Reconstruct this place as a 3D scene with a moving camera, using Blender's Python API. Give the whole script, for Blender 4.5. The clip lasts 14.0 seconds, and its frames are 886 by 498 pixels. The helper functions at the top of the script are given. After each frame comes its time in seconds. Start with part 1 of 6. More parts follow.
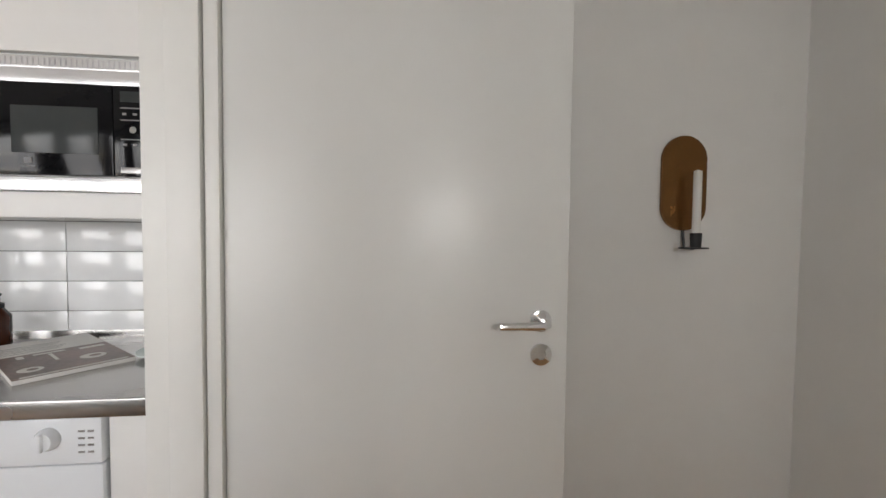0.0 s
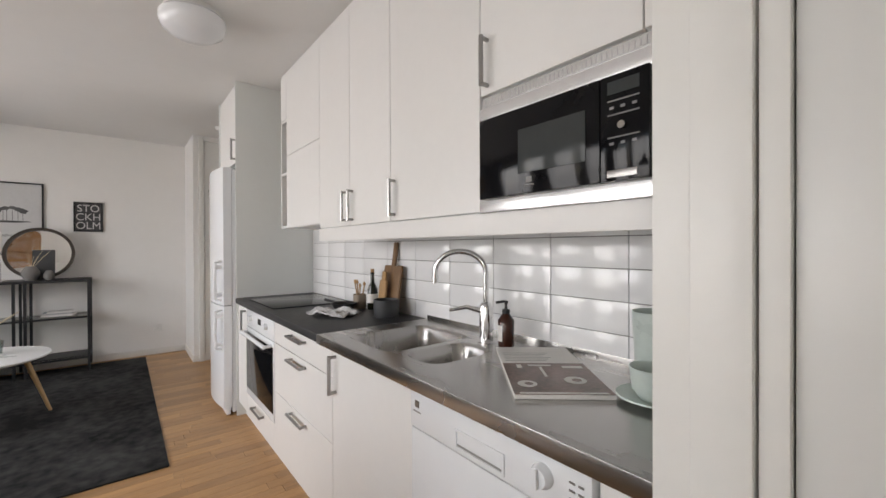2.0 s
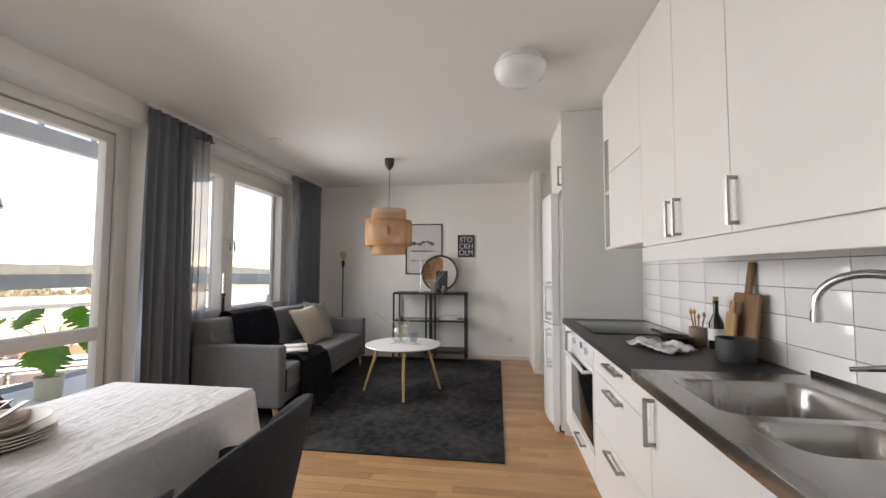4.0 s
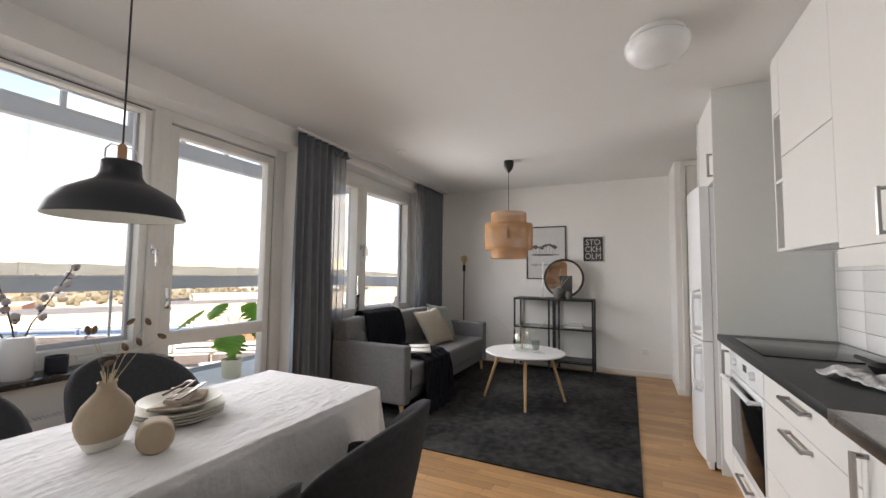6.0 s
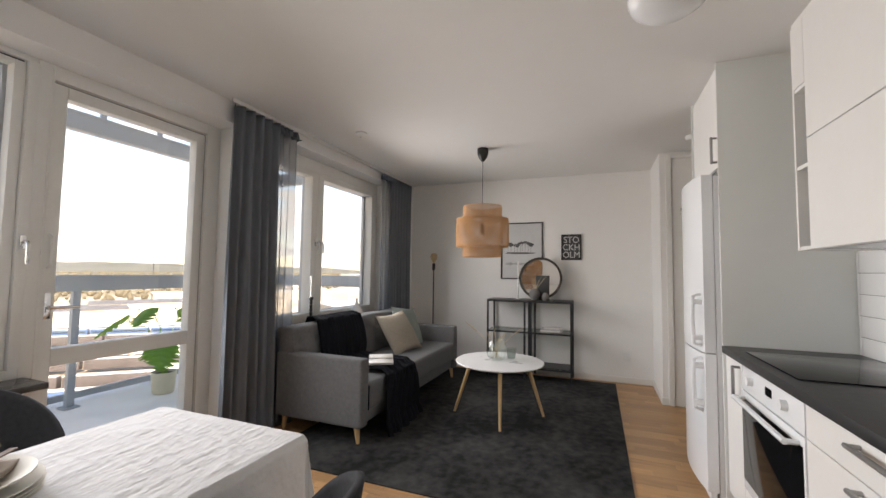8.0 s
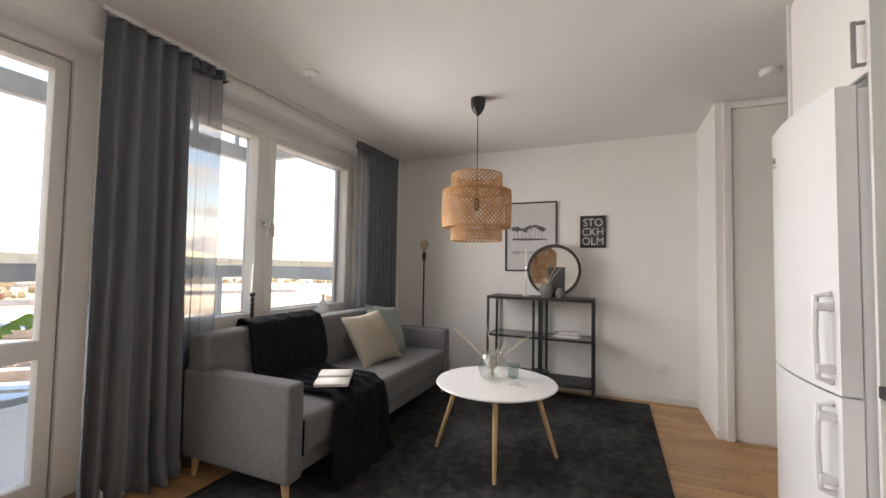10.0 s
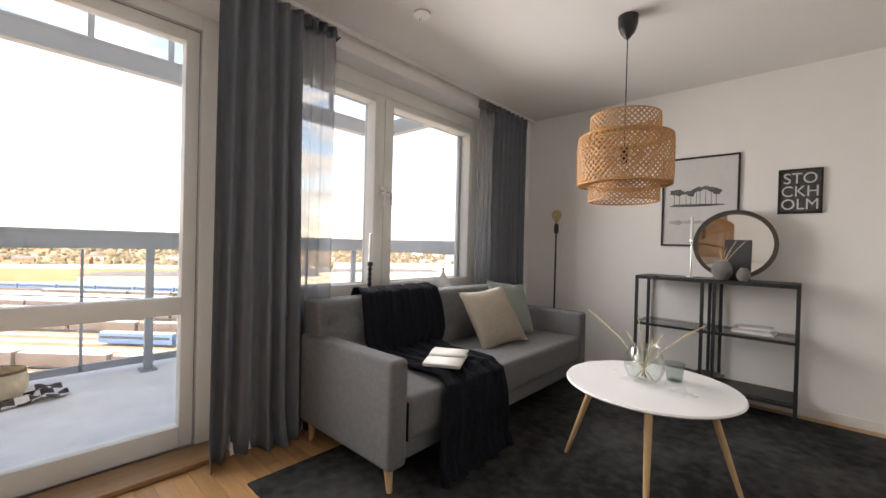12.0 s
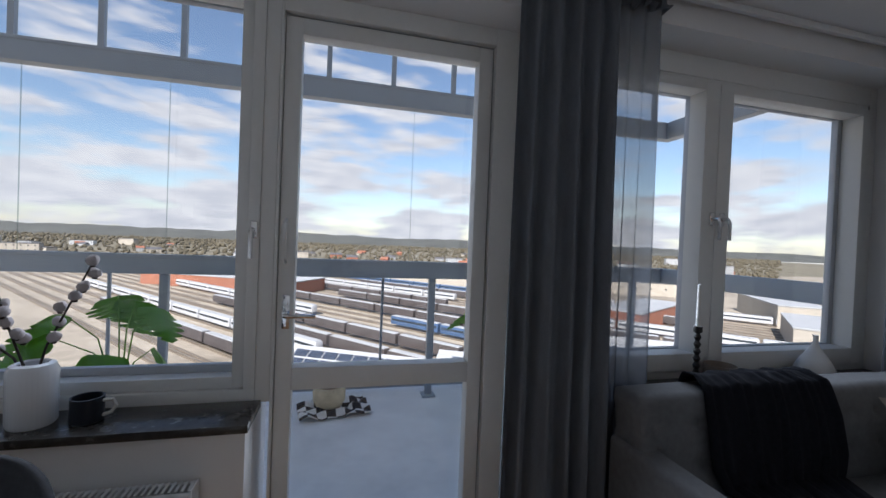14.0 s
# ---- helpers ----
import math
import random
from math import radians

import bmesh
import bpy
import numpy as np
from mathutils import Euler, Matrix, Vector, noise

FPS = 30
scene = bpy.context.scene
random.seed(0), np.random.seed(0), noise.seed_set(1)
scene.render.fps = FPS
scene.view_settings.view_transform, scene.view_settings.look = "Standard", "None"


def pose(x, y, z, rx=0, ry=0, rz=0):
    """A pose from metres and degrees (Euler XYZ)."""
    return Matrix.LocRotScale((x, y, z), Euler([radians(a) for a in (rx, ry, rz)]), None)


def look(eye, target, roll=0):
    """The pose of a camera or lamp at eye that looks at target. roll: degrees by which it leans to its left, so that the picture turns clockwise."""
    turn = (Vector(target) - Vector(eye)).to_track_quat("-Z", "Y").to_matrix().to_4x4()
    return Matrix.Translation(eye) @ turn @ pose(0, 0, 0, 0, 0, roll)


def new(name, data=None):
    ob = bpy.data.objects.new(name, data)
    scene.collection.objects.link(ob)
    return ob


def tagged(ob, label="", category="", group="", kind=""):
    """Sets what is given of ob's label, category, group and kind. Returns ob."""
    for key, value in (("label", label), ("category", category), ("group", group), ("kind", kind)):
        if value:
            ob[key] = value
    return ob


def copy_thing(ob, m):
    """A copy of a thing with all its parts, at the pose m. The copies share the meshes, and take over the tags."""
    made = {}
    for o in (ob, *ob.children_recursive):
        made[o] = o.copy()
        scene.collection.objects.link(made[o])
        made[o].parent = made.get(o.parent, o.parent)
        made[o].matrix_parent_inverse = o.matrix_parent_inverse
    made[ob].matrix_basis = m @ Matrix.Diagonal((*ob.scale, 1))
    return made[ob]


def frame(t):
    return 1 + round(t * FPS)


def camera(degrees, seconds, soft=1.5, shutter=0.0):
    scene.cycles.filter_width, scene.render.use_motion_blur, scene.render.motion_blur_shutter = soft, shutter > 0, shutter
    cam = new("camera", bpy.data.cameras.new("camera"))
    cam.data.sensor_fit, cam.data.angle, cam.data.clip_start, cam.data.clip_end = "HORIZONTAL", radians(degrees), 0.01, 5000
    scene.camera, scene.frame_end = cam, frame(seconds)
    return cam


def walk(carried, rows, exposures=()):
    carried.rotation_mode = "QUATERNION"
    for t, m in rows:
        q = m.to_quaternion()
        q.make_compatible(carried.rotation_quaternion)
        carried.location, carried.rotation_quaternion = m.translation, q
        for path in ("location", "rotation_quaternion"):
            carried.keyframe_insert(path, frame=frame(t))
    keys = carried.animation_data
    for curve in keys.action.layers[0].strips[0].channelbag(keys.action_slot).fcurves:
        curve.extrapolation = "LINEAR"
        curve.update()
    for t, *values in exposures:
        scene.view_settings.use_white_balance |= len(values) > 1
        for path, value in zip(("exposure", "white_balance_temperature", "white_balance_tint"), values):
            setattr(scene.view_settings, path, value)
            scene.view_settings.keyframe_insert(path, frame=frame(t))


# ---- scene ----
cam = camera(96.2, 14.0)
PATH = [
    (0.0, (-0.27, 0.085, 1.272), (-0.064, 2.074, 1.195), 0.6),
    (0.5, (-0.355, 0.239, 1.267), (-0.671, 2.213, 1.189), -0.2),
    (1, (-0.439, 0.311, 1.26), (-1.301, 2.114, 1.193), -0.1),
    (1.5, (-0.501, 0.357, 1.271), (-1.784, 1.89, 1.214), -0.2),
    (2, (-0.556, 0.383, 1.268), (-2.112, 1.64, 1.258), -0.2),
    (2.5, (-0.579, 0.412, 1.263), (-2.329, 1.376, 1.33), -0.1),
    (3, (-0.597, 0.47, 1.268), (-2.506, 1.06, 1.363), -0.2),
    (3.5, (-0.615, 0.504, 1.258), (-2.607, 0.646, 1.362), -0.1),
    (4, (-0.656, 0.543, 1.254), (-2.634, 0.274, 1.363), 0.2),
    (6.5, (-0.755, 0.527, 1.264), (-2.559, -0.328, 1.388), 0.7),
    (7, (-0.806, 0.494, 1.269), (-2.677, -0.201, 1.398), 0.7),
    (9.5, (-1.979, 0.286, 1.287), (-3.819, -0.492, 1.374), 1.0),
    (10, (-2.155, 0.276, 1.242), (-3.994, -0.507, 1.327), 1.0),
    (10.5, (-2.279, 0.258, 1.177), (-4.117, -0.528, 1.248), 1.0),
    (11, (-2.384, 0.228, 1.124), (-4.218, -0.569, 1.162), 1.0),
    (11.5, (-2.477, 0.185, 1.124), (-4.234, -0.772, 1.119), 1.1),
    (12, (-2.562, 0.129, 1.151), (-4.043, -1.214, 1.134), 1.5),
    (12.5, (-2.613, 0.083, 1.181), (-3.724, -1.58, 1.157), 1.9),
    (13, (-2.604, -0.094, 1.258), (-3.479, -1.892, 1.227), 2.2),
    (13.5, (-2.6, -0.313, 1.339), (-3.348, -2.168, 1.307), 2.3),
    (14, (-2.629, -0.6, 1.375), (-3.115, -2.54, 1.348), 2.3),
]
EXPOSURES = [(0.0, 2.6, 7650, 17), (0.8, 2.55, 7650, 18), (1.5, 2.45, 7750, 18), (2.5, 2.6, 7850, 19), (6.5, 2.5, 7900, 18), (9.5, 2.6, 8200, 19), (11.5, 2.85, 8350, 20), (12.5, 2.6, 8100, 20), (13.0, 2.45, 7600, 19), (13.5, 1.85, 6900, 16), (14.0, 1.25, 6300, 16)]
walk(cam, [(t, look(eye, target, roll)) for t, eye, target, roll in PATH], EXPOSURES)

# ---- daylight: sky with broken cloud, sun from behind the building ----
SUN_EL, SUN_AZ = radians(42), radians(35)
world = bpy.data.worlds.new("sky")
scene.world = world
world.use_nodes = True
wn, wl = world.node_tree.nodes, world.node_tree.links
wn.clear()
w_out = wn.new("ShaderNodeOutputWorld")
w_bg = wn.new("ShaderNodeBackground")
w_sky = wn.new("ShaderNodeTexSky")
w_sky.sky_type, w_sky.sun_disc = "NISHITA", False
w_sky.sun_elevation, w_sky.sun_rotation = SUN_EL, SUN_AZ
w_sky.air_density, w_sky.dust_density = 1.0, 0.4
w_co = wn.new("ShaderNodeTexCoord")
w_map = wn.new("ShaderNodeMapping")
w_map.inputs["Scale"].default_value = (1.7, 1.7, 7.0)
w_noise = wn.new("ShaderNodeTexNoise")
w_noise.inputs["Scale"].default_value, w_noise.inputs["Detail"].default_value = 3.2, 10.0
w_ramp = wn.new("ShaderNodeValToRGB")
w_ramp.color_ramp.elements[0].position, w_ramp.color_ramp.elements[1].position = 0.325, 0.48
w_mix = wn.new("ShaderNodeMix")
w_mix.data_type = "RGBA"
w_under = wn.new("ShaderNodeTexNoise")      # grey undersides of the clouds
w_under.inputs["Scale"].default_value, w_under.inputs["Detail"].default_value = 9.0, 8.0
w_tone = wn.new("ShaderNodeValToRGB")
w_tone.color_ramp.elements[0].position, w_tone.color_ramp.elements[1].position = 0.36, 0.62
w_tone.color_ramp.elements[0].color, w_tone.color_ramp.elements[1].color = (0.78, 0.80, 0.84, 1), (1.0, 1.0, 1.0, 1)
w_lit = wn.new("ShaderNodeMix")
w_lit.data_type, w_lit.blend_type = "RGBA", "MULTIPLY"
w_lit.inputs["Factor"].default_value = 1.0
w_lit.inputs["B"].default_value = (5.2, 5.3, 5.5, 1)
wl.new(w_map.outputs["Vector"], w_under.inputs["Vector"])
wl.new(w_under.outputs["Fac"], w_tone.inputs["Fac"])
wl.new(w_tone.outputs["Color"], w_lit.inputs["A"])
wl.new(w_lit.outputs["Result"], w_mix.inputs["B"])
w_bg.inputs["Strength"].default_value = 0.07
wl.new(w_co.outputs["Generated"], w_map.inputs["Vector"])
wl.new(w_map.outputs["Vector"], w_noise.inputs["Vector"])
w_sep = wn.new("ShaderNodeSeparateXYZ")
w_fall = wn.new("ShaderNodeMath")      # the cloud bank thins out with height
w_fall.operation = "MULTIPLY_ADD"
w_fall.inputs[1].default_value = -0.42
wl.new(w_co.outputs["Generated"], w_sep.inputs["Vector"])
wl.new(w_sep.outputs["Z"], w_fall.inputs[0])
wl.new(w_noise.outputs["Fac"], w_fall.inputs[2])
wl.new(w_fall.outputs["Value"], w_ramp.inputs["Fac"])
wl.new(w_ramp.outputs["Color"], w_mix.inputs["Factor"])
wl.new(w_sky.outputs["Color"], w_mix.inputs["A"])
wl.new(w_mix.outputs["Result"], w_bg.inputs["Color"])
wl.new(w_bg.outputs["Background"], w_out.inputs["Surface"])
sun = new("sun", bpy.data.lights.new("sun", "SUN"))
sun.data.energy, sun.data.angle, sun.data.color = 3.6, radians(0.53), (1.0, 0.95, 0.88)
sun.rotation_euler = Vector((-math.sin(SUN_AZ) * math.cos(SUN_EL), -math.cos(SUN_AZ) * math.cos(SUN_EL), -math.sin(SUN_EL))).to_track_quat("-Z", "Y").to_euler()


def window_fill(x0, x1, z0, z1, power, y, tilt):
    """An area lamp added at one opening, brightening the room beyond the sky's own light."""
    lamp_data = bpy.data.lights.new("window_fill", "AREA")
    lamp_data.shape, lamp_data.size, lamp_data.size_y = "RECTANGLE", x1 - x0, 0.75 * (z1 - z0)
    lamp_data.energy, lamp_data.color = power, (0.77, 0.88, 1.0)
    lamp_data.spread = radians(135)
    new("window_fill", lamp_data).matrix_basis = pose((x0 + x1) / 2, y, (z0 + z1) / 2, tilt, 0, 0)


window_fill(-2.19, -1.05, 0.81, 2.26, 2.8, -2.10, 70)
window_fill(-3.19, -2.45, 0.30, 2.21, 3.0, -2.10, 70)
window_fill(-5.40, -3.97, 0.81, 2.26, 5.2, -2.14, 79)
HALL_LAMP = 4.0


# ---- builders ----
def bx(bm, x0, x1, y0, y1, z0, z1, bev=0.0, seg=2):
    """A box between two corners, with rounded edges."""
    made = bmesh.ops.create_cube(bm, size=1.0)["verts"]
    for v in made:
        v.co = Vector((x0 + (v.co.x + 0.5) * (x1 - x0), y0 + (v.co.y + 0.5) * (y1 - y0), z0 + (v.co.z + 0.5) * (z1 - z0)))
    if bev > 0:
        edges = list({e for v in made for e in v.link_edges})
        bmesh.ops.bevel(bm, geom=edges, offset=bev, segments=seg, profile=0.6, affect="EDGES")
    return bm


def box(*args):
    return bx(bmesh.new(), *args)


def lathe(prof, at=(0, 0, 0), seg=32, bm=None, squash=1.0):
    """A turned shape from (radius, height) pairs."""
    bm = bm or bmesh.new()
    rings = []
    for r, z in prof:
        if r < 1e-5:
            rings.append([bm.verts.new((at[0], at[1], at[2] + z))])
        else:
            rings.append([bm.verts.new((at[0] + r * math.cos(2 * math.pi * i / seg), at[1] + squash * r * math.sin(2 * math.pi * i / seg), at[2] + z)) for i in range(seg)])
    for a, b in zip(rings, rings[1:]):
        for i in range(seg):
            j = (i + 1) % seg
            if len(a) == 1 and len(b) > 1:
                bm.faces.new((a[0], b[j], b[i]))
            elif len(b) == 1 and len(a) > 1:
                bm.faces.new((a[i], a[j], b[0]))
            elif len(a) > 1:
                bm.faces.new((a[i], a[j], b[j], b[i]))
    bmesh.ops.recalc_face_normals(bm, faces=bm.faces)
    return bm


def tube(pts, r, seg=10, bm=None, r_end=None):
    """A round bar along points, capped, that may taper."""
    bm = bm or bmesh.new()
    pts = [Vector(p) for p in pts]
    r_end = r if r_end is None else r_end
    rings, n = [], len(pts)
    side = None
    for k, p in enumerate(pts):
        d = (pts[min(k + 1, n - 1)] - pts[max(k - 1, 0)]).normalized()
        if side is None:
            side = d.cross(Vector((0, 0, 1)) if abs(d.z) < 0.9 else Vector((1, 0, 0))).normalized()
        side = (side - d * side.dot(d)).normalized()
        up = d.cross(side)
        rr = r + (r_end - r) * k / max(1, n - 1)
        rings.append([bm.verts.new(p + rr * (math.cos(2 * math.pi * i / seg) * side + math.sin(2 * math.pi * i / seg) * up)) for i in range(seg)])
    for a, b in zip(rings, rings[1:]):
        for i in range(seg):
            bm.faces.new((a[i], a[(i + 1) % seg], b[(i + 1) % seg], b[i]))
    bm.faces.new(rings[0][::-1])
    bm.faces.new(rings[-1])
    bmesh.ops.recalc_face_normals(bm, faces=bm.faces)
    return bm


def sheet(fn, nu, nv, bm=None):
    """A surface fn(u, v) over the unit square."""
    bm = bm or bmesh.new()
    g = [[bm.verts.new(fn(i / nu, j / nv)) for j in range(nv + 1)] for i in range(nu + 1)]
    for i in range(nu):
        for j in range(nv):
            bm.faces.new((g[i][j], g[i + 1][j], g[i + 1][j + 1], g[i][j + 1]))
    return bm


def mesh_of(name, bm, material, angle=35):
    me = bpy.data.meshes.new(name)
    bm.to_mesh(me)
    bm.free()
    for m in material if isinstance(material, (list, tuple)) else [material]:
        me.materials.append(m)
    me.polygons.foreach_set("use_smooth", [True] * len(me.polygons))
    me.set_sharp_from_angle(angle=radians(angle))
    return me


def part(name, bm, material, parent, label="", angle=35):
    ob = new(name, mesh_of(name, bm, material, angle))
    ob.parent = parent
    return tagged(ob, label)


def thing(name, label, category, at=(0, 0, 0), rz=0, group=""):
    ob = new(name)
    ob.matrix_basis = pose(*at, 0, 0, rz)
    ob.empty_display_size = 0.1
    return tagged(ob, label, category, group)


def solo(name, bm, material, label, category, at=(0, 0, 0), rz=0, group="", kind="", angle=35):
    ob = new(name, mesh_of(name, bm, material, angle))
    ob.matrix_basis = pose(*at, 0, 0, rz)
    return tagged(ob, label, category, group, kind)


def struct(name, bm, material, label="", angle=35):
    return tagged(new(name, mesh_of(name, bm, material, angle)), label, "", "", "structure")


def thick(ob, t, offset=0.0):
    m = ob.modifiers.new("thickness", "SOLIDIFY")
    m.thickness, m.offset = t, offset
    return ob


def soften(ob, levels=1):
    m = ob.modifiers.new("round", "SUBSURF")
    m.levels = m.render_levels = levels
    return ob


# ---- materials ----
def mat(name, color, rough=0.5, metal=0.0, vary=0.06, scale=6.0, bump=0.0, bump_scale=200.0, spec=0.5, stretch=(1, 1, 1), rand=0.0, coat=0.0, rough_vary=0.08, lo=0.25, hi=0.75):
    """A surface with variation in colour and gloss at two scales and fine relief."""
    m = bpy.data.materials.new(name)
    m.use_nodes = True
    nt = m.node_tree
    b = nt.nodes["Principled BSDF"]
    b.inputs["Metallic"].default_value = metal
    b.inputs["Specular IOR Level"].default_value = spec
    b.inputs["Coat Weight"].default_value = coat
    co = nt.nodes.new("ShaderNodeTexCoord")
    mp = nt.nodes.new("ShaderNodeMapping")
    mp.inputs["Scale"].default_value = stretch
    nt.links.new(co.outputs["Object"], mp.inputs["Vector"])
    src = mp.outputs["Vector"]
    if rand:
        info = nt.nodes.new("ShaderNodeObjectInfo")
        geo = nt.nodes.new("ShaderNodeNewGeometry")
        add = nt.nodes.new("ShaderNodeMath")
        nt.links.new(info.outputs["Random"], add.inputs[0])
        nt.links.new(geo.outputs["Random Per Island"], add.inputs[1])
        shift = nt.nodes.new("ShaderNodeVectorMath")
        shift.operation = "MULTIPLY_ADD"
        comb = nt.nodes.new("ShaderNodeCombineXYZ")
        nt.links.new(add.outputs[0], comb.inputs[0])
        nt.links.new(add.outputs[0], comb.inputs[1])
        nt.links.new(comb.outputs[0], shift.inputs[0])
        shift.inputs[1].default_value = (37, 53, 11)
        nt.links.new(src, shift.inputs[2])
        src = shift.outputs[0]
    n1 = nt.nodes.new("ShaderNodeTexNoise")
    n1.inputs["Scale"].default_value, n1.inputs["Detail"].default_value = scale, 5.0
    n2 = nt.nodes.new("ShaderNodeTexNoise")
    n2.inputs["Scale"].default_value, n2.inputs["Detail"].default_value = scale * 9, 3.0
    nt.links.new(src, n1.inputs["Vector"])
    nt.links.new(src, n2.inputs["Vector"])
    mean = nt.nodes.new("ShaderNodeMath")
    mean.operation = "MULTIPLY_ADD"
    mean.inputs[1].default_value = 0.4
    nt.links.new(n2.outputs["Fac"], mean.inputs[0])
    half = nt.nodes.new("ShaderNodeMath")
    half.operation = "MULTIPLY"
    half.inputs[1].default_value = 0.6
    nt.links.new(n1.outputs["Fac"], half.inputs[0])
    nt.links.new(half.outputs[0], mean.inputs[2])
    value = mean.outputs[0]
    if rand:
        r2 = nt.nodes.new("ShaderNodeMath")
        r2.operation = "MULTIPLY_ADD"
        r2.inputs[1].default_value = rand
        frac = nt.nodes.new("ShaderNodeMath")
        frac.operation = "FRACT"
        nt.links.new(add.outputs[0], frac.inputs[0])
        nt.links.new(frac.outputs[0], r2.inputs[0])
        sub = nt.nodes.new("ShaderNodeMath")
        sub.operation = "SUBTRACT"
        sub.inputs[1].default_value = rand / 2
        nt.links.new(value, r2.inputs[2])
        nt.links.new(r2.outputs[0], sub.inputs[0])
        value = sub.outputs[0]
    ramp = nt.nodes.new("ShaderNodeValToRGB")
    ramp.color_ramp.elements[0].position, ramp.color_ramp.elements[1].position = lo, hi
    ramp.color_ramp.elements[0].color = (*[max(0, c * (1 - 1.6 * vary)) for c in color], 1)
    ramp.color_ramp.elements[1].color = (*[min(1, c * (1 + 1.6 * vary)) for c in color], 1)
    nt.links.new(value, ramp.inputs["Fac"])
    nt.links.new(ramp.outputs["Color"], b.inputs["Base Color"])
    rr = nt.nodes.new("ShaderNodeMapRange")
    rr.inputs["To Min"].default_value, rr.inputs["To Max"].default_value = max(0.02, rough - rough_vary), min(1, rough + rough_vary)
    nt.links.new(n1.outputs["Fac"], rr.inputs["Value"])
    nt.links.new(rr.outputs["Result"], b.inputs["Roughness"])
    if bump:
        n3 = nt.nodes.new("ShaderNodeTexNoise")
        n3.inputs["Scale"].default_value, n3.inputs["Detail"].default_value = bump_scale, 2.0
        nt.links.new(mp.outputs["Vector"], n3.inputs["Vector"])
        bp = nt.nodes.new("ShaderNodeBump")
        bp.inputs["Strength"].default_value, bp.inputs["Distance"].default_value = bump, 0.002
        nt.links.new(n3.outputs["Fac"], bp.inputs["Height"])
        nt.links.new(bp.outputs["Normal"], b.inputs["Normal"])
    return m


def glass_mat(name, color=(1, 1, 1), rough=0.0, mirror=0.08):
    """A thin pane: clear, with a faint reflection."""
    m = bpy.data.materials.new(name)
    m.use_nodes = True
    nt = m.node_tree
    nt.nodes.remove(nt.nodes["Principled BSDF"])
    out = nt.nodes["Material Output"]
    tr = nt.nodes.new("ShaderNodeBsdfTransparent")
    tr.inputs["Color"].default_value = (*color, 1)
    gl = nt.nodes.new("ShaderNodeBsdfGlossy")
    gl.inputs["Roughness"].default_value = rough
    fr = nt.nodes.new("ShaderNodeLayerWeight")
    pw = nt.nodes.new("ShaderNodeMath")
    pw.operation = "POWER"
    pw.inputs[1].default_value = 5.0
    nt.links.new(fr.outputs["Facing"], pw.inputs[0])
    ad = nt.nodes.new("ShaderNodeMath")
    ad.operation = "MULTIPLY_ADD"
    ad.inputs[1].default_value, ad.inputs[2].default_value = 0.7, mirror / 2
    nt.links.new(pw.outputs[0], ad.inputs[0])
    mx = nt.nodes.new("ShaderNodeMixShader")
    nt.links.new(ad.outputs[0], mx.inputs["Fac"])
    nt.links.new(tr.outputs["BSDF"], mx.inputs[1])
    nt.links.new(gl.outputs["BSDF"], mx.inputs[2])
    nt.links.new(mx.outputs["Shader"], out.inputs["Surface"])
    return m


def cloth_sheer(name, color, clear=0.4):
    m = bpy.data.materials.new(name)
    m.use_nodes = True
    nt = m.node_tree
    nt.nodes.remove(nt.nodes["Principled BSDF"])
    out = nt.nodes["Material Output"]
    tr = nt.nodes.new("ShaderNodeBsdfTransparent")
    tl = nt.nodes.new("ShaderNodeBsdfTranslucent")
    df = nt.nodes.new("ShaderNodeBsdfDiffuse")
    for n in (tl, df):
        n.inputs["Color"].default_value = (*color, 1)
    m1, m2 = nt.nodes.new("ShaderNodeMixShader"), nt.nodes.new("ShaderNodeMixShader")
    m1.inputs["Fac"].default_value = 0.7
    m2.inputs["Fac"].default_value = clear
    nt.links.new(df.outputs["BSDF"], m1.inputs[1])
    nt.links.new(tl.outputs["BSDF"], m1.inputs[2])
    nt.links.new(m1.outputs["Shader"], m2.inputs[1])
    nt.links.new(tr.outputs["BSDF"], m2.inputs[2])
    nt.links.new(m2.outputs["Shader"], out.inputs["Surface"])
    return m


M_WALL = mat("wall paint", (0.84, 0.83, 0.81), 0.75, vary=0.015, scale=1.2, bump=0.12, bump_scale=160)
M_CEIL = mat("ceiling paint", (0.79, 0.78, 0.765), 0.85, vary=0.012, scale=1.0, bump=0.1, bump_scale=120)
M_TRIM = mat("white gloss paint", (0.80, 0.79, 0.76), 0.35, vary=0.015, scale=3, bump=0.03, bump_scale=60)
M_WINFR = mat("window frame paint", (0.80, 0.80, 0.77), 0.4, vary=0.02, scale=4, bump=0.04, bump_scale=60)
M_DOOR = mat("door lacquer", (0.75, 0.745, 0.725), 0.32, vary=0.006, scale=2, bump=0.02, bump_scale=30, rough_vary=0.02)
M_CAB = mat("cabinet lacquer", (0.82, 0.81, 0.79), 0.38, vary=0.012, scale=3, bump=0.03, bump_scale=50)
M_CABSIDE = mat("cabinet side panel", (0.76, 0.78, 0.76), 0.45, vary=0.012, scale=2)
M_APPL = mat("white enamel", (0.82, 0.84, 0.86), 0.22, vary=0.01, scale=2, coat=0.2)
M_STEEL = mat("brushed steel", (0.47, 0.455, 0.44), 0.26, metal=1.0, vary=0.02, scale=3, stretch=(1, 6, 1), bump=0.015, bump_scale=60)
M_CHROME = mat("chrome", (0.78, 0.78, 0.78), 0.1, metal=1.0, vary=0.02, scale=8, rough_vary=0.03)
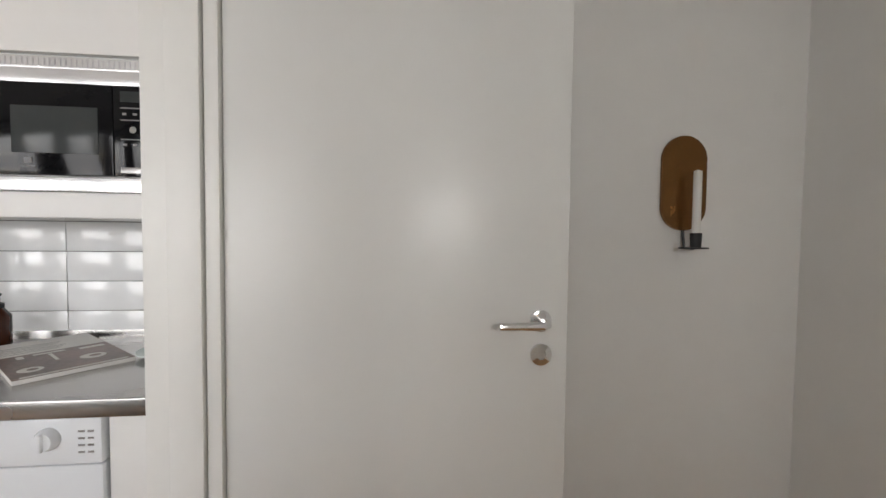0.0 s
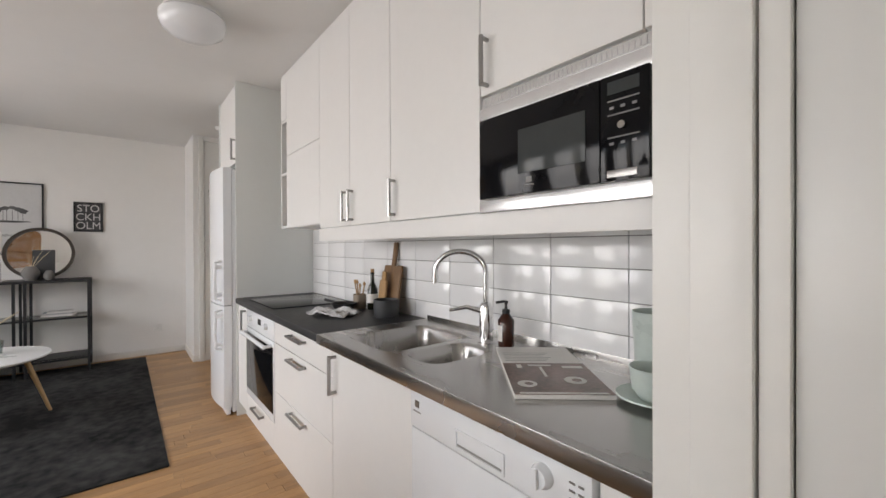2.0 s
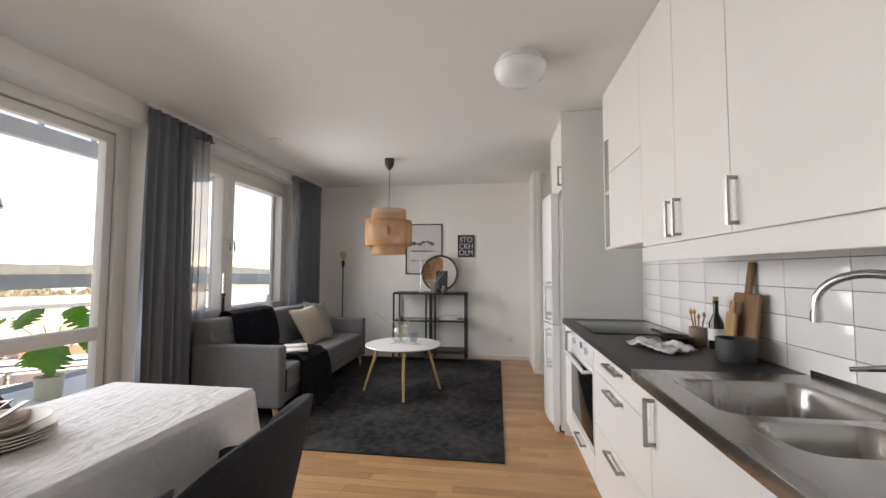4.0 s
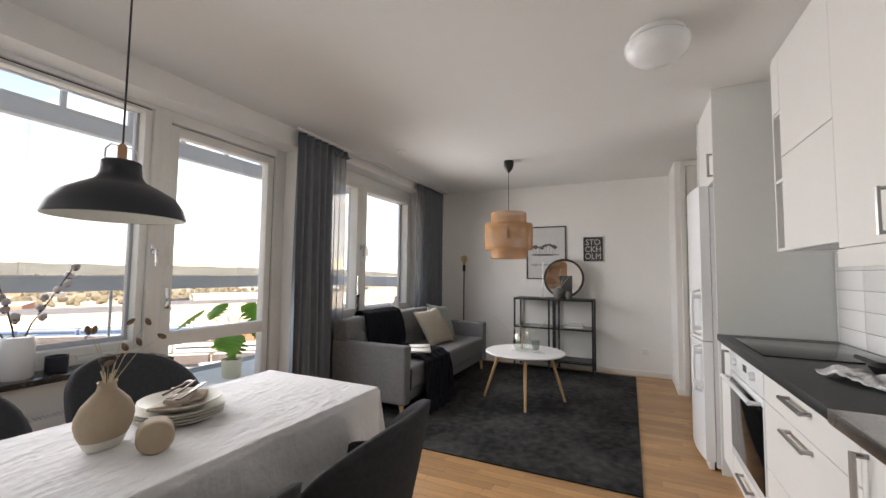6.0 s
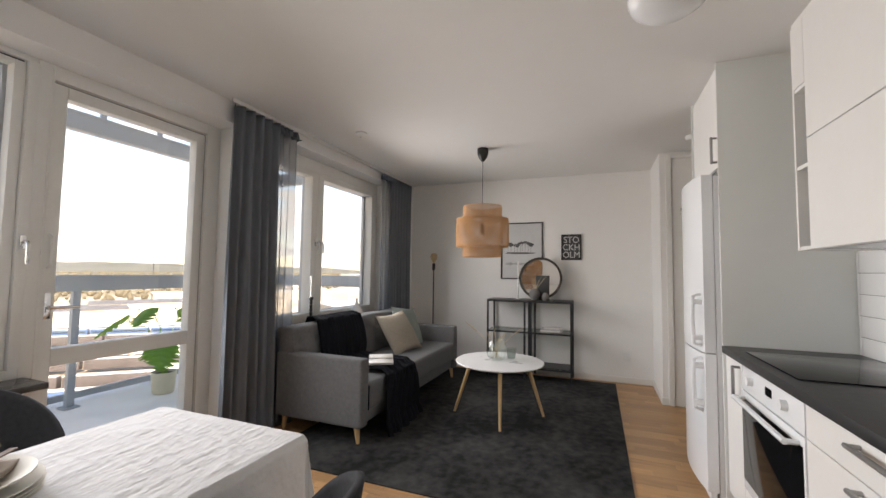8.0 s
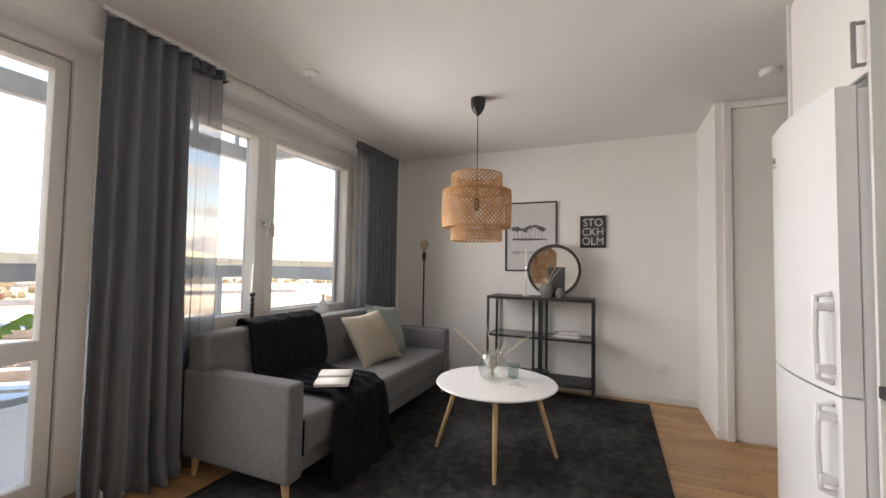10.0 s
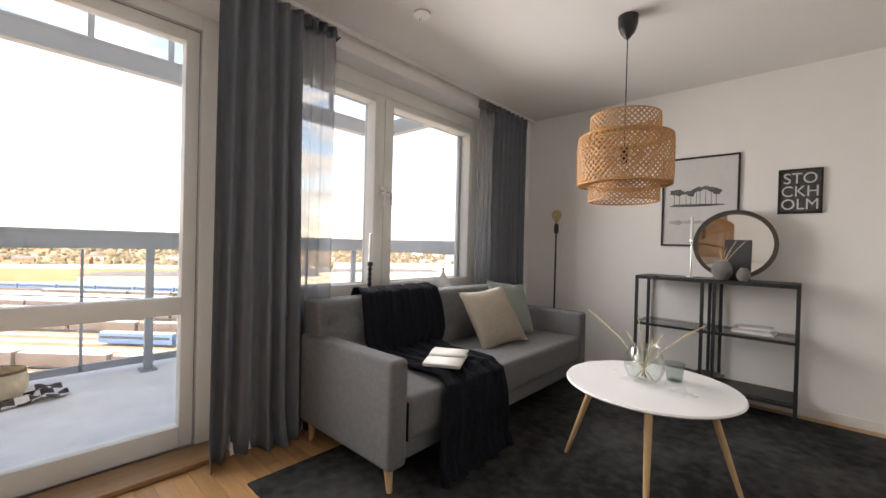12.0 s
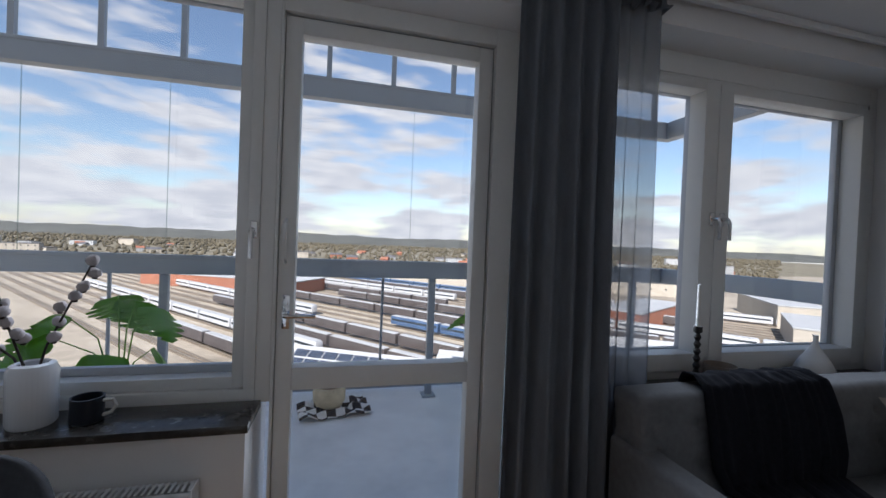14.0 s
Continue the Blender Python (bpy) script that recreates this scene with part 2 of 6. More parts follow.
M_TRIMSTEEL = mat("bright steel trim", (0.80, 0.80, 0.80), 0.24, metal=0.75, vary=0.015, scale=3, stretch=(1, 1, 6))
M_HANDLE = mat("satin nickel", (0.36, 0.35, 0.34), 0.35, metal=1.0, vary=0.04, scale=20)
M_DARKTOP = mat("dark laminate worktop", (0.028, 0.028, 0.030), 0.42, vary=0.25, scale=30, bump=0.05)
M_BLACKGL = mat("black glass", (0.006, 0.006, 0.007), 0.07, vary=0.1, scale=5, rough_vary=0.02, spec=0.2)
M_GREYGL = mat("smoked glass window", (0.05, 0.055, 0.055), 0.12, vary=0.05, scale=5, spec=0.2)
M_BLACK = mat("black paint", (0.012, 0.012, 0.013), 0.4, vary=0.1, scale=10)
M_BLACKMETAL = mat("black powder coat", (0.018, 0.018, 0.020), 0.45, vary=0.1, scale=12, bump=0.05, bump_scale=300)
M_TILE = mat("glazed white tile", (0.83, 0.83, 0.83), 0.18, vary=0.015, scale=4, rand=0.25, coat=0.3, rough_vary=0.04, bump=0.008, bump_scale=18)
M_GROUT = mat("grey grout", (0.30, 0.29, 0.28), 0.9, vary=0.08, scale=30)
M_OAK = mat("oak floor", (0.45, 0.25, 0.112), 0.34, vary=0.18, scale=3.0, stretch=(12, 1.2, 12), rand=0.34, bump=0.08, bump_scale=60)
M_WOODLEG = mat("light ash wood", (0.55, 0.36, 0.18), 0.5, vary=0.12, scale=6, stretch=(14, 14, 1.5), bump=0.05)
M_SOFA = mat("grey woven upholstery", (0.155, 0.158, 0.162), 0.95, vary=0.12, scale=40, bump=0.5, bump_scale=420, spec=0.2)
M_CHAIR = mat("charcoal felt", (0.045, 0.046, 0.050), 0.95, vary=0.18, scale=60, bump=0.4, bump_scale=400, spec=0.15)
M_RUG = mat("dark grey pile", (0.040, 0.040, 0.040), 1.0, vary=0.36, scale=1.7, lo=0.40, hi=0.63, bump=0.7, bump_scale=260, spec=0.1)
M_CURTAIN = mat("grey curtain cloth", (0.158, 0.174, 0.197), 0.95, vary=0.1, scale=30, bump=0.3, bump_scale=500, spec=0.1, stretch=(1, 1, 0.3))
M_SHEER = cloth_sheer("sheer grey voile", (0.19, 0.205, 0.23), 0.36)
M_PANE = glass_mat("window pane", (0.97, 0.985, 0.98))
M_GLASSEDGE = glass_mat("glass edge", (0.72, 0.77, 0.77))
M_LINEN = mat("white linen", (0.74, 0.74, 0.75), 0.9, vary=0.03, scale=18, bump=1.0, bump_scale=22, spec=0.2, stretch=(1, 2.8, 1))
for node in M_LINEN.node_tree.nodes:
    if node.type == "BUMP":
        node.inputs["Distance"].default_value = 0.007
M_STONE = mat("dark stone sill", (0.05, 0.046, 0.042), 0.25, vary=0.4, scale=30)
M_ALU = mat("balcony aluminium", (0.33, 0.37, 0.41), 0.5, metal=0.2, vary=0.05, scale=6)
M_ALUSASH = mat("pale aluminium sash", (0.52, 0.55, 0.58), 0.45, metal=0.1, vary=0.04, scale=6)
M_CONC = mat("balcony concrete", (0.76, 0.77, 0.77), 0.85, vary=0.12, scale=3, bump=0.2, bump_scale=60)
M_THRESH = mat("oak threshold", (0.30, 0.17, 0.08), 0.5, vary=0.2, scale=4, stretch=(1, 12, 12))
M_PLASTIC = mat("white plastic", (0.78, 0.78, 0.76), 0.4, vary=0.01, scale=5)

# Grey for gap strips, shade painted as strips, and magazine print.
M_SEAM = mat("gap, shade and print grey", (0.30, 0.30, 0.29), 0.7, vary=0.05)

# ---- the shell ----
H = 2.525          # ceiling
XW, XE = -6.42, -0.84   # far wall, dining end wall
YS, YO = -2.12, -2.52   # window wall, inner and outer face
YK = 1.65          # wall behind the kitchen
SILL, HEAD = 0.71, 2.36

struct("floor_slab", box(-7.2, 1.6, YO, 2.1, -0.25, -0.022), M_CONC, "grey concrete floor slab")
struct("wall_west", box(XW - 0.15, XW, YO, 1.0, -0.02, H), M_WALL, "white painted far wall behind the console shelf")
struct("wall_corner", box(XW - 0.15, -5.72, 1.0, 2.07, -0.02, H), M_WALL, "white painted wall corner beside a closed door")
struct("wall_passage", box(-5.72, -4.52, 1.95, 2.07, -0.02, H), M_WALL, "white passage wall beyond the fridge")
struct("wall_north", box(-4.52, -0.812, YK, 2.07, -0.02, H), M_WALL, "white wall behind the kitchen units")
bm = box(-0.812, -0.705, 1.0, 2.07, -0.02, H)
bx(bm, XE, -0.705, YO, 0.15, -0.02, H)
bx(bm, XE, -0.705, 0.15, 1.0, 2.14, H)
struct("wall_east", bm, M_WALL, "white partition wall with a doorway to the hall")
struct("wall_hall_north", box(-0.705, 1.40, 1.46, 1.58, -0.02, H), M_WALL, "white painted hall wall with a candle sconce")
struct("wall_hall_east", box(1.25, 1.40, -1.0, 1.46, -0.02, H), M_WALL, "white painted end wall of the hall")
struct("wall_hall_south", box(-0.705, 1.40, -1.12, -1.0, -0.02, H), M_WALL, "white painted hall wall with an assumed lamp")
struct("ceiling", box(-7.2, 1.43, YO, 2.07, H, H + 0.25), M_CEIL, "matt white ceiling")

bm = box(XW - 0.15, -5.72, YO, YS, -0.02, H)             # pier behind the far curtain
bx(bm, -3.60, -3.38, YO, YS, -0.02, H)                    # pier between the openings
bx(bm, -5.72, -3.60, YO, YS, -0.02, SILL - 0.02)          # under the window
bx(bm, -5.72, -3.60, YO, YS, 2.41, H)
bx(bm, -2.315, -0.705, YO, YS, -0.02, SILL - 0.02)
bx(bm, -3.38, -0.705, YO, YS, HEAD, H)
bx(bm, -0.95, -0.705, YO, YS, SILL - 0.02, HEAD)
struct("wall_south", bm, M_WALL, "white window wall with deep reveals")

# skirting
bm = box(XW, XW + 0.012, YS, 1.0, 0, 0.07, 0.004)
bx(bm, XW, -5.72, 0.988, 1.0, 0, 0.07, 0.004)
bx(bm, -5.72, -5.708, 0.988, 1.065, 0, 0.07, 0.004)
bx(bm, XW, -5.72, YS, YS + 0.012, 0, 0.07, 0.004)
bx(bm, -3.60, -3.38, YS, YS + 0.012, 0, 0.07, 0.004)
bx(bm, -2.315, XE, YS, YS + 0.012, 0, 0.07, 0.004)
bx(bm, XE - 0.012, XE, YS, 0.12, 0, 0.07, 0.004)
struct("baseboard", bm, M_TRIM, "white painted skirting boards")

# ---- windows and balcony door ----
FY0, FY1 = -2.44, -2.31     # frame, outer and inner face


def frame_ring(x0, x1, z0, z1, y0, y1, w, bm=None, bev=0.004):
    bm = bm or bmesh.new()
    bx(bm, x0, x0 + w, y0, y1, z0, z1, bev)
    bx(bm, x1 - w, x1, y0, y1, z0, z1, bev)
    bx(bm, x0 + w, x1 - w, y0, y1, z1 - w, z1, bev)
    bx(bm, x0 + w, x1 - w, y0, y1, z0, z0 + w, bev)
    return bm


def ring4(x0, x1, z0, z1, y0, y1, left, right, top, low, bm=None, bev=0.004):
    """A frame whose four sides have their own widths."""
    bm = bm or bmesh.new()
    bx(bm, x0, x0 + left, y0, y1, z0, z1, bev)
    bx(bm, x1 - right, x1, y0, y1, z0, z1, bev)
    bx(bm, x0 + left, x1 - right, y0, y1, z1 - top, z1, bev)
    bx(bm, x0 + left, x1 - right, y0, y1, z0, z0 + low, bev)
    return bm


def window(name, x0, x1, z0, z1, label):
    w = thing(name, label, "window", (0, 0, 0))
    w["kind"] = "structure"
    return w


def pane(parent, x0, x1, z0, z1, y):
    p = part("pane", box(x0, x1, y - 0.003, y + 0.003, z0, z1), M_PANE, parent, "clear glass pane")
    p.visible_shadow = False
    return p


def lever(parent, x, y, z, length=0.11, up=False):
    """A chrome window lever on an oval plate."""
    bm = box(x - 0.014, x + 0.014, y, y + 0.012, z - 0.035, z + 0.035, 0.005)
    s = 1 if up else -1
    tube([(x, y + 0.008, z), (x, y + 0.045, z), (x, y + 0.055, z + s * 0.02), (x, y + 0.055, z + s * length)], 0.009, 8, bm)
    part("window_handle", bm, M_CHROME, parent, "chrome lever handle")


win = window("window_1", -2.36, -0.95, SILL, HEAD, "large white framed fixed window over the dining table")
part("window_frame", ring4(-2.36, -0.95, SILL, HEAD, FY0, FY1, 0.055, 0.055, 0.03, 0.055), M_WINFR, win)
part("mullion", box(-2.305, -2.262, FY0, FY1 + 0.008, SILL + 0.055, HEAD - 0.03, 0.004), M_WINFR, win)
part("sash", ring4(-2.26, -1.005, SILL + 0.057, HEAD - 0.032, -2.395, -2.325, 0.045, 0.045, 0.028, 0.046), M_WINFR, win)
part("outer_sash", ring4(-2.255, -1.005, SILL + 0.06, HEAD - 0.032, -2.435, -2.40, 0.055, 0.055, 0.03, 0.072), M_ALUSASH, win, "grey aluminium outer sash")
# Black strip drawn for the dark line of the ventilation slot; none is cut.
part("gap_strip", box(-2.25, -1.01, -2.3255, -2.3235, HEAD - 0.040, HEAD - 0.034), M_BLACK, win, "dark strip drawn along the frame gap")
pane(win, -2.20, -1.06, SILL + 0.12, HEAD - 0.062, -2.415)
lever(win, -2.284, FY1 + 0.008, 1.40)

win = window("window_2", -5.62, -3.60, SILL, HEAD, "white framed casement window behind the sofa")
part("window_frame", ring4(-5.72, -3.60, SILL, 2.41, FY0, FY1, 0.06, 0.06, 0.11, 0.06), M_WINFR, win)
part("mullion", box(-4.575, -4.495, FY0, -2.345, SILL + 0.06, HEAD - 0.06, 0.004), M_WINFR, win)
part("sash", ring4(-5.655, -4.532, SILL + 0.05, HEAD - 0.088, -2.40, -2.295, 0.07, 0.087, 0.04, 0.09), M_WINFR, win)
part("sash", ring4(-4.528, -3.65, SILL + 0.05, HEAD - 0.088, -2.40, -2.295, 0.09, 0.06, 0.04, 0.09), M_WINFR, win)
part("head_bar", box(-5.655, -3.65, -2.40, -2.315, HEAD - 0.084, HEAD - 0.06, 0.003), M_WINFR, win)
part("gap_strip", box(-5.65, -3.655, -2.3155, -2.312, HEAD - 0.0895, HEAD - 0.083), M_BLACK, win, "dark strip drawn along the frame gap")
part("outer_sash", ring4(-5.655, -4.58, SILL + 0.06, HEAD - 0.07, -2.438, -2.402, 0.10, 0.05, 0.06, 0.085), M_ALUSASH, win, "grey aluminium outer sash")
part("outer_sash", ring4(-4.49, -3.65, SILL + 0.06, HEAD - 0.07, -2.438, -2.402, 0.045, 0.05, 0.06, 0.085), M_ALUSASH, win, "grey aluminium outer sash")
pane(win, -5.54, -4.63, SILL + 0.145, HEAD - 0.13, -2.42)
pane(win, -4.43, -3.70, SILL + 0.145, HEAD - 0.13, -2.42)
lever(win, -4.50, -2.295, 1.56)
lever(win, -4.566, -2.295, 1.56)

bd = tagged(thing("door_1", "white glazed balcony door, closed, with two panes", "door"), kind="structure")
part("door_frame", ring4(-3.38, -2.36, 0.0, HEAD, FY0, FY1, 0.108, 0.012, 0.078, 0.028), M_WINFR, bd)
DL, DR = -3.262, -2.375     # leaf
leaf = ring4(DL, DR, 0.032, 2.27, -2.40, -2.328, 0.062, 0.064, 0.065, 0.11)
bx(leaf, DL + 0.062, DR - 0.064, -2.40, -2.328, 0.745, 0.838, 0.004)
part("leaf", leaf, M_WINFR, bd)
# Grey outline drawn for the slot over the leaf and the gaps round it.
part("gap_strip", ring4(DL - 0.004, DR + 0.002, 0.03, 2.2755, -2.3295, -2.3275, 0.003, 0.002, 0.005, 0.002, bev=0), M_SEAM, bd, "dark strip drawn along the frame gap")
pane(bd, DL + 0.055, DR - 0.055, 0.83, 2.21, -2.385)
pane(bd, DL + 0.055, DR - 0.055, 0.13, 0.75, -2.385)
part("threshold", box(-3.38, -2.33, -2.335, -2.10, 0.0, 0.028, 0.006), M_THRESH, bd, "brown oak threshold board")
bm = box(-2.425, -2.395, -2.335, -2.323, 1.0, 1.14, 0.004)
tube([(-2.41, -2.325, 1.06), (-2.41, -2.285, 1.06), (-2.43, -2.278, 1.06), (-2.53, -2.278, 1.06)], 0.009, 8, bm)
part("door_handle", bm, M_CHROME, bd, "chrome lever handle")
part("pull", tube([(-2.40, -2.335, 1.27), (-2.40, -2.30, 1.29), (-2.40, -2.29, 1.36), (-2.40, -2.30, 1.43), (-2.40, -2.335, 1.45)], 0.008, 8), M_WINFR, bd, "white bow pull")

struct("window_sill", bx(box(-2.33, -0.85, -2.31, -2.085, SILL - 0.02, SILL + 0.01, 0.004), -5.72, -3.60, -2.31, -2.085, SILL - 0.02, SILL + 0.01, 0.004), M_STONE, "dark polished stone window sills")

# ---- doors ----
hd = tagged(thing("door_2", "open white flush hall door with a steel lever", "door", (0, 0, 0)), kind="structure")
bm = box(-0.816, -0.765, 0.984, 1.002, 0, 2.2, 0.004)
bx(bm, -0.765, -0.695, 0.978, 1.002, 0, 2.2, 0.004)
bx(bm, -0.692, -0.662, 0.990, 1.03, 0, 2.2, 0.002)
part("door_frame", bm, M_TRIM, hd)
part("leaf", box(-0.660, 0.13, 1.005, 1.045, 0.01, 2.08, 0.003), M_DOOR, hd, "smooth grey-white door leaf")
bm = lathe([(0, 0), (0.026, 0), (0.026, 0.008), (0.02, 0.01), (0, 0.01)], seg=24)
bmesh.ops.transform(bm, matrix=pose(0.062, 1.005, 1.066, 90, 0, 0), verts=bm.verts)
tube([(0.062, 1.0, 1.066), (0.062, 0.955, 1.066), (0.05, 0.948, 1.064), (-0.05, 0.952, 1.064)], 0.0095, 10, bm)
part("door_handle", bm, M_CHROME, hd, "satin steel lever handle")
bm = lathe([(0, 0), (0.026, 0), (0.026, 0.007), (0.012, 0.009), (0.012, 0.005), (0, 0.005)], seg=24)
bmesh.ops.transform(bm, matrix=pose(0.064, 1.005, 0.984, 90, 0, 0), verts=bm.verts)
part("lock_plate", bm, M_CHROME, hd, "round steel lock plate")
for z in (0.3, 1.86):
    part("hinge", tube([(-0.668, 0.99, z - 0.05), (-0.668, 0.99, z + 0.05)], 0.007, 10), M_CHROME, hd, "steel hinge")

od = tagged(thing("door_3", "closed plain white interior door beyond the fridge", "door"), kind="structure")
bm = box(-5.722, -5.692, 1.05, 1.10, 0, 2.50, 0.004)
bx(bm, -5.722, -5.692, 1.10, 1.93, 2.46, 2.50, 0.004)
part("door_frame", bm, M_TRIM, od)
part("leaf", box(-5.722, -5.708, 1.106, 1.93, 0.015, 2.455, 0.002), M_TRIM, od)

# ---- balcony ----
BY = -4.12
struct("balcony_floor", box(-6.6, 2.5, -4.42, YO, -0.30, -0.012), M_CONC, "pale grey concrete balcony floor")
# Added out of view: blocks the sun so that the balcony stays shaded.
struct("facade", box(-14, 14, YO + 0.02, 2.3, H + 0.25, 16), M_WALL, "unseen upper wall block that keeps sun off the balcony")
rail = thing("balcony_railing", "grey aluminium balcony railing with open upper glazing rail", "railing", (0, 0, 0))
BX0, BX1 = -5.85, 2.3
for z0, z1 in ((1.055, 1.205), (2.55, 2.725)):
    nm = "handrail" if z0 < 2 else "glazing_rail"
    part(nm, box(BX0, BX1, BY - 0.05, BY + 0.05, z0, z1, 0.006), M_ALU, rail)
    part(nm, box(BX0 - 0.1, BX0 - 0.001, BY - 0.05, YO, z0, z1, 0.006), M_ALU, rail)
    # Flat strip on the rail face; its grey paints the shade of a groove.
    part("groove", box(BX0, BX1, BY + 0.05, BY + 0.053, z1 - 0.03, z1 - 0.024), M_SEAM, rail, "grey strip painted as groove shade")
part("bottom_rail", box(BX0, BX1, BY - 0.16, BY - 0.12, 0.03, 0.09, 0.004), M_ALU, rail)
part("fascia", box(BX0, BX1, BY - 0.05, BY + 0.05, 3.2, 3.35, 0.006), M_ALU, rail)
for x in (-5.55, -3.42, -1.29, 0.84):
    part("post", bx(box(x - 0.03, x + 0.03, BY - 0.025, BY + 0.025, 0, 1.055, 0.004), x - 0.06, x + 0.06, BY - 0.06, BY + 0.06, -0.012, 0.006, 0.002), M_ALU, rail)
for x in (-4.98, -2.99, -0.86):
    part("panel_joint", box(x - 0.011, x + 0.011, BY - 0.14, BY - 0.12, 0.03, 1.045, 0.002), M_ALU, rail)
for x in (-5.05, -4.1, -3.2, -2.25, -1.29, -0.35):
    part("glass_joint", box(x - 0.002, x + 0.002, BY - 0.004, BY + 0.004, 1.205, 2.55), M_GLASSEDGE, rail, "thin joint between glazing panes")
for k in range(15):
    x = -5.72 + 0.543 * k
    part("upper_post", box(x - 0.02, x + 0.02, BY - 0.02, BY + 0.02, 2.725, 3.2), M_ALU, rail)

# ---- kitchen ----
M_MARK = mat("dim grey print", (0.22, 0.22, 0.22), 0.5, vary=0.02)
M_BLIND = mat("white blank print", (0.70, 0.70, 0.69), 0.5, vary=0.02)


def bow(bm, a, b, out, r=0.006):
    """A square bow handle from a to b that stands out."""
    a, b, o = Vector(a), Vector(b), Vector(out)
    for p in (a, b):
        tube([p, p + o], r, 6, bm)
    d = (b - a).normalized() * r
    tube([a + o - d, b + o + d], r * 1.15, 6, bm)
    return bm


def front(unit, name, x0, x1, z0, z1, y, handle=None, label="", t=0.019, material=None):
    """A cabinet front with its handle: 'h' lies across, 'l' or 'r' stands at that side; a second letter b or t sets low or high."""
    ob = part(name, box(x0 + 0.002, x1 - 0.002, y, y + t, z0 + 0.002, z1 - 0.002, 0.0015, 1), material or M_CAB, unit, label)
    if handle:
        o = (0, -0.03, 0)
        if handle[0] == "h":
            xm, zz = (x0 + x1) / 2, z1 - 0.032
            bm = bow(bmesh.new(), (xm - 0.098, y, zz), (xm + 0.098, y, zz), o, 0.007)
        else:
            xx = x0 + 0.035 if handle[0] == "l" else x1 - 0.035
            za = z0 + 0.03 if handle[1] == "b" else z1 - 0.172
            bm = bow(bmesh.new(), (xx, y, za), (xx, y, za + 0.145), o, 0.007)
        part("handle", bm, M_HANDLE, ob, "satin nickel bow handle")
    return ob


def base_unit(label, x0, x1, y=1.065, top=0.849):
    u = thing("base_cabinet", label, "cabinet", (0, 0, 0), group="kitchen base units")
    part("body", box(x0 + 0.0005, x1 - 0.0005, y + 0.022, YK, 0.10, top), M_CABSIDE, u)
    part("plinth", box(x0 + 0.0005, x1 - 0.0005, y + 0.05, y + 0.066, 0.0, 0.10), M_CAB, u)
    return u


FY = 1.065
u = base_unit("narrow white pull-out cabinet beside the oven", -3.86, -3.60)
front(u, "door", -3.86, -3.60, 0.105, 0.845, FY, "rt")
u = base_unit("white drawer unit with three fronts under the worktop", -2.955, -2.14, top=0.68)
for z0, z1 in ((0.722, 0.845), (0.442, 0.722), (0.105, 0.442)):
    front(u, "drawer_front", -2.955, -2.14, z0, z1, FY, "h")
u = base_unit("white sink cabinet with one door", -2.14, -1.545, top=0.68)
front(u, "door", -2.14, -1.545, 0.105, 0.845, FY, "lt")
u = base_unit("narrow white filler cabinet beside the dishwasher", -0.945, -0.814)
front(u, "filler_panel", -0.945, -0.814, 0.105, 0.845, FY)

ov = thing("oven", "white built-in oven with a dark glass door", "oven")
part("body", box(-3.5995, -2.9555, FY + 0.022, YK, 0.10, 0.849), M_CABSIDE, ov)
part("plinth", box(-3.5995, -2.9555, FY + 0.05, FY + 0.066, 0.0, 0.10), M_CAB, ov)
front(ov, "drawer_front", -3.60, -2.955, 0.105, 0.245, FY, "h")
part("control_panel", box(-3.597, -2.958, FY - 0.002, FY + 0.02, 0.725, 0.845, 0.003), M_APPL, ov, "white enamel control panel")
part("display", box(-3.30, -3.235, FY - 0.004, FY - 0.001, 0.775, 0.81), M_BLACKGL, ov, "small black clock display")
for xk in (-3.46, -3.10):
    bm = lathe([(0, 0), (0.021, 0), (0.019, 0.022), (0, 0.022)], seg=20)
    bmesh.ops.transform(bm, matrix=pose(xk, FY - 0.002, 0.79, 90, 0, 0), verts=bm.verts)
    part("knob", bm, M_APPL, ov, "white turning knob")
part("door", box(-3.597, -2.958, FY - 0.004, FY + 0.02, 0.25, 0.72, 0.003), M_APPL, ov, "white framed oven door")
part("door_glass", box(-3.585, -2.97, FY - 0.008, FY - 0.003, 0.30, 0.685, 0.002), M_BLACKGL, ov, "dark mirror-like oven window")
part("handle", bow(bmesh.new(), (-3.55, FY - 0.004, 0.69), (-3.0, FY - 0.004, 0.69), (0, -0.045, 0), 0.010), M_APPL, ov, "white bar handle")

dw = thing("dishwasher", "white freestanding dishwasher under the steel worktop", "dishwasher")
part("body", box(-1.54, -0.95, FY + 0.02, YK, 0.02, 0.845), M_APPL, dw)
part("door", box(-1.54, -0.95, FY - 0.012, FY + 0.02, 0.10, 0.735, 0.006), M_APPL, dw)
part("control_panel", box(-1.54, -0.95, FY - 0.014, FY + 0.02, 0.738, 0.845, 0.006), M_APPL, dw)
part("plinth", box(-1.53, -0.96, FY + 0.04, FY + 0.06, 0.0, 0.098), M_APPL, dw)
bm = frame_ring(-1.335, -1.165, 0.748, 0.80, FY - 0.017, FY - 0.013, 0.007, bev=0.001)
part("grip_recess", bm, M_APPL, dw, "moulded door grip")
# No slot is cut here; a thin grey strip paints its shade.
part("grip_shadow", box(-1.328, -1.172, FY - 0.0145, FY - 0.0142, 0.756, 0.762), M_SEAM, dw, "grey strip painted as shade in the grip")
bm = lathe([(0, 0), (0.026, 0), (0.026, 0.006), (0.02, 0.02), (0, 0.02)], seg=24)
bx(bm, -0.004, 0.004, -0.02, 0.02, 0.018, 0.028, 0.002)
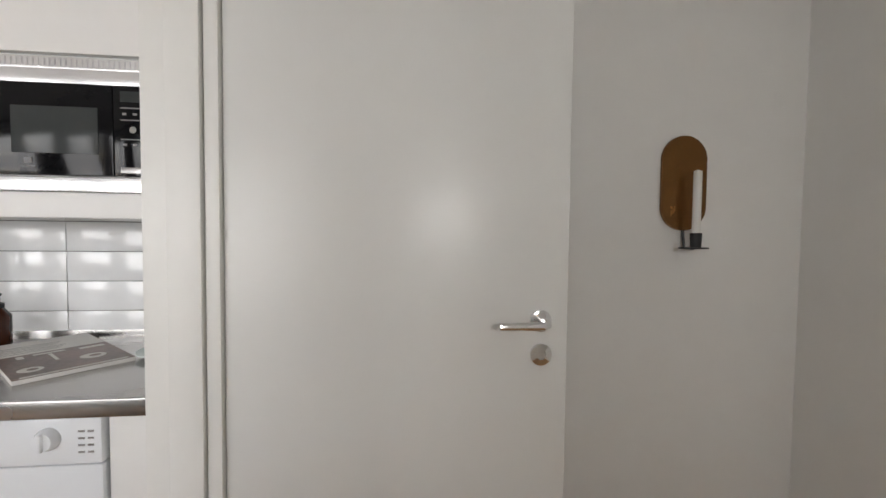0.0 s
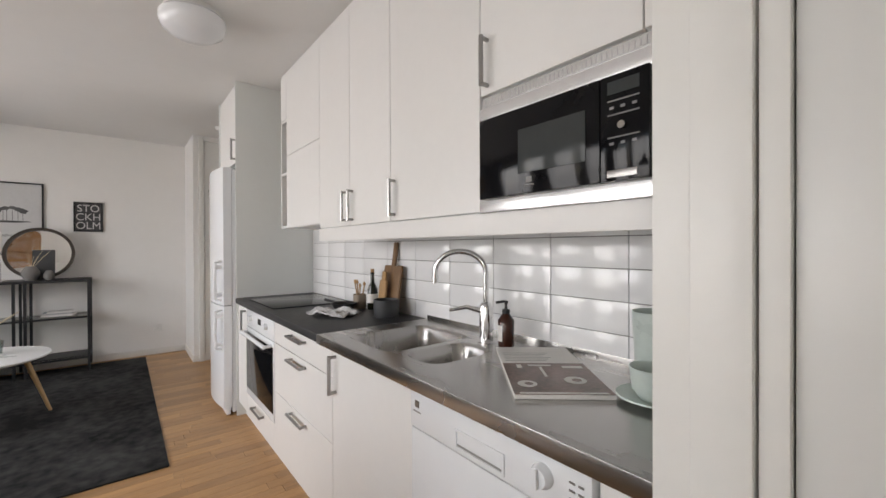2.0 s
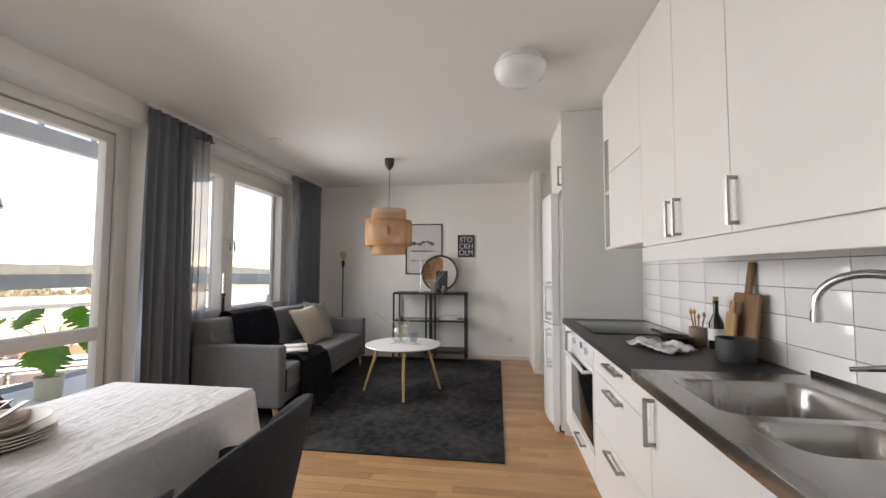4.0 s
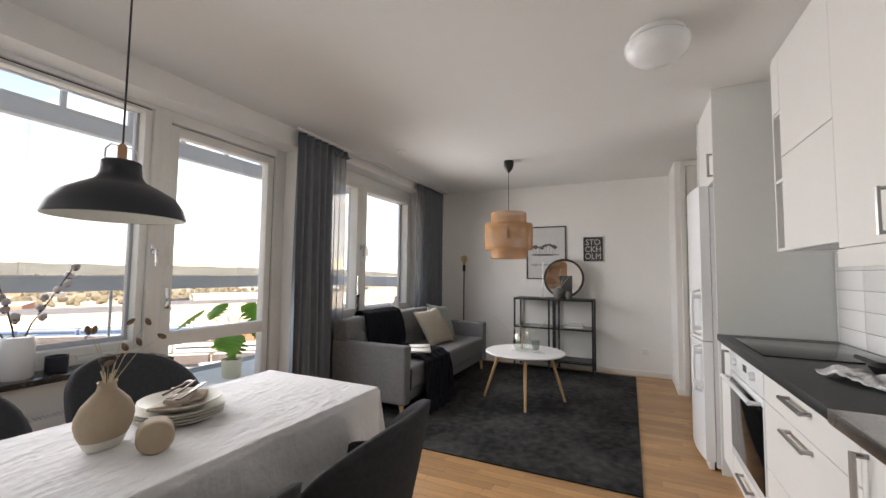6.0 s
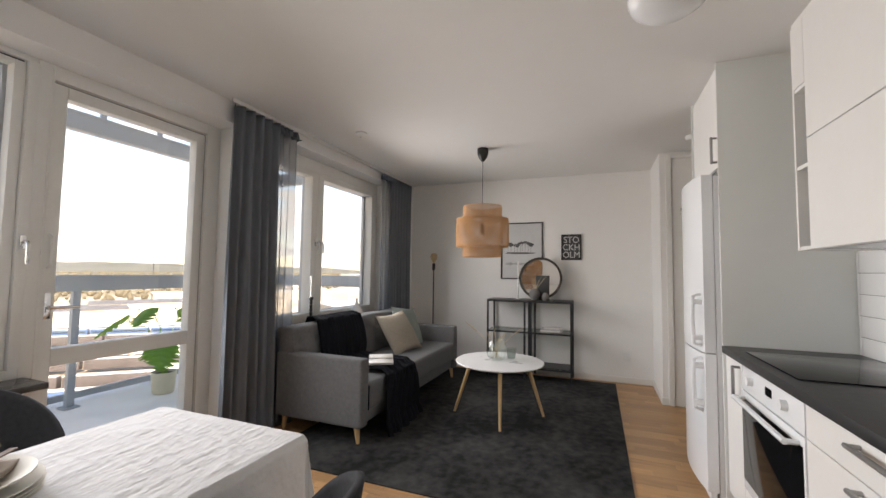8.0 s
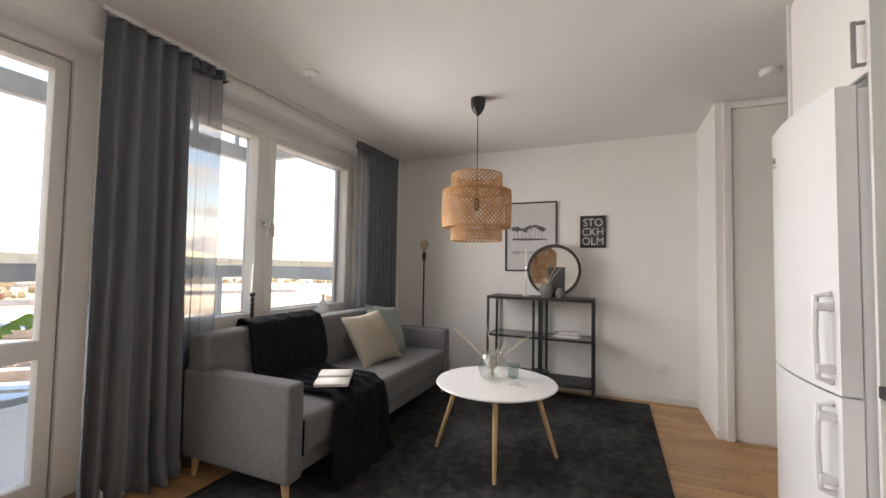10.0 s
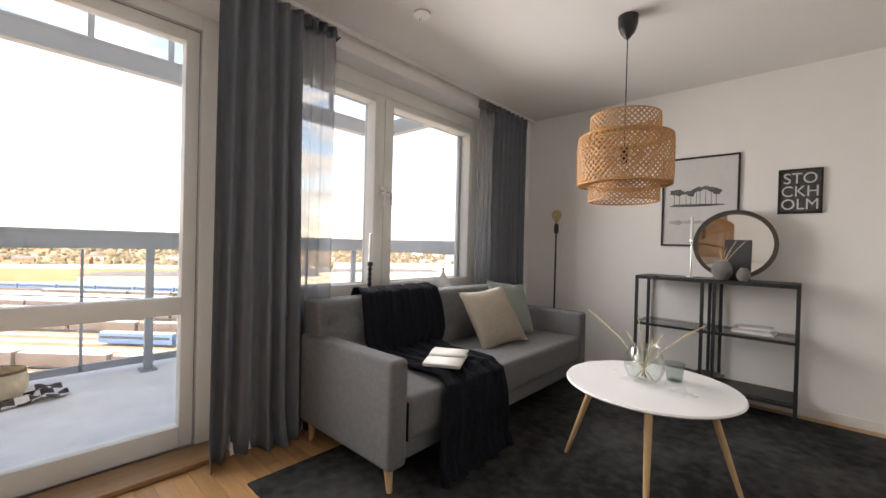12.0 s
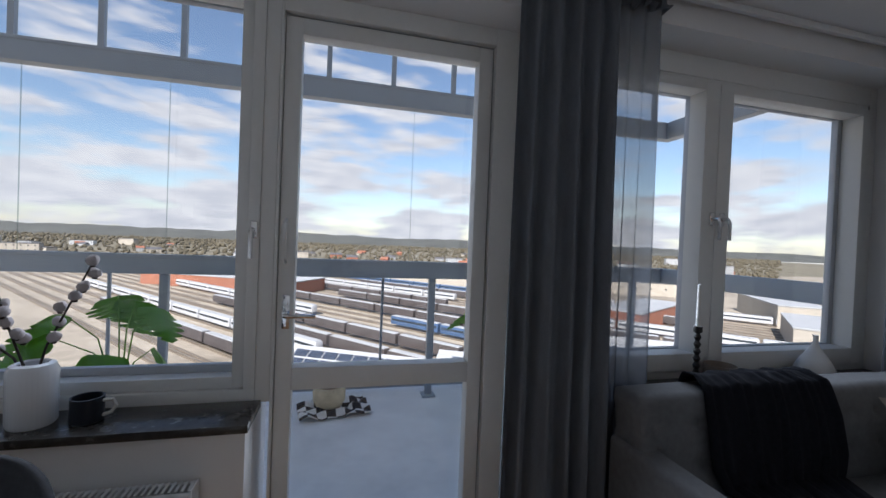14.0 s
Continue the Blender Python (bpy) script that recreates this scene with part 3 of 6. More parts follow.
bmesh.ops.transform(bm, matrix=pose(-1.06, FY - 0.014, 0.80, 90, 0, 0), verts=bm.verts)
part("dial", bm, M_APPL, dw, "pale programme dial")
bm = bmesh.new()
for k in range(4):
    bx(bm, -0.998, -0.985, FY - 0.0155, FY - 0.0135, 0.765 + 0.016 * k, 0.769 + 0.016 * k)
    bx(bm, -0.978, -0.966, FY - 0.0155, FY - 0.0135, 0.765 + 0.016 * k, 0.769 + 0.016 * k)
part("print", bm, M_HANDLE, dw, "small grey symbol marks")
bm = bx(box(-1.515, -1.495, FY - 0.0155, FY - 0.0135, 0.80, 0.82), -1.523, -1.487, FY - 0.0155, FY - 0.0135, 0.786, 0.790)
part("maker_mark", bm, M_HANDLE, dw, "plain grey maker's mark")

# worktop: dark laminate to the hob side, pressed steel with the bowls
TOP = 0.89
wt = thing("worktop_dark", "dark laminate worktop beside the hob", "worktop")
part("board", box(-3.858, -2.245, 1.045, YK - 0.012, 0.851, TOP, 0.004), M_DARKTOP, wt)
hob = solo("induction_hob", box(-3.66, -3.09, 1.10, 1.60, TOP, TOP + 0.006, 0.002), M_BLACKGL, "black glass induction hob set on the worktop", "hob")
st = thing("steel_sink_top", "brushed steel worktop with two pressed sink bowls", "sink")
B1, B2 = (-2.13, -1.78, 1.12, 1.53), (-1.745, -1.555, 1.15, 1.44)


def bowl(x0, x1, y0, y1, depth, top):
    """A pressed bowl with rounded corners, open at the top."""
    bm = bmesh.new()
    n, rad = 6, 0.06
    rings = []
    for z, inset in ((top, 0.0), (top - 0.012, 0.008), (top - depth * 0.6, 0.016), (top - depth + 0.02, 0.024), (top - depth, 0.05)):
        ring = []
        for cx, cy, a0 in ((x1 - rad, y1 - rad, 0), (x0 + rad, y1 - rad, 90), (x0 + rad, y0 + rad, 180), (x1 - rad, y0 + rad, 270)):
            for k in range(n + 1):
                a = radians(a0 + 90 * k / n)
                ring.append(bm.verts.new((cx + (rad - inset) * math.cos(a), cy + (rad - inset) * math.sin(a), z)))
        rings.append(ring)
    m = len(rings[0])
    for a, b in zip(rings, rings[1:]):
        for i in range(m):
            bm.faces.new((a[i], b[i], b[(i + 1) % m], a[(i + 1) % m]))
    bm.faces.new(rings[-1])
    return bm


bm = bmesh.new()     # top sheet as strips round the bowls
x_edges = [-2.245, B1[0], B1[1], B2[0], B2[1], -0.814]
ya, yb = 1.045, YK - 0.012
for i, (xa, xb) in enumerate(zip(x_edges, x_edges[1:])):
    hole = {1: B1, 3: B2}.get(i)
    if hole is None:
        bx(bm, xa, xb, ya, yb, TOP - 0.006, TOP)
    else:
        bx(bm, xa, xb, ya, hole[2], TOP - 0.006, TOP)
        bx(bm, xa, xb, hole[3], yb, TOP - 0.006, TOP)
        for cx, sx in ((hole[0], 1), (hole[1], -1)):
            for cy, sy in ((hole[2], 1), (hole[3], -1)):
                pts = [(cx, cy)] + [(cx + sx * 0.06 * (1 - math.sin(radians(15 * k))), cy + sy * 0.06 * (1 - math.cos(radians(15 * k)))) for k in range(7)]
                vs = [bm.verts.new((px, py, TOP)) for px, py in pts]
                f = bm.faces.new(vs)
                f.normal_update()
                if f.normal.z < 0:
                    f.normal_flip()
part("sheet", bm, M_STEEL, st)
part("front_edge", box(-2.245, -0.814, 1.037, 1.0448, 0.851, TOP + 0.002, 0.003), M_STEEL, st, "folded steel front edge")
part("back_edge", box(-2.245, -0.814, YK - 0.0118, YK - 0.004, TOP - 0.01, TOP + 0.02, 0.002), M_STEEL, st)
for nm, b, dp in (("bowl", B1, 0.16), ("bowl", B2, 0.13)):
    ob = part(nm, bowl(*b, dp, TOP), M_STEEL, st, "pressed steel bowl")
    xm, ym = (b[0] + b[1]) / 2, (b[2] + b[3]) / 2
    part("drain", lathe([(0, 0.0), (0.03, 0.0), (0.034, 0.004), (0.038, 0.002)], (xm, ym, TOP - dp + 0.001), 20), M_CHROME, ob, "chrome drain ring")
tap = thing("kitchen_tap", "chrome kitchen tap with a high swan neck", "tap", (-1.70, 1.53, TOP))
part("base", lathe([(0, 0), (0.028, 0), (0.028, 0.008), (0.027, 0.02), (0.027, 0.13), (0.02, 0.15), (0.012, 0.155), (0, 0.155)], seg=24), M_CHROME, tap)
arc = [(0, 0, 0.14), (0, 0, 0.275)] + [(-0.085 * (1 - math.cos(radians(a))), -0.085 * (1 - math.cos(radians(a))) * 0.75, 0.275 + 0.085 * math.sin(radians(a))) for a in range(15, 181, 15)] + [(-0.17, -0.1275, 0.25)]
part("spout", tube(arc, 0.0115, 12), M_CHROME, tap)
part("nozzle", tube([(-0.17, -0.1275, 0.258), (-0.17, -0.1275, 0.228)], 0.0145, 14), M_CHROME, tap)
part("lever", tube([(-0.01, -0.02, 0.12), (-0.05, -0.06, 0.135), (-0.11, -0.10, 0.118)], 0.012, 10, r_end=0.006), M_CHROME, tap)

# ---- wall cabinets ----
UY = 1.302


def wall_unit(label, x0, x1, z0, z1, name="wall_cabinet"):
    w = thing(name, label, "cabinet", (0, 0, 0), group="kitchen wall units")
    part("body", box(x0 + 0.0005, x1 - 0.0005, UY + 0.021, YK, z0, z1), M_CABSIDE, w)
    return w


UT = 2.50
w = wall_unit("white hood cabinet with a split front", -3.47, -2.86, 1.46, UT)
front(w, "door", -3.47, -2.86, 1.405, 1.92, UY)
front(w, "door", -3.47, -2.86, 1.92, UT, UY)
part("hood", box(-3.46, -2.87, UY + 0.03, YK - 0.01, 1.405, 1.459, 0.004), M_APPL, w, "slim built-in extractor hood")
w = wall_unit("tall double white wall cabinet with paired handles", -2.86, -2.06, 1.39, UT)
front(w, "door", -2.86, -2.46, 1.38, UT, UY, "rb")
front(w, "door", -2.46, -2.06, 1.38, UT, UY, "lb")
w = wall_unit("tall single white wall cabinet", -2.06, -1.497, 1.39, UT)
front(w, "door", -2.06, -1.497, 1.38, UT, UY, "lb")
w = wall_unit("white wall cabinet above the microwave", -1.497, -0.814, 1.752, UT)
front(w, "door", -1.497, -0.97, 1.757, UT, UY, "lb")
front(w, "filler_panel", -0.97, -0.814, 1.757, UT, UY)
part("vent_grille", box(-1.495, -0.816, UY + 0.006, UY + 0.02, 1.716, 1.751, 0.001), M_TRIMSTEEL, w, "slotted steel vent strip")
bm = bmesh.new()
for k in range(48):
    xk = -1.485 + 0.0138 * k
    bx(bm, xk, xk + 0.010, UY + 0.003, UY + 0.006, 1.722, 1.745)
part("vent_slat", bm, M_TRIMSTEEL, w)
struct("trim_pelmet", box(-2.86, -0.814, UY - 0.004, UY + 0.016, 1.305, 1.376, 0.002), M_CAB, "white pelmet under the wall cabinets")
struct("trim_underside", box(-2.86, -0.814, UY + 0.018, YK - 0.01, 1.362, 1.389), M_CABSIDE, "underside board of the wall cabinets")
struct("trim_filler", box(-3.59, -0.814, UY + 0.004, YK, UT + 0.001, H - 0.001), M_CAB, "white filler strip at the ceiling")
lamp = thing("under_cabinet_lamp", "slim white lamp strip under the wall cabinets", "lamp")
part("body", box(-1.35, -1.15, 1.42, 1.48, 1.343, 1.3615, 0.004), M_PLASTIC, lamp)

mw = thing("microwave", "black glass built-in microwave in a bright steel surround", "microwave")
bm = box(-1.495, -0.816, UY - 0.006, UY + 0.016, 1.378, 1.420, 0.002)
bx(bm, -1.495, -0.816, UY - 0.006, UY + 0.016, 1.672, 1.714, 0.002)
bx(bm, -1.495, -1.481, UY - 0.006, UY + 0.016, 1.4205, 1.6715, 0.002)
bx(bm, -0.946, -0.816, UY - 0.006, UY + 0.016, 1.4205, 1.6715, 0.002)
part("surround", bm, M_TRIMSTEEL, mw, "bright steel surround")
part("door", box(-1.480, -1.066, UY - 0.02, UY + 0.0, 1.421, 1.671, 0.003), M_BLACKGL, mw, "black glass door")
part("panel", box(-1.064, -0.948, UY - 0.02, UY + 0.0, 1.421, 1.671, 0.003), M_BLACKGL, mw, "black glass control panel")
part("door_window", box(-1.319, -1.103, UY - 0.0225, UY - 0.0195, 1.480, 1.607, 0.001), M_GREYGL, mw, "grey viewing window")
for z in (1.608, 1.575, 1.522):
    part("mark", box(-1.045, -0.97, UY - 0.0215, UY - 0.0195, z, z + 0.003), M_MARK, mw, "thin white line")
for k in range(3):
    for z in (1.590, 1.506):
        part("mark", box(-1.04 + 0.027 * k, -1.03 + 0.027 * k, UY - 0.0215, UY - 0.0195, z, z + 0.006), M_MARK, mw, "small white control mark")
bm = bx(box(-1.29, -1.27, UY - 0.0215, UY - 0.0195, 1.452, 1.468), -1.297, -1.263, UY - 0.0215, UY - 0.0195, 1.442, 1.446)
part("maker_mark", bm, M_MARK, mw, "plain pale maker's mark")
bm = lathe([(0, 0), (0.010, 0), (0.009, 0.010), (0, 0.010)], seg=20)
bmesh.ops.transform(bm, matrix=pose(-1.008, UY - 0.02, 1.548, 90, 0, 0), verts=bm.verts)
part("dial", bm, M_CHROME, mw, "small chrome dial")
part("open_button", box(-1.046, -0.974, UY - 0.023, UY - 0.0195, 1.429, 1.447, 0.002), M_HANDLE, mw, "wide silver opening button")
part("display", box(-1.045, -0.97, UY - 0.0215, UY - 0.0195, 1.625, 1.655), M_GREYGL, mw, "dark display")

nic = thing("niche_shelf", "narrow open white shelf beside the hood cabinet", "shelf", group="")
part("side", box(-3.59, -3.574, UY, YK, 1.405, UT), M_CAB, nic)
part("back", box(-3.574, -3.4705, YK - 0.02, YK - 0.004, 1.405, UT), M_CABSIDE, nic)
for z in (1.405, 1.79, 2.17):
    part("board", box(-3.574, -3.4705, UY + 0.003, YK - 0.021, z, z + 0.018), M_CAB, nic)
part("top_front", box(-3.574, -3.4705, UY, UY + 0.019, 2.19, UT), M_CAB, nic)

# tall unit round the fridge
tu = thing("fridge_housing", "tall white housing with a cupboard above the fridge", "cabinet")
part("side_panel", box(-3.878, -3.862, 1.052, YK, 0.0, H - 0.001), M_CABSIDE, tu)
part("side_panel", box(-4.516, -4.50, 1.052, YK, 0.0, H - 0.001), M_CABSIDE, tu)
part("top_body", box(-4.4995, -3.8785, 1.09, YK, 1.915, H - 0.02), M_CABSIDE, tu)
front(tu, "door", -4.50, -3.878, 1.915, UT, 1.062, "rb")
part("filler", box(-4.4995, -3.8785, 1.07, 1.088, UT + 0.001, H - 0.001), M_CAB, tu)
fr = thing("fridge_freezer", "white freestanding fridge freezer with bow handles", "fridge")
part("body", box(-4.468, -3.898, 1.03, YK - 0.03, 0.02, 1.865, 0.008), M_APPL, fr)


def bowed_door(x0, x1, y0, y1, z0, z1):
    """A fridge door whose face bulges gently."""
    n = 12
    bm = bmesh.new()
    prof = [(x0, y1)] + [(x0 + (x1 - x0) * k / n, y0 + 0.028 * (2 * k / n - 1) ** 2) for k in range(n + 1)] + [(x1, y1)]
    lo, hi = [bm.verts.new((x, y, z0)) for x, y in prof], [bm.verts.new((x, y, z1)) for x, y in prof]
    m = len(prof)
    for i in range(m):
        bm.faces.new((lo[i], lo[(i + 1) % m], hi[(i + 1) % m], hi[i]))
    bm.faces.new(lo[::-1])
    bm.faces.new(hi)
    bmesh.ops.recalc_face_normals(bm, faces=bm.faces)
    return bm


for z0, z1, h0 in ((0.06, 0.828, 0.50), (0.836, 1.872, 0.87)):
    d = part("door", bowed_door(-4.47, -3.896, 0.945, 1.028, z0, z1), M_APPL, fr)
    bm = tube([(-3.935, 0.965, h0), (-3.935, 0.925, h0 + 0.01), (-3.935, 0.92, h0 + 0.16), (-3.935, 0.925, h0 + 0.29), (-3.935, 0.965, h0 + 0.30)], 0.011, 8)
    bx(bm, -3.952, -3.918, 0.92, 0.972, h0 + 0.03, h0 + 0.06, 0.005)
    bx(bm, -3.952, -3.918, 0.92, 0.972, h0 + 0.24, h0 + 0.27, 0.005)
    part("handle", bm, M_APPL, d, "white bar handle")
part("foot_strip", box(-4.45, -3.91, 0.99, 1.02, 0.005, 0.055, 0.003), M_APPL, fr)
bm = bx(box(-4.40, -4.375, 0.951, 0.9555, 1.73, 1.755, 0.001), -4.41, -4.365, 0.951, 0.9555, 1.712, 1.717, 0.001)
part("maker_mark", bm, M_HANDLE, fr, "plain grey maker's mark")

# ---- things on the worktop ----
M_WALNUT = mat("oiled walnut", (0.20, 0.105, 0.045), 0.5, vary=0.25, scale=4, stretch=(10, 10, 1.2))
M_OAKB = mat("oiled oak board", (0.42, 0.24, 0.10), 0.5, vary=0.2, scale=4, stretch=(10, 10, 1.2))
M_AMBER = mat("dark amber glass", (0.045, 0.012, 0.006), 0.1, vary=0.1)
M_GREENGL = mat("dark bottle glass", (0.012, 0.014, 0.008), 0.08, vary=0.1)
M_SAGE = mat("pale sage glaze", (0.58, 0.66, 0.62), 0.3, vary=0.04, scale=8)
M_GREYSTONE = mat("dark grey stoneware", (0.045, 0.047, 0.05), 0.55, vary=0.15, scale=20)
M_PAPER = mat("paper", (0.74, 0.72, 0.69), 0.6, vary=0.03, scale=8)
M_BROWNINK = mat("brown printed photograph", (0.16, 0.10, 0.085), 0.35, vary=0.7, scale=9)
M_TOWEL = mat("striped grey tea towel", (0.62, 0.62, 0.62), 0.9, vary=0.5, scale=22, bump=0.4)
M_CERAMIC = mat("grey-brown crock glaze", (0.28, 0.22, 0.17), 0.5, vary=0.15, scale=12)


def board(name, label, w, h, t, handle, material, at, lean, rz=0):
    bm = box(-w / 2, w / 2, -t / 2, t / 2, 0, h, 0.012, 3)
    bx(bm, -0.019, 0.019, -t / 2 + 0.001, t / 2 - 0.001, h - 0.01, h + handle, 0.008, 3)
    ob = solo(name, bm, material, label, "cutting board")
    ob.matrix_basis = pose(*at, lean, 0, rz)
    return ob


board("cutting_board", "dark walnut cutting board leaning on the tiles", 0.185, 0.275, 0.018, 0.135, M_WALNUT, (-2.525, 1.57, TOP), -8)
board("cutting_board", "small oak cutting board leaning on a larger one", 0.075, 0.19, 0.016, 0.05, M_OAKB, (-2.545, 1.53, TOP), -7)
bt = thing("oil_bottle", "dark glass oil bottle with a cork", "bottle", (-2.72, 1.575, TOP))
part("glass", lathe([(0, 0), (0.03, 0), (0.031, 0.01), (0.031, 0.12), (0.012, 0.165), (0.011, 0.215), (0.013, 0.216), (0.013, 0.225), (0, 0.225)]), M_GREENGL, bt)
part("cork", lathe([(0, 0.225), (0.011, 0.225), (0.012, 0.245), (0, 0.245)], seg=16), M_OAKB, bt, "pale cork stopper")
part("label_band", lathe([(0.0316, 0.04), (0.0316, 0.095)], seg=32), M_PAPER, bt, "blank pale label")
cr = thing("utensil_crock", "small brown crock holding wooden utensils", "crock", (-2.80, 1.53, TOP))
part("pot", lathe([(0, 0), (0.036, 0), (0.04, 0.01), (0.04, 0.088), (0.036, 0.088), (0.035, 0.012), (0, 0.012)]), M_CERAMIC, cr)
for dx, dy, hh in ((-0.015, 0, 0.15), (0.012, 0.008, 0.14), (0.0, -0.014, 0.155), (-0.022, 0.012, 0.125)):
    bm = tube([(dx * 0.5, dy * 0.5, 0.02), (dx * 2.2, dy * 2.2, hh)], 0.004, 8)
    lathe([(0, 0), (0.012, 0.008), (0.014, 0.02), (0, 0.034)], (dx * 2.2, dy * 2.2, hh - 0.005), 12, bm, 0.5)
    part("utensil", bm, M_OAKB, cr, "pale wooden utensil")
solo("stoneware_bowl", lathe([(0, 0), (0.062, 0), (0.068, 0.008), (0.07, 0.05), (0.07, 0.095), (0.064, 0.095), (0.062, 0.012), (0, 0.012)], seg=40), M_GREYSTONE, "dark grey stoneware mortar before the boards", "bowl", (-2.43, 1.50, TOP))
pn = thing("small_pan", "small black pan on the worktop", "pan", (-2.79, 1.42, TOP))
part("pan_body", lathe([(0, 0), (0.05, 0), (0.078, 0.045), (0.074, 0.046), (0.048, 0.006), (0, 0.006)]), M_BLACK, pn)
part("pan_handle", tube([(-0.07, -0.02, 0.04), (-0.16, -0.05, 0.052)], 0.009, 8), M_BLACK, pn)
rng = random.Random(4)


def rumple(u, v, w, d, h, seed):
    n = noise.noise(Vector((u * 4 + seed, v * 4, seed))) + 0.5 * noise.noise(Vector((u * 9, v * 9 + seed, 2)))
    return Vector((w * (u - 0.5), d * (v - 0.5), 0.006 + h * max(0, n + 0.35)))


tt = solo("tea_towel", sheet(lambda u, v: rumple(u, v, 0.27, 0.16, 0.03, 5), 28, 18), M_TOWEL, "crumpled grey and white tea towel on the worktop", "tea towel", (-2.66, 1.30, TOP), 20)
thick(tt, 0.003, 1)
sp = thing("soap_bottle", "dark amber soap bottle with a black pump", "bottle", (-1.583, 1.52, TOP))
part("glass", lathe([(0, 0), (0.034, 0), (0.036, 0.006), (0.036, 0.115), (0.02, 0.138), (0.015, 0.145), (0, 0.145)]), M_AMBER, sp)
bm = lathe([(0, 0.145), (0.017, 0.145), (0.017, 0.162), (0.006, 0.166), (0.006, 0.195), (0, 0.195)], seg=16)
tube([(0.01, 0, 0.195), (-0.01, -0.005, 0.197), (-0.04, -0.02, 0.19)], 0.006, 8, bm)
part("pump", bm, M_BLACK, sp, "black plastic pump")
part("label_band", sheet(lambda u, v: Vector((0.0366 * math.cos(radians(195 + 90 * u)), 0.0366 * math.sin(radians(195 + 90 * u)), 0.025 + 0.07 * v)), 10, 1), M_PAPER, sp, "blank pale label")

sp.scale = (0.86, 0.86, 0.86)

mg = thing("magazine", "open brown-toned magazine lying on the steel worktop", "magazine", (-1.305, 1.385, TOP), 49)
part("page_block", box(-0.125, 0.125, -0.235, 0.235, 0.0, 0.012, 0.003), M_PAPER, mg)
part("cover", box(-0.124, 0.124, -0.234, 0.03, 0.0122, 0.0135), M_BROWNINK, mg, "brown printed photograph")
for x0, x1, y0, y1 in ((-0.085, -0.07, -0.02, 0.012), (-0.05, 0.02, 0.0, 0.012), (-0.02, -0.012, -0.10, -0.01), (0.05, 0.11, -0.02, 0.0), (-0.11, 0.11, -0.232, -0.222)):
    part("printed_bar", box(x0, x1, y0, y1, 0.0136, 0.0142), M_PAPER, mg, "pale printed bar")
for x, y, r in ((0.055, -0.13, 0.03), (-0.08, -0.16, 0.026)):
    part("printed_disc", lathe([(0, 0.0142), (r, 0.0142)], (x, y, 0), 24), M_PAPER, mg, "pale printed disc")
    part("printed_disc", lathe([(0, 0.0146), (r * 0.45, 0.0146)], (x + 0.004, y, 0), 20), M_BROWNINK, mg, "brown printed disc")
bm = bmesh.new()
for k in range(6):
    bx(bm, -0.11, 0.02 + 0.01 * (k % 3), 0.06 + 0.018 * k, 0.064 + 0.018 * k, 0.0122, 0.0126)
part("print_lines", bm, M_SEAM, mg, "faint printed lines")
solo("tall_vase", lathe([(0, 0), (0.05, 0), (0.056, 0.01), (0.066, 0.20), (0.063, 0.20), (0.053, 0.012), (0, 0.012)], seg=40), M_SAGE, "pale sage ceramic pitcher on the worktop", "vase", (-1.03, 1.52, TOP))
cs = thing("cup_and_saucer", "pale sage cup on a saucer", "cup", (-0.985, 1.385, TOP))
part("saucer", lathe([(0, 0), (0.045, 0), (0.085, 0.014), (0.084, 0.018), (0.044, 0.006), (0, 0.006)], seg=40), M_SAGE, cs)
part("cup", lathe([(0, 0.007), (0.03, 0.007), (0.048, 0.03), (0.055, 0.085), (0.052, 0.085), (0.045, 0.033), (0, 0.013)], seg=40), M_SAGE, cs)

# ---- living area ----
M_BLACKTHROW = mat("black knitted throw", (0.012, 0.013, 0.017), 1.0, vary=0.3, scale=60, bump=0.7, bump_scale=300, spec=0.1)
M_BEIGE = mat("natural linen cushion", (0.35, 0.31, 0.26), 0.95, vary=0.1, scale=60, bump=0.6, bump_scale=350, spec=0.15)
M_SAGECUSH = mat("pale green cushion", (0.26, 0.30, 0.28), 0.95, vary=0.1, scale=50, bump=0.5, bump_scale=350, spec=0.15)
M_WHITETOP = mat("white lacquered top", (0.80, 0.80, 0.80), 0.3, vary=0.01, scale=3)
M_RATTAN = mat("woven bamboo", (0.56, 0.29, 0.115), 0.6, vary=0.2, scale=12, bump=0.2, bump_scale=200)
M_CLEAR = glass_mat("clear glassware", (0.94, 0.96, 0.95), 0.0, 0.16)
M_SHELFGL = glass_mat("shelf glass", (0.80, 0.84, 0.83), 0.0, 0.12)
M_STRAW = mat("dried grass", (0.62, 0.52, 0.36), 0.9, vary=0.2, scale=20)
M_MIRROR = mat("silvered mirror", (0.86, 0.86, 0.84), 0.02, metal=1.0, vary=0.0, rough_vary=0.01)
M_MIRRORFR = mat("dark brown mirror frame", (0.05, 0.04, 0.032), 0.4, vary=0.2, scale=15)
M_PRINT = mat("grey print paper", (0.60, 0.60, 0.60), 0.55, vary=0.05, scale=5)
M_INK = mat("soft grey ink", (0.10, 0.10, 0.10), 0.6, vary=0.5, scale=14)
M_INKLIGHT = mat("pale grey ink", (0.42, 0.42, 0.42), 0.6, vary=0.3, scale=10)
M_DARKPRINT = mat("charcoal print", (0.05, 0.05, 0.052), 0.5, vary=0.7, scale=16)
M_GREYVASE = mat("grey matt vase", (0.17, 0.165, 0.16), 0.7, vary=0.08, scale=10)
M_CANDLE = mat("white wax", (0.78, 0.77, 0.73), 0.5, vary=0.02)
M_BULB = glass_mat("amber lamp bulb", (0.90, 0.80, 0.62), 0.0, 0.14)

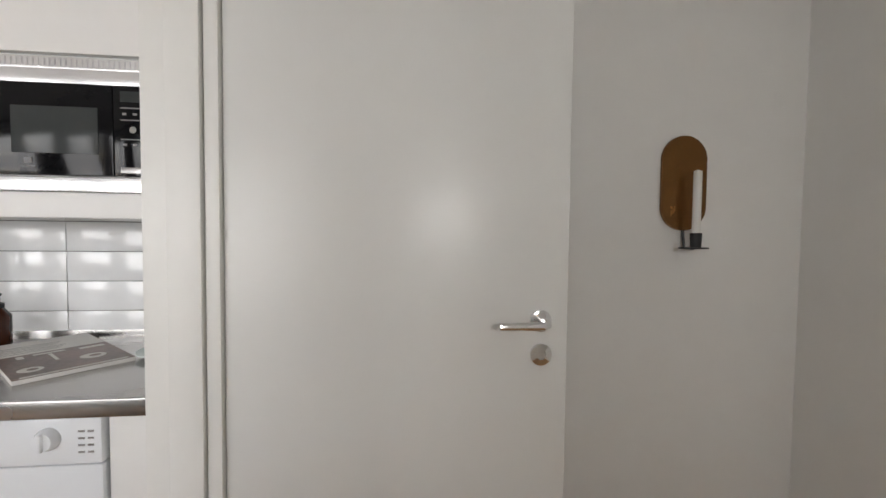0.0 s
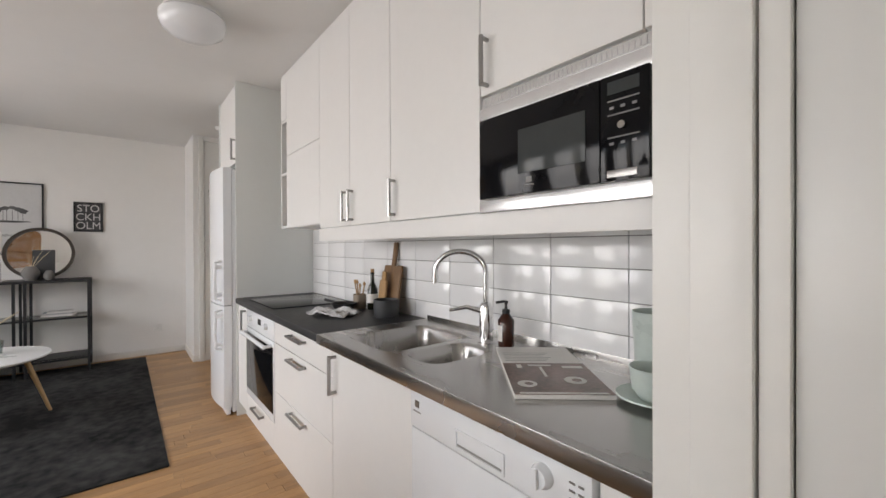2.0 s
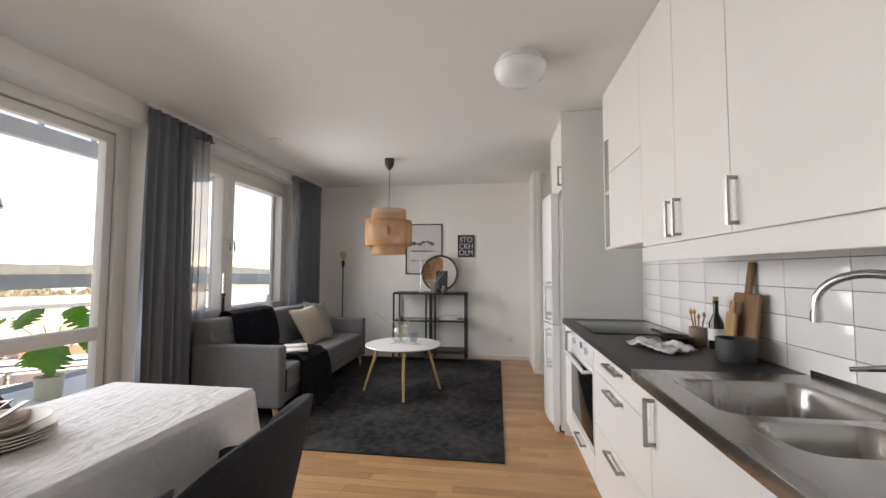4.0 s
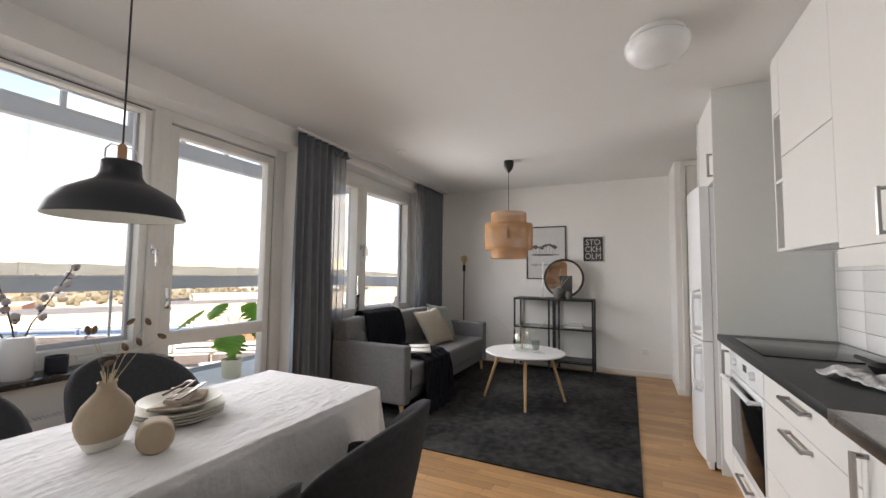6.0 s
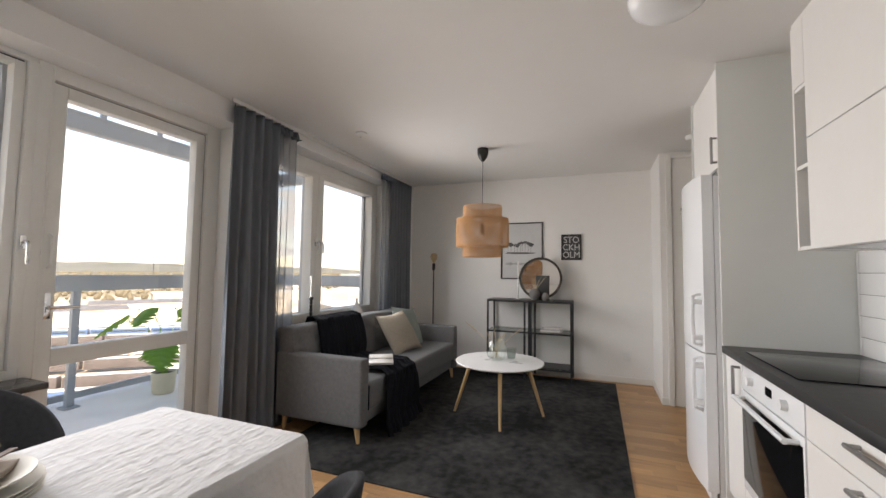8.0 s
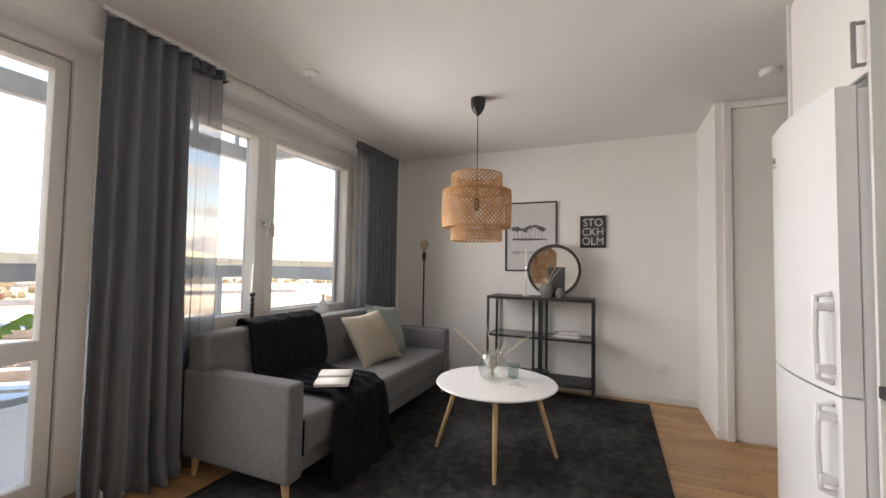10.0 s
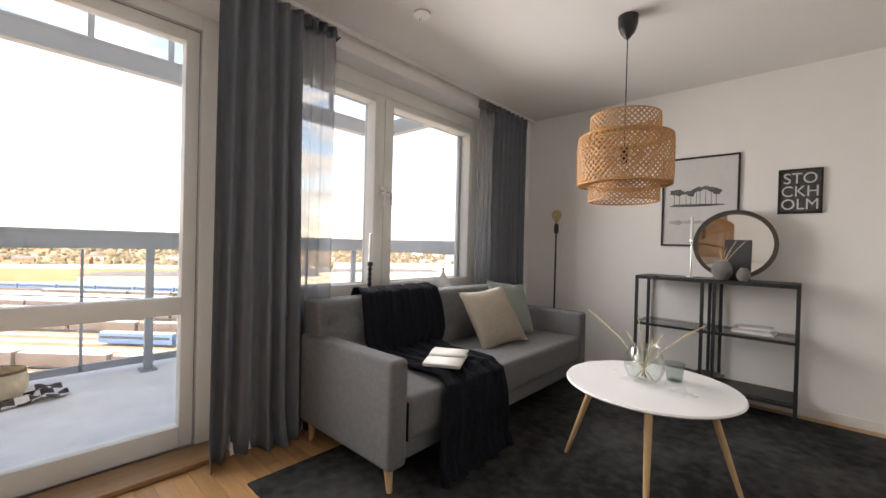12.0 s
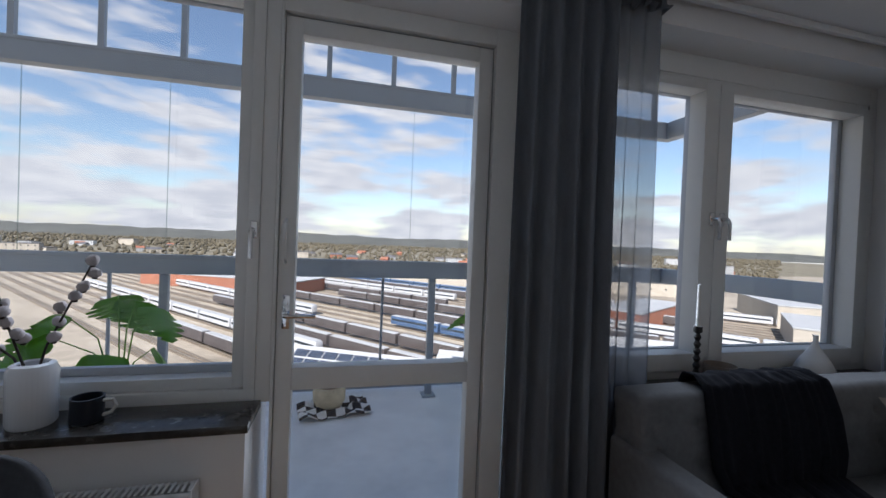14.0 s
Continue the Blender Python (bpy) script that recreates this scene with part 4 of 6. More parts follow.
# rug with bound edge
rg = solo("rug", box(-6.30, -3.34, -1.78, 0.59, 0.0, 0.012, 0.005), M_RUG, "dark grey short-pile rug on the oak floor", "rug")

# sofa
sofa = thing("sofa", "grey upholstered three-seat sofa on wooden legs", "sofa", (0, 0, 0))
SX0, SX1 = -5.835, -3.71
part("base", box(SX0 + 0.10, SX1 - 0.10, -1.98, -1.235, 0.135, 0.235, 0.02, 3), M_SOFA, sofa)
for x0 in (SX0, SX1 - 0.11):
    part("armrest", box(x0, x0 + 0.11, -2.0, -1.20, 0.13, 0.628, 0.028, 4), M_SOFA, sofa)


def padded(x0, x1, y0, y1, z0, z1, r, seed, tufts=(), lean=0.0, cuts=9):
    """A soft cushion block with slightly bulged faces and tufted dimples on its front."""
    bm = box(x0, x1, y0, y1, z0, z1, r, 4)
    bmesh.ops.subdivide_edges(bm, edges=[e for e in bm.edges if e.calc_length() > 0.06], cuts=cuts, use_grid_fill=True)
    for v in bm.verts:
        n = noise.noise(v.co * 3 + Vector((seed, 0, 0)))
        d = 0.006 * n
        for tx, tz in tufts:
            q = ((v.co.x - tx) ** 2 + (v.co.z - tz) ** 2) ** 0.5
            if v.co.y > (y0 + y1) / 2:
                d -= 0.020 * math.exp(-(q / 0.035) ** 2) + 0.006 * math.exp(-((v.co.x - tx) / 0.012) ** 2) * (abs(v.co.z - tz) < 0.08)
        v.co.y += d + lean * (v.co.z - z0)
        v.co.z += 0.005 * noise.noise(v.co * 2.5 + Vector((0, seed, 4)))
    return bm


part("seat_cushion", padded(SX0 + 0.115, SX1 - 0.115, -1.84, -1.20, 0.235, 0.44, 0.04, 3), M_SOFA, sofa)
tuft = [(-5.60 + 0.20 * k, z) for k in range(10) for z in (0.56, 0.70)]
part("backrest", padded(SX0 + 0.09, SX1 - 0.02, -1.965, -1.80, 0.42, 0.82, 0.04, 8, tuft, -0.15, 56), M_SOFA, sofa, "tufted backrest")
part("back_frame", box(SX0 + 0.02, SX1 - 0.02, -1.998, -1.94, 0.14, 0.66, 0.02, 3), M_SOFA, sofa)
for x in (SX0 + 0.05, SX1 - 0.05):
    for y, tilt in ((-1.265, 0.015), (-1.93, -0.015)):
        part("leg", tube([(x, y + tilt, 0.0125), (x, y, 0.14)], 0.013, 12, r_end=0.024), M_WOODLEG, sofa, "tapered light wooden leg")
# Black strip fills the gap beside the armrest to paint its shade.
part("seam", box(SX1 - 0.115, SX1 - 0.1105, -1.23, -1.202, 0.24, 0.42), M_BLACKTHROW, sofa, "black strip painted as shade in the seam")


def cushion(name, label, size, depth, material, m, seed):
    bm = bmesh.new()
    n = 18
    for side in (1, -1):
        def f(u, v):
            a, b = 2 * u - 1, 2 * v - 1
            fall = max(0.0, (1 - a * a) * (1 - b * b)) ** 0.5
            pull = 1 - 0.11 * (1 - abs(a) ** 2) * abs(b) ** 3 - 0.11 * (1 - abs(b) ** 2) * abs(a) ** 3
            w = noise.noise(Vector((a * 2, b * 2, seed))) * 0.016 * fall
            return Vector((a * size / 2 * pull, b * size / 2 * pull, side * (depth * fall + w)))
        sheet(f, n, n, bm)
    bmesh.ops.remove_doubles(bm, verts=bm.verts, dist=0.0005)
    bmesh.ops.recalc_face_normals(bm, faces=bm.faces)
    ob = solo(name, bm, material, label, "cushion", angle=80)
    ob.matrix_basis = m
    return ob


cushion("cushion", "natural beige linen cushion on the sofa", 0.475, 0.08, M_BEIGE, pose(-5.03, -1.58, 0.63, -57, 0, -12) @ pose(0, 0, 0, 0, 0, 5), 1)
cushion("cushion", "pale green cushion behind a beige one", 0.47, 0.07, M_SAGECUSH, pose(-5.40, -1.665, 0.645, -66, 0, -6) @ pose(0, 0, 0, 0, 0, -8), 7)

# throw over the back, across the seat and down the front
path = [(-2.012, 0.64), (-2.018, 0.78), (-2.0, 0.845), (-1.94, 0.853), (-1.875, 0.83), (-1.83, 0.70), (-1.80, 0.55), (-1.77, 0.475), (-1.60, 0.46), (-1.41, 0.462), (-1.25, 0.465), (-1.185, 0.44), (-1.165, 0.36), (-1.155, 0.22), (-1.15, 0.10), (-1.10, 0.028)]


def along(v):
    s = v * (len(path) - 1)
    k = min(int(s), len(path) - 2)
    f = s - k
    return path[k][0] * (1 - f) + path[k + 1][0] * f, path[k][1] * (1 - f) + path[k + 1][1] * f


def throw_at(u, v):
    y, z = along(v)
    wide = 0.67 - 0.16 * min(1, max(0, (v - 0.4) / 0.15)) + 0.07 * max(0, (v - 0.75) / 0.25)
    mid = -4.375 + 0.22 * max(0, v - 0.4)
    fold = 0.016 * math.sin(u * 31 + 3 * math.sin(v * 5)) + 0.012 * math.sin(u * 57 + v * 9)
    fold *= 0.5 + v
    out = 1 if v > 0.68 else 0.35
    return Vector((mid + wide * (u - 0.5) + 0.02 * math.sin(v * 13 + u * 3), y + abs(fold) * out, z + abs(fold) * (1 - 0.8 * (v > 0.68)) - (0.05 * u if v > 0.97 else 0)))


th = solo("throw_blanket", sheet(throw_at, 60, 90), M_BLACKTHROW, "black knitted throw draped over the sofa", "throw", angle=180)
thick(th, 0.008, 1)
bk = thing("open_book", "open book lying face up on the throw", "book", (-4.255, -1.355, 0.512), 30)
for s in (1, -1):
    def leafpage(u, v, s=s):
        return Vector((s * u * 0.148, (v - 0.5) * 0.205, 0.006 * math.sin(math.pi * min(1, u * 1.1)) ** 0.7 + 0.008))
    p = part("page_block", sheet(leafpage, 10, 2), M_PAPER, bk, "cream open pages", angle=80)
    thick(p, 0.012, -1)
part("cover", box(-0.145, 0.145, -0.10, 0.10, -0.01, -0.006), M_BLIND, bk)

# coffee table
ct = thing("coffee_table", "round white coffee table on three wooden legs", "table", (-4.675, -0.41, 0.0125))
part("tabletop", lathe([(0, 0.47), (0.34, 0.47), (0.375, 0.482), (0.385, 0.49), (0.38, 0.4975), (0, 0.4975)], seg=72), M_WHITETOP, ct)
for dx, dy in ((0.281, 0.072), (-0.017, -0.418), (-0.202, 0.354)):
    k = 0.62
    part("leg", tube([(dx, dy, 0), (dx * k, dy * k, 0.47)], 0.011, 14, r_end=0.019), M_WOODLEG, ct, "tapered ash leg")
    part("bracket", lathe([(0, 0.455), (0.032, 0.455), (0.03, 0.47), (0, 0.47)], (dx * k, dy * k, 0), 16), M_WOODLEG, ct)
gv = thing("glass_vase", "round clear glass vase with dried grasses", "vase", (-4.69, -0.44, 0.51))
part("bowl", lathe([(0, 0), (0.05, 0), (0.075, 0.02), (0.092, 0.07), (0.086, 0.12), (0.066, 0.165), (0.070, 0.175), (0.067, 0.175), (0.062, 0.165), (0.081, 0.12), (0.087, 0.07), (0.07, 0.024), (0, 0.008)], seg=40), M_CLEAR, gv, "clear glass body")
for tip in ((-0.03, -0.30, 0.31), (-0.1, 0.23, 0.29), (0.02, -0.03, 0.33), (0.05, 0.05, 0.22), (-0.02, 0.08, 0.24), (0.0, -0.09, 0.23)):
    t3 = Vector(tip)
    part("stem", tube([(-t3.x * 0.2, -t3.y * 0.15, 0.015), t3 * 0.45 + Vector((0, 0, 0.06)), t3], 0.003, 6, r_end=0.0018), M_STRAW, gv, "dried straw stem")
    part("plume", tube([t3 * 0.62 + Vector((0, 0, 0.045)), t3 * 0.8 + Vector((0, 0, 0.03)), t3 * 1.02], 0.004, 6, r_end=0.001), M_STRAW, gv, "pale grass plume")
gl = thing("tealight_glass", "small grey glass tealight holder", "candle holder", (-4.80, -0.33, 0.51))
part("glass", lathe([(0, 0), (0.035, 0), (0.045, 0.09), (0.042, 0.09), (0.032, 0.006), (0, 0.006)], seg=24), M_SHELFGL, gl)

# console shelf
sh = thing("console_shelf", "black metal console shelf with glass shelves", "shelf", (0, 0, 0))
KX0, KX1, KY0, KY1, KZ = -6.39, -6.03, -0.885, 0.125, 0.945
b = 0.011
for x in (KX0 + b, KX1 - b):
    for y in (KY0 + b, -0.43, -0.33, KY1 - b):
        if y in (-0.43, -0.33):
            y = -0.42 if y == -0.43 else -0.345
        part("post", box(x - b, x + b, y - b, y + b, 0.0125, KZ, 0.002, 1), M_BLACKMETAL, sh)
for z in (KZ - 0.01, 0.565, 0.15):
    for x in (KX0 + b, KX1 - b):
        part("rail", box(x - 0.009, x + 0.009, KY0 + 2 * b, KY1 - 2 * b, z - 0.009, z + 0.009), M_BLACKMETAL, sh)
    for y in (KY0 + b, -0.42, -0.345, KY1 - b):
        part("rail", box(KX0 + 2 * b, KX1 - 2 * b, y - 0.009, y + 0.009, z - 0.009, z + 0.009), M_BLACKMETAL, sh)
part("top_shelf", box(KX0, KX1, KY0, KY1, KZ, KZ + 0.008, 0.001, 1), M_BLACKMETAL, sh)
part("glass_shelf", box(KX0 + 0.02, KX1 - 0.02, KY0 + 0.02, KY1 - 0.02, 0.575, 0.581), M_SHELFGL, sh, "clear glass shelf")
part("bottom_shelf", box(KX0 + 0.02, KX1 - 0.02, KY0 + 0.02, KY1 - 0.02, 0.16, 0.168), M_BLACKMETAL, sh)
KT = KZ + 0.008
mr = thing("round_mirror", "round mirror in a dark frame leaning on the wall", "mirror", (-6.275, -0.262, KT))
bm = lathe([(0.235, 0.0), (0.262, 0.0), (0.262, 0.035), (0.235, 0.035), (0.235, 0.0)], seg=64)
tilt = pose(0, 0, 0.262, 0, 82, 0)
bmesh.ops.transform(bm, matrix=tilt, verts=bm.verts)
part("frame", bm, M_MIRRORFR, mr, "thin dark round frame")
bm = lathe([(0, 0.0), (0.236, 0.0), (0.236, 0.012), (0, 0.012)], seg=64)
bmesh.ops.transform(bm, matrix=tilt, verts=bm.verts)
part("mirror_glass", bm, M_MIRROR, mr, "silvered mirror glass")
solo("leaning_canvas", bx(box(-0.006, 0.006, -0.082, 0.082, 0.0, 0.30, 0.002, 1), 0.0062, 0.0075, -0.07, 0.07, 0.012, 0.288), M_GREYSTONE, "dark grey canvas leaning before a round mirror", "canvas").matrix_basis = pose(-6.215, -0.235, KT, 0, -7, 0)
cd = thing("candlestick", "slim silver candlestick with a white candle", "candlestick", (-6.19, -0.525, KT))
part("stick", lathe([(0, 0), (0.036, 0), (0.034, 0.006), (0.006, 0.014), (0.005, 0.27), (0.013, 0.275), (0.013, 0.295), (0, 0.295)], seg=20), M_CHROME, cd)
part("candle", lathe([(0, 0.295), (0.011, 0.295), (0.0105, 0.47), (0.002, 0.478), (0, 0.48)], seg=16), M_CANDLE, cd, "white taper candle")
v = thing("grey_vase", "grey matt vase with dried twigs before a mirror", "vase", (-6.13, -0.315, KT))
part("body", lathe([(0, 0), (0.04, 0), (0.066, 0.05), (0.067, 0.085), (0.048, 0.125), (0.034, 0.14), (0.03, 0.14), (0.044, 0.12), (0.06, 0.08), (0, 0.01)], seg=32), M_GREYVASE, v)
for k in range(7):
    a = 0.9 * k
    tip = Vector((0.05 * math.cos(a) + 0.02, 0.09 * math.sin(a) + 0.06, 0.24 + 0.03 * (k % 4)))
    part("twig", tube([(0, 0, 0.1), tip * 0.6 + Vector((0, 0, 0.05)), tip], 0.0025, 6, r_end=0.001), M_STRAW, v, "dried twig")
solo("small_vase", lathe([(0, 0), (0.025, 0), (0.042, 0.03), (0.04, 0.06), (0.02, 0.095), (0.016, 0.095), (0.03, 0.06), (0, 0.01)], seg=28), M_GREYVASE, "small round grey vase on the shelf", "vase", (-6.12, -0.185, KT))
for k, (w, d, h, y) in enumerate(((0.24, 0.20, 0.018, -0.12), (0.22, 0.19, 0.014, -0.13), (0.20, 0.17, 0.012, -0.11))):
    solo("magazine", box(-d / 2, d / 2, -w / 2, w / 2, 0, h, 0.002), M_PAPER if k != 1 else M_INKLIGHT, "magazine in a small stack on the shelf", "magazine", (-6.20, y, 0.582 + (0, 0.0185, 0.033)[k]), 4 * k - 4, group="stack of magazines")
solo("round_tray", lathe([(0, 0), (0.15, 0), (0.165, 0.02), (0.16, 0.02), (0.147, 0.006), (0, 0.006)], seg=48), M_GREYSTONE, "dark round tray on the lower shelf", "tray", (-6.22, -0.60, 0.169))
solo("grey_bowl", lathe([(0, 0), (0.05, 0), (0.10, 0.06), (0.095, 0.062), (0.046, 0.008), (0, 0.008)], seg=36), M_GREYSTONE, "dark grey bowl on the lower shelf", "bowl", (-6.18, -0.38, 0.169))


# pictures
def picture(name, label, y0, y1, z0, z1, w, inner):
    p = thing(name, label, "picture", (XW, 0, 0))
    bm = bmesh.new()
    for a in ((y0, y0 + w, z0, z1), (y1 - w, y1, z0, z1), (y0 + w, y1 - w, z0, z0 + w), (y0 + w, y1 - w, z1 - w, z1)):
        bx(bm, 0.001, 0.022, *a, 0.002, 1)
    part("frame", bm, M_BLACK, p, "thin black frame")
    part("print", box(0.002, 0.008, y0 + w, y1 - w, z0 + w, z1 - w), inner, p)
    return p


def blot(pts, x, seed):
    """A soft-edged flat shape in the wall's plane."""
    bm = bmesh.new()
    vs = [bm.verts.new((x, y, z)) for y, z in pts]
    bm.faces.new(vs)
    return bm


p = picture("picture", "framed grey landscape print of trees by water", -0.795, -0.25, 1.20, 1.94, 0.014, M_PRINT)
rng = random.Random(11)
for k in range(9):
    y, z, r = -0.70 + 0.038 * k + rng.uniform(-0.01, 0.01), 1.645 + rng.uniform(-0.02, 0.035), rng.uniform(0.024, 0.042)
    ring = [(y + r * rng.uniform(0.6, 1.15) * math.cos(a * 0.524), z + 0.75 * r * rng.uniform(0.6, 1.15) * math.sin(a * 0.524)) for a in range(12)]
    part("tree_print", blot(ring, 0.0084 + 0.00002 * k, k), M_INK, p, "printed tree crown")
    part("trunk_print", box(0.008, 0.0086, y - 0.002, y + 0.002, 1.54, z), M_INK, p, "printed trunk")
    part("reflection_print", blot([(a, 1.40 - 0.7 * (b - z)) for a, b in ring], 0.0083 + 0.00002 * k, k), M_INKLIGHT, p, "printed reflection")
part("shore_print", blot([(-0.74, 1.535), (-0.6, 1.528), (-0.45, 1.53), (-0.34, 1.537), (-0.36, 1.546), (-0.5, 1.55), (-0.7, 1.553)], 0.0088, 1), M_INK, p, "printed shoreline")
s = picture("picture", "small framed black typographic print", -0.022, 0.22, 1.45, 1.772, 0.014, M_DARKPRINT)
for k, word in enumerate(("STO", "CKH", "OLM")):
    cu = bpy.data.curves.new("letters", "FONT")
    cu.body, cu.size, cu.extrude, cu.align_x = word, 0.112, 0.0006, "CENTER"
    tmp = bpy.data.objects.new("letters", cu)
    scene.collection.objects.link(tmp)
    me = bpy.data.meshes.new_from_object(tmp.evaluated_get(bpy.context.evaluated_depsgraph_get()))
    bpy.data.objects.remove(tmp)
    me.materials.clear()
    me.materials.append(M_PRINT)
    ob = new("lettering", me)
    ob.parent = s
    ob.matrix_basis = pose(0.009, 0.099, 1.668 - 0.094 * k, 90, 0, 90) @ Matrix.Diagonal((0.9, 0.98, 1, 1))

ol = thing("wall_socket", "white double wall socket", "socket", (XW, 0.713, 0.31))
part("plate", box(0.001, 0.012, -0.04, 0.04, -0.04, 0.04, 0.004), M_PLASTIC, ol)
for y in (-0.0, ):
    bm = lathe([(0.019, 0), (0.019, 0.004), (0.016, 0.004), (0.016, -0.004), (0, -0.004)], seg=20)
    bmesh.ops.transform(bm, matrix=pose(0.013, y, 0, 0, 90, 0), verts=bm.verts)
    part("inset", bm, M_PLASTIC, ol)
    for d in (-0.007, 0.007):
        part("contact_hole", box(0.010, 0.0135, y + d - 0.002, y + d + 0.002, -0.002, 0.002), M_BLACK, ol)

# floor lamp
fl = thing("floor_lamp", "slim black floor lamp with a bare bulb", "lamp", (-6.23, -1.69, 0.0125))
part("foot", lathe([(0, 0), (0.12, 0), (0.12, 0.012), (0.02, 0.018), (0, 0.018)], seg=40), M_BLACKMETAL, fl)
part("pole", tube([(0, 0, 0.015), (0, 0, 1.30)], 0.009, 12), M_BLACKMETAL, fl)
part("socket", lathe([(0, 1.29), (0.02, 1.29), (0.022, 1.30), (0.022, 1.37), (0.014, 1.385), (0, 1.385)], seg=20), M_BLACKMETAL, fl)
part("bulb", lathe([(0.012, 1.385), (0.016, 1.40), (0.042, 1.445), (0.048, 1.475), (0.04, 1.505), (0.02, 1.52), (0, 1.523)], seg=28), M_BULB, fl, "large clear glass bulb")
part("filament", tube([(0.006, 0, 1.39), (0.01, 0.004, 1.47), (-0.008, -0.004, 1.47), (-0.006, 0, 1.39)], 0.0015, 5), M_RATTAN, fl)

# woven pendant: strips crossing on three drums
pd = thing("woven_pendant", "woven bamboo pendant lamp in three tiers", "pendant lamp", (-5.007, -0.668, 0))


def weave(r0, z0, z1, n, bulge=0.0, turn=1.1):
    """Two sets of slanting strips over a drum."""
    bm = bmesh.new()
    steps = 14
    for s in (1, -1):
        for k in range(n):
            a0 = 2 * math.pi * k / n
            rows = []
            for i in range(steps + 1):
                f = i / steps
                a = a0 + s * turn * f
                r = r0 * (1 - bulge * (2 * f - 1) ** 8) + 0.0012 * s
                w = 0.0055 / r0
                rows.append([bm.verts.new((r * math.cos(a + q), r * math.sin(a + q), z0 + (z1 - z0) * f)) for q in (-w, w)])
            for p, q in zip(rows, rows[1:]):
                bm.faces.new((p[0], p[1], q[1], q[0]))
    return bm


def shelf_weave(r0, r1, z, n):
    bm = bmesh.new()
    for s in (1, -1):
        for k in range(n):
            a0 = 2 * math.pi * k / n
            w = 0.0046 / r1
            pts = [[bm.verts.new((r * math.cos(a + q), r * math.sin(a + q), z + 0.001 * s)) for q in (-w, w)] for r, a in ((r0, a0), ((r0 + r1) / 2, a0 + s * 0.12), (r1, a0 + s * 0.24))]
            for p, q in zip(pts, pts[1:]):
                bm.faces.new((p[0], p[1], q[1], q[0]))
    return bm


for nm, bm in (("upper_tier", weave(0.192, 1.805, 1.935, 38, 0.02, 0.7)), ("middle_tier", weave(0.26, 1.535, 1.81, 50, 0.02, 1.0)), ("lower_tier", weave(0.192, 1.438, 1.54, 38, 0.02, 0.7))):
    thick(tagged(part(nm, bm, M_RATTAN, pd, "open bamboo weave", angle=180), kind="stuff"), 0.0015)
thick(part("upper_step", shelf_weave(0.188, 0.254, 1.81, 80), M_RATTAN, pd, angle=180), 0.0015)
thick(part("lower_step", shelf_weave(0.188, 0.254, 1.537, 80), M_RATTAN, pd, angle=180), 0.0015)
for r, z in ((0.188, 1.935), (0.188, 1.805), (0.255, 1.81), (0.255, 1.535), (0.188, 1.54), (0.188, 1.438)):
    part("hoop", tube([(r * math.cos(a * math.pi / 24), r * math.sin(a * math.pi / 24), z) for a in range(49)], 0.004, 6), M_RATTAN, pd, "bamboo hoop")
part("cable", tube([(0, 0, 1.76), (0, 0, 2.42)], 0.0032, 8), M_BLACK, pd, "black cable")
part("lamp_holder", lathe([(0, 1.66), (0.018, 1.66), (0.02, 1.70), (0.018, 1.76), (0, 1.765)], seg=20), M_BLACK, pd)
part("canopy", lathe([(0, 2.395), (0.012, 2.395), (0.04, 2.43), (0.054, 2.47), (0.056, 2.524), (0, 2.524)], seg=32), M_BLACK, pd, "black ceiling canopy")


# ---- curtains ----
def drape(x0, x1, y, z0, z1, folds, amp, seed, flare=0.0):
    def f(u, v):
        z = z0 + (z1 - z0) * v
        pleat = amp * (0.55 + 0.45 * (1 - v)) * math.sin(2 * math.pi * folds * u + 0.8 * math.sin(seed + 3.1 * u) + 0.25 * math.sin(5 * v + seed))
        pleat += 0.3 * amp * math.sin(2 * math.pi * folds * 2.3 * u + seed) * (1 - v)
        x = x0 + (x1 - x0) * u + 0.012 * math.sin(9 * u + seed) * (1 - v) + flare * (1 - v) * (u - 0.5)
        if v > 0.965:
            pleat *= 1.25
        return Vector((x, y + pleat + 0.05 * max(0, 0.06 - v) / 0.06 * math.sin(7 * u), z))
    return sheet(f, int(folds * 16), 40)


def curtain(label, bits):
    c = thing("curtain", label, "curtain", (0, 0, 0), group="living room curtains")
    for nm, lab, args, m in bits:
        ob = part(nm, drape(*args), m, c, lab, angle=180)
        if m is not M_SHEER:
            thick(ob, 0.002, 0)
    return c


curtain("floor-length grey curtain with a sheer edge, drawn aside", [
    ("heavy_panel", "dense slate-grey cloth", (-3.71, -3.265, -2.06, 0.004, 2.485, 5.3, 0.040, 1, 0.05), M_CURTAIN),
    ("sheer_panel", "sheer grey voile", (-3.945, -3.70, -2.072, 0.004, 2.485, 3, 0.024, 4), M_SHEER),
    ("heading", "gathered heading tape", (-3.945, -3.70, -2.068, 2.415, 2.487, 4, 0.030, 4), M_CURTAIN)])
curtain("floor-length grey curtain beside the far window", [
    ("heavy_panel", "dense slate-grey cloth", (-6.21, -5.66, -2.06, 0.004, 2.485, 7, 0.04, 2), M_CURTAIN),
    ("sheer_panel", "sheer grey voile", (-5.67, -5.44, -2.072, 0.004, 2.485, 3, 0.020, 6), M_SHEER),
    ("heading", "gathered heading tape", (-5.67, -5.44, -2.068, 2.415, 2.487, 4, 0.028, 6), M_CURTAIN)])
struct("trim_curtain_track", box(-6.38, -3.26, -2.075, -2.055, 2.494, H - 0.001, 0.003), M_PLASTIC, "white ceiling curtain track")

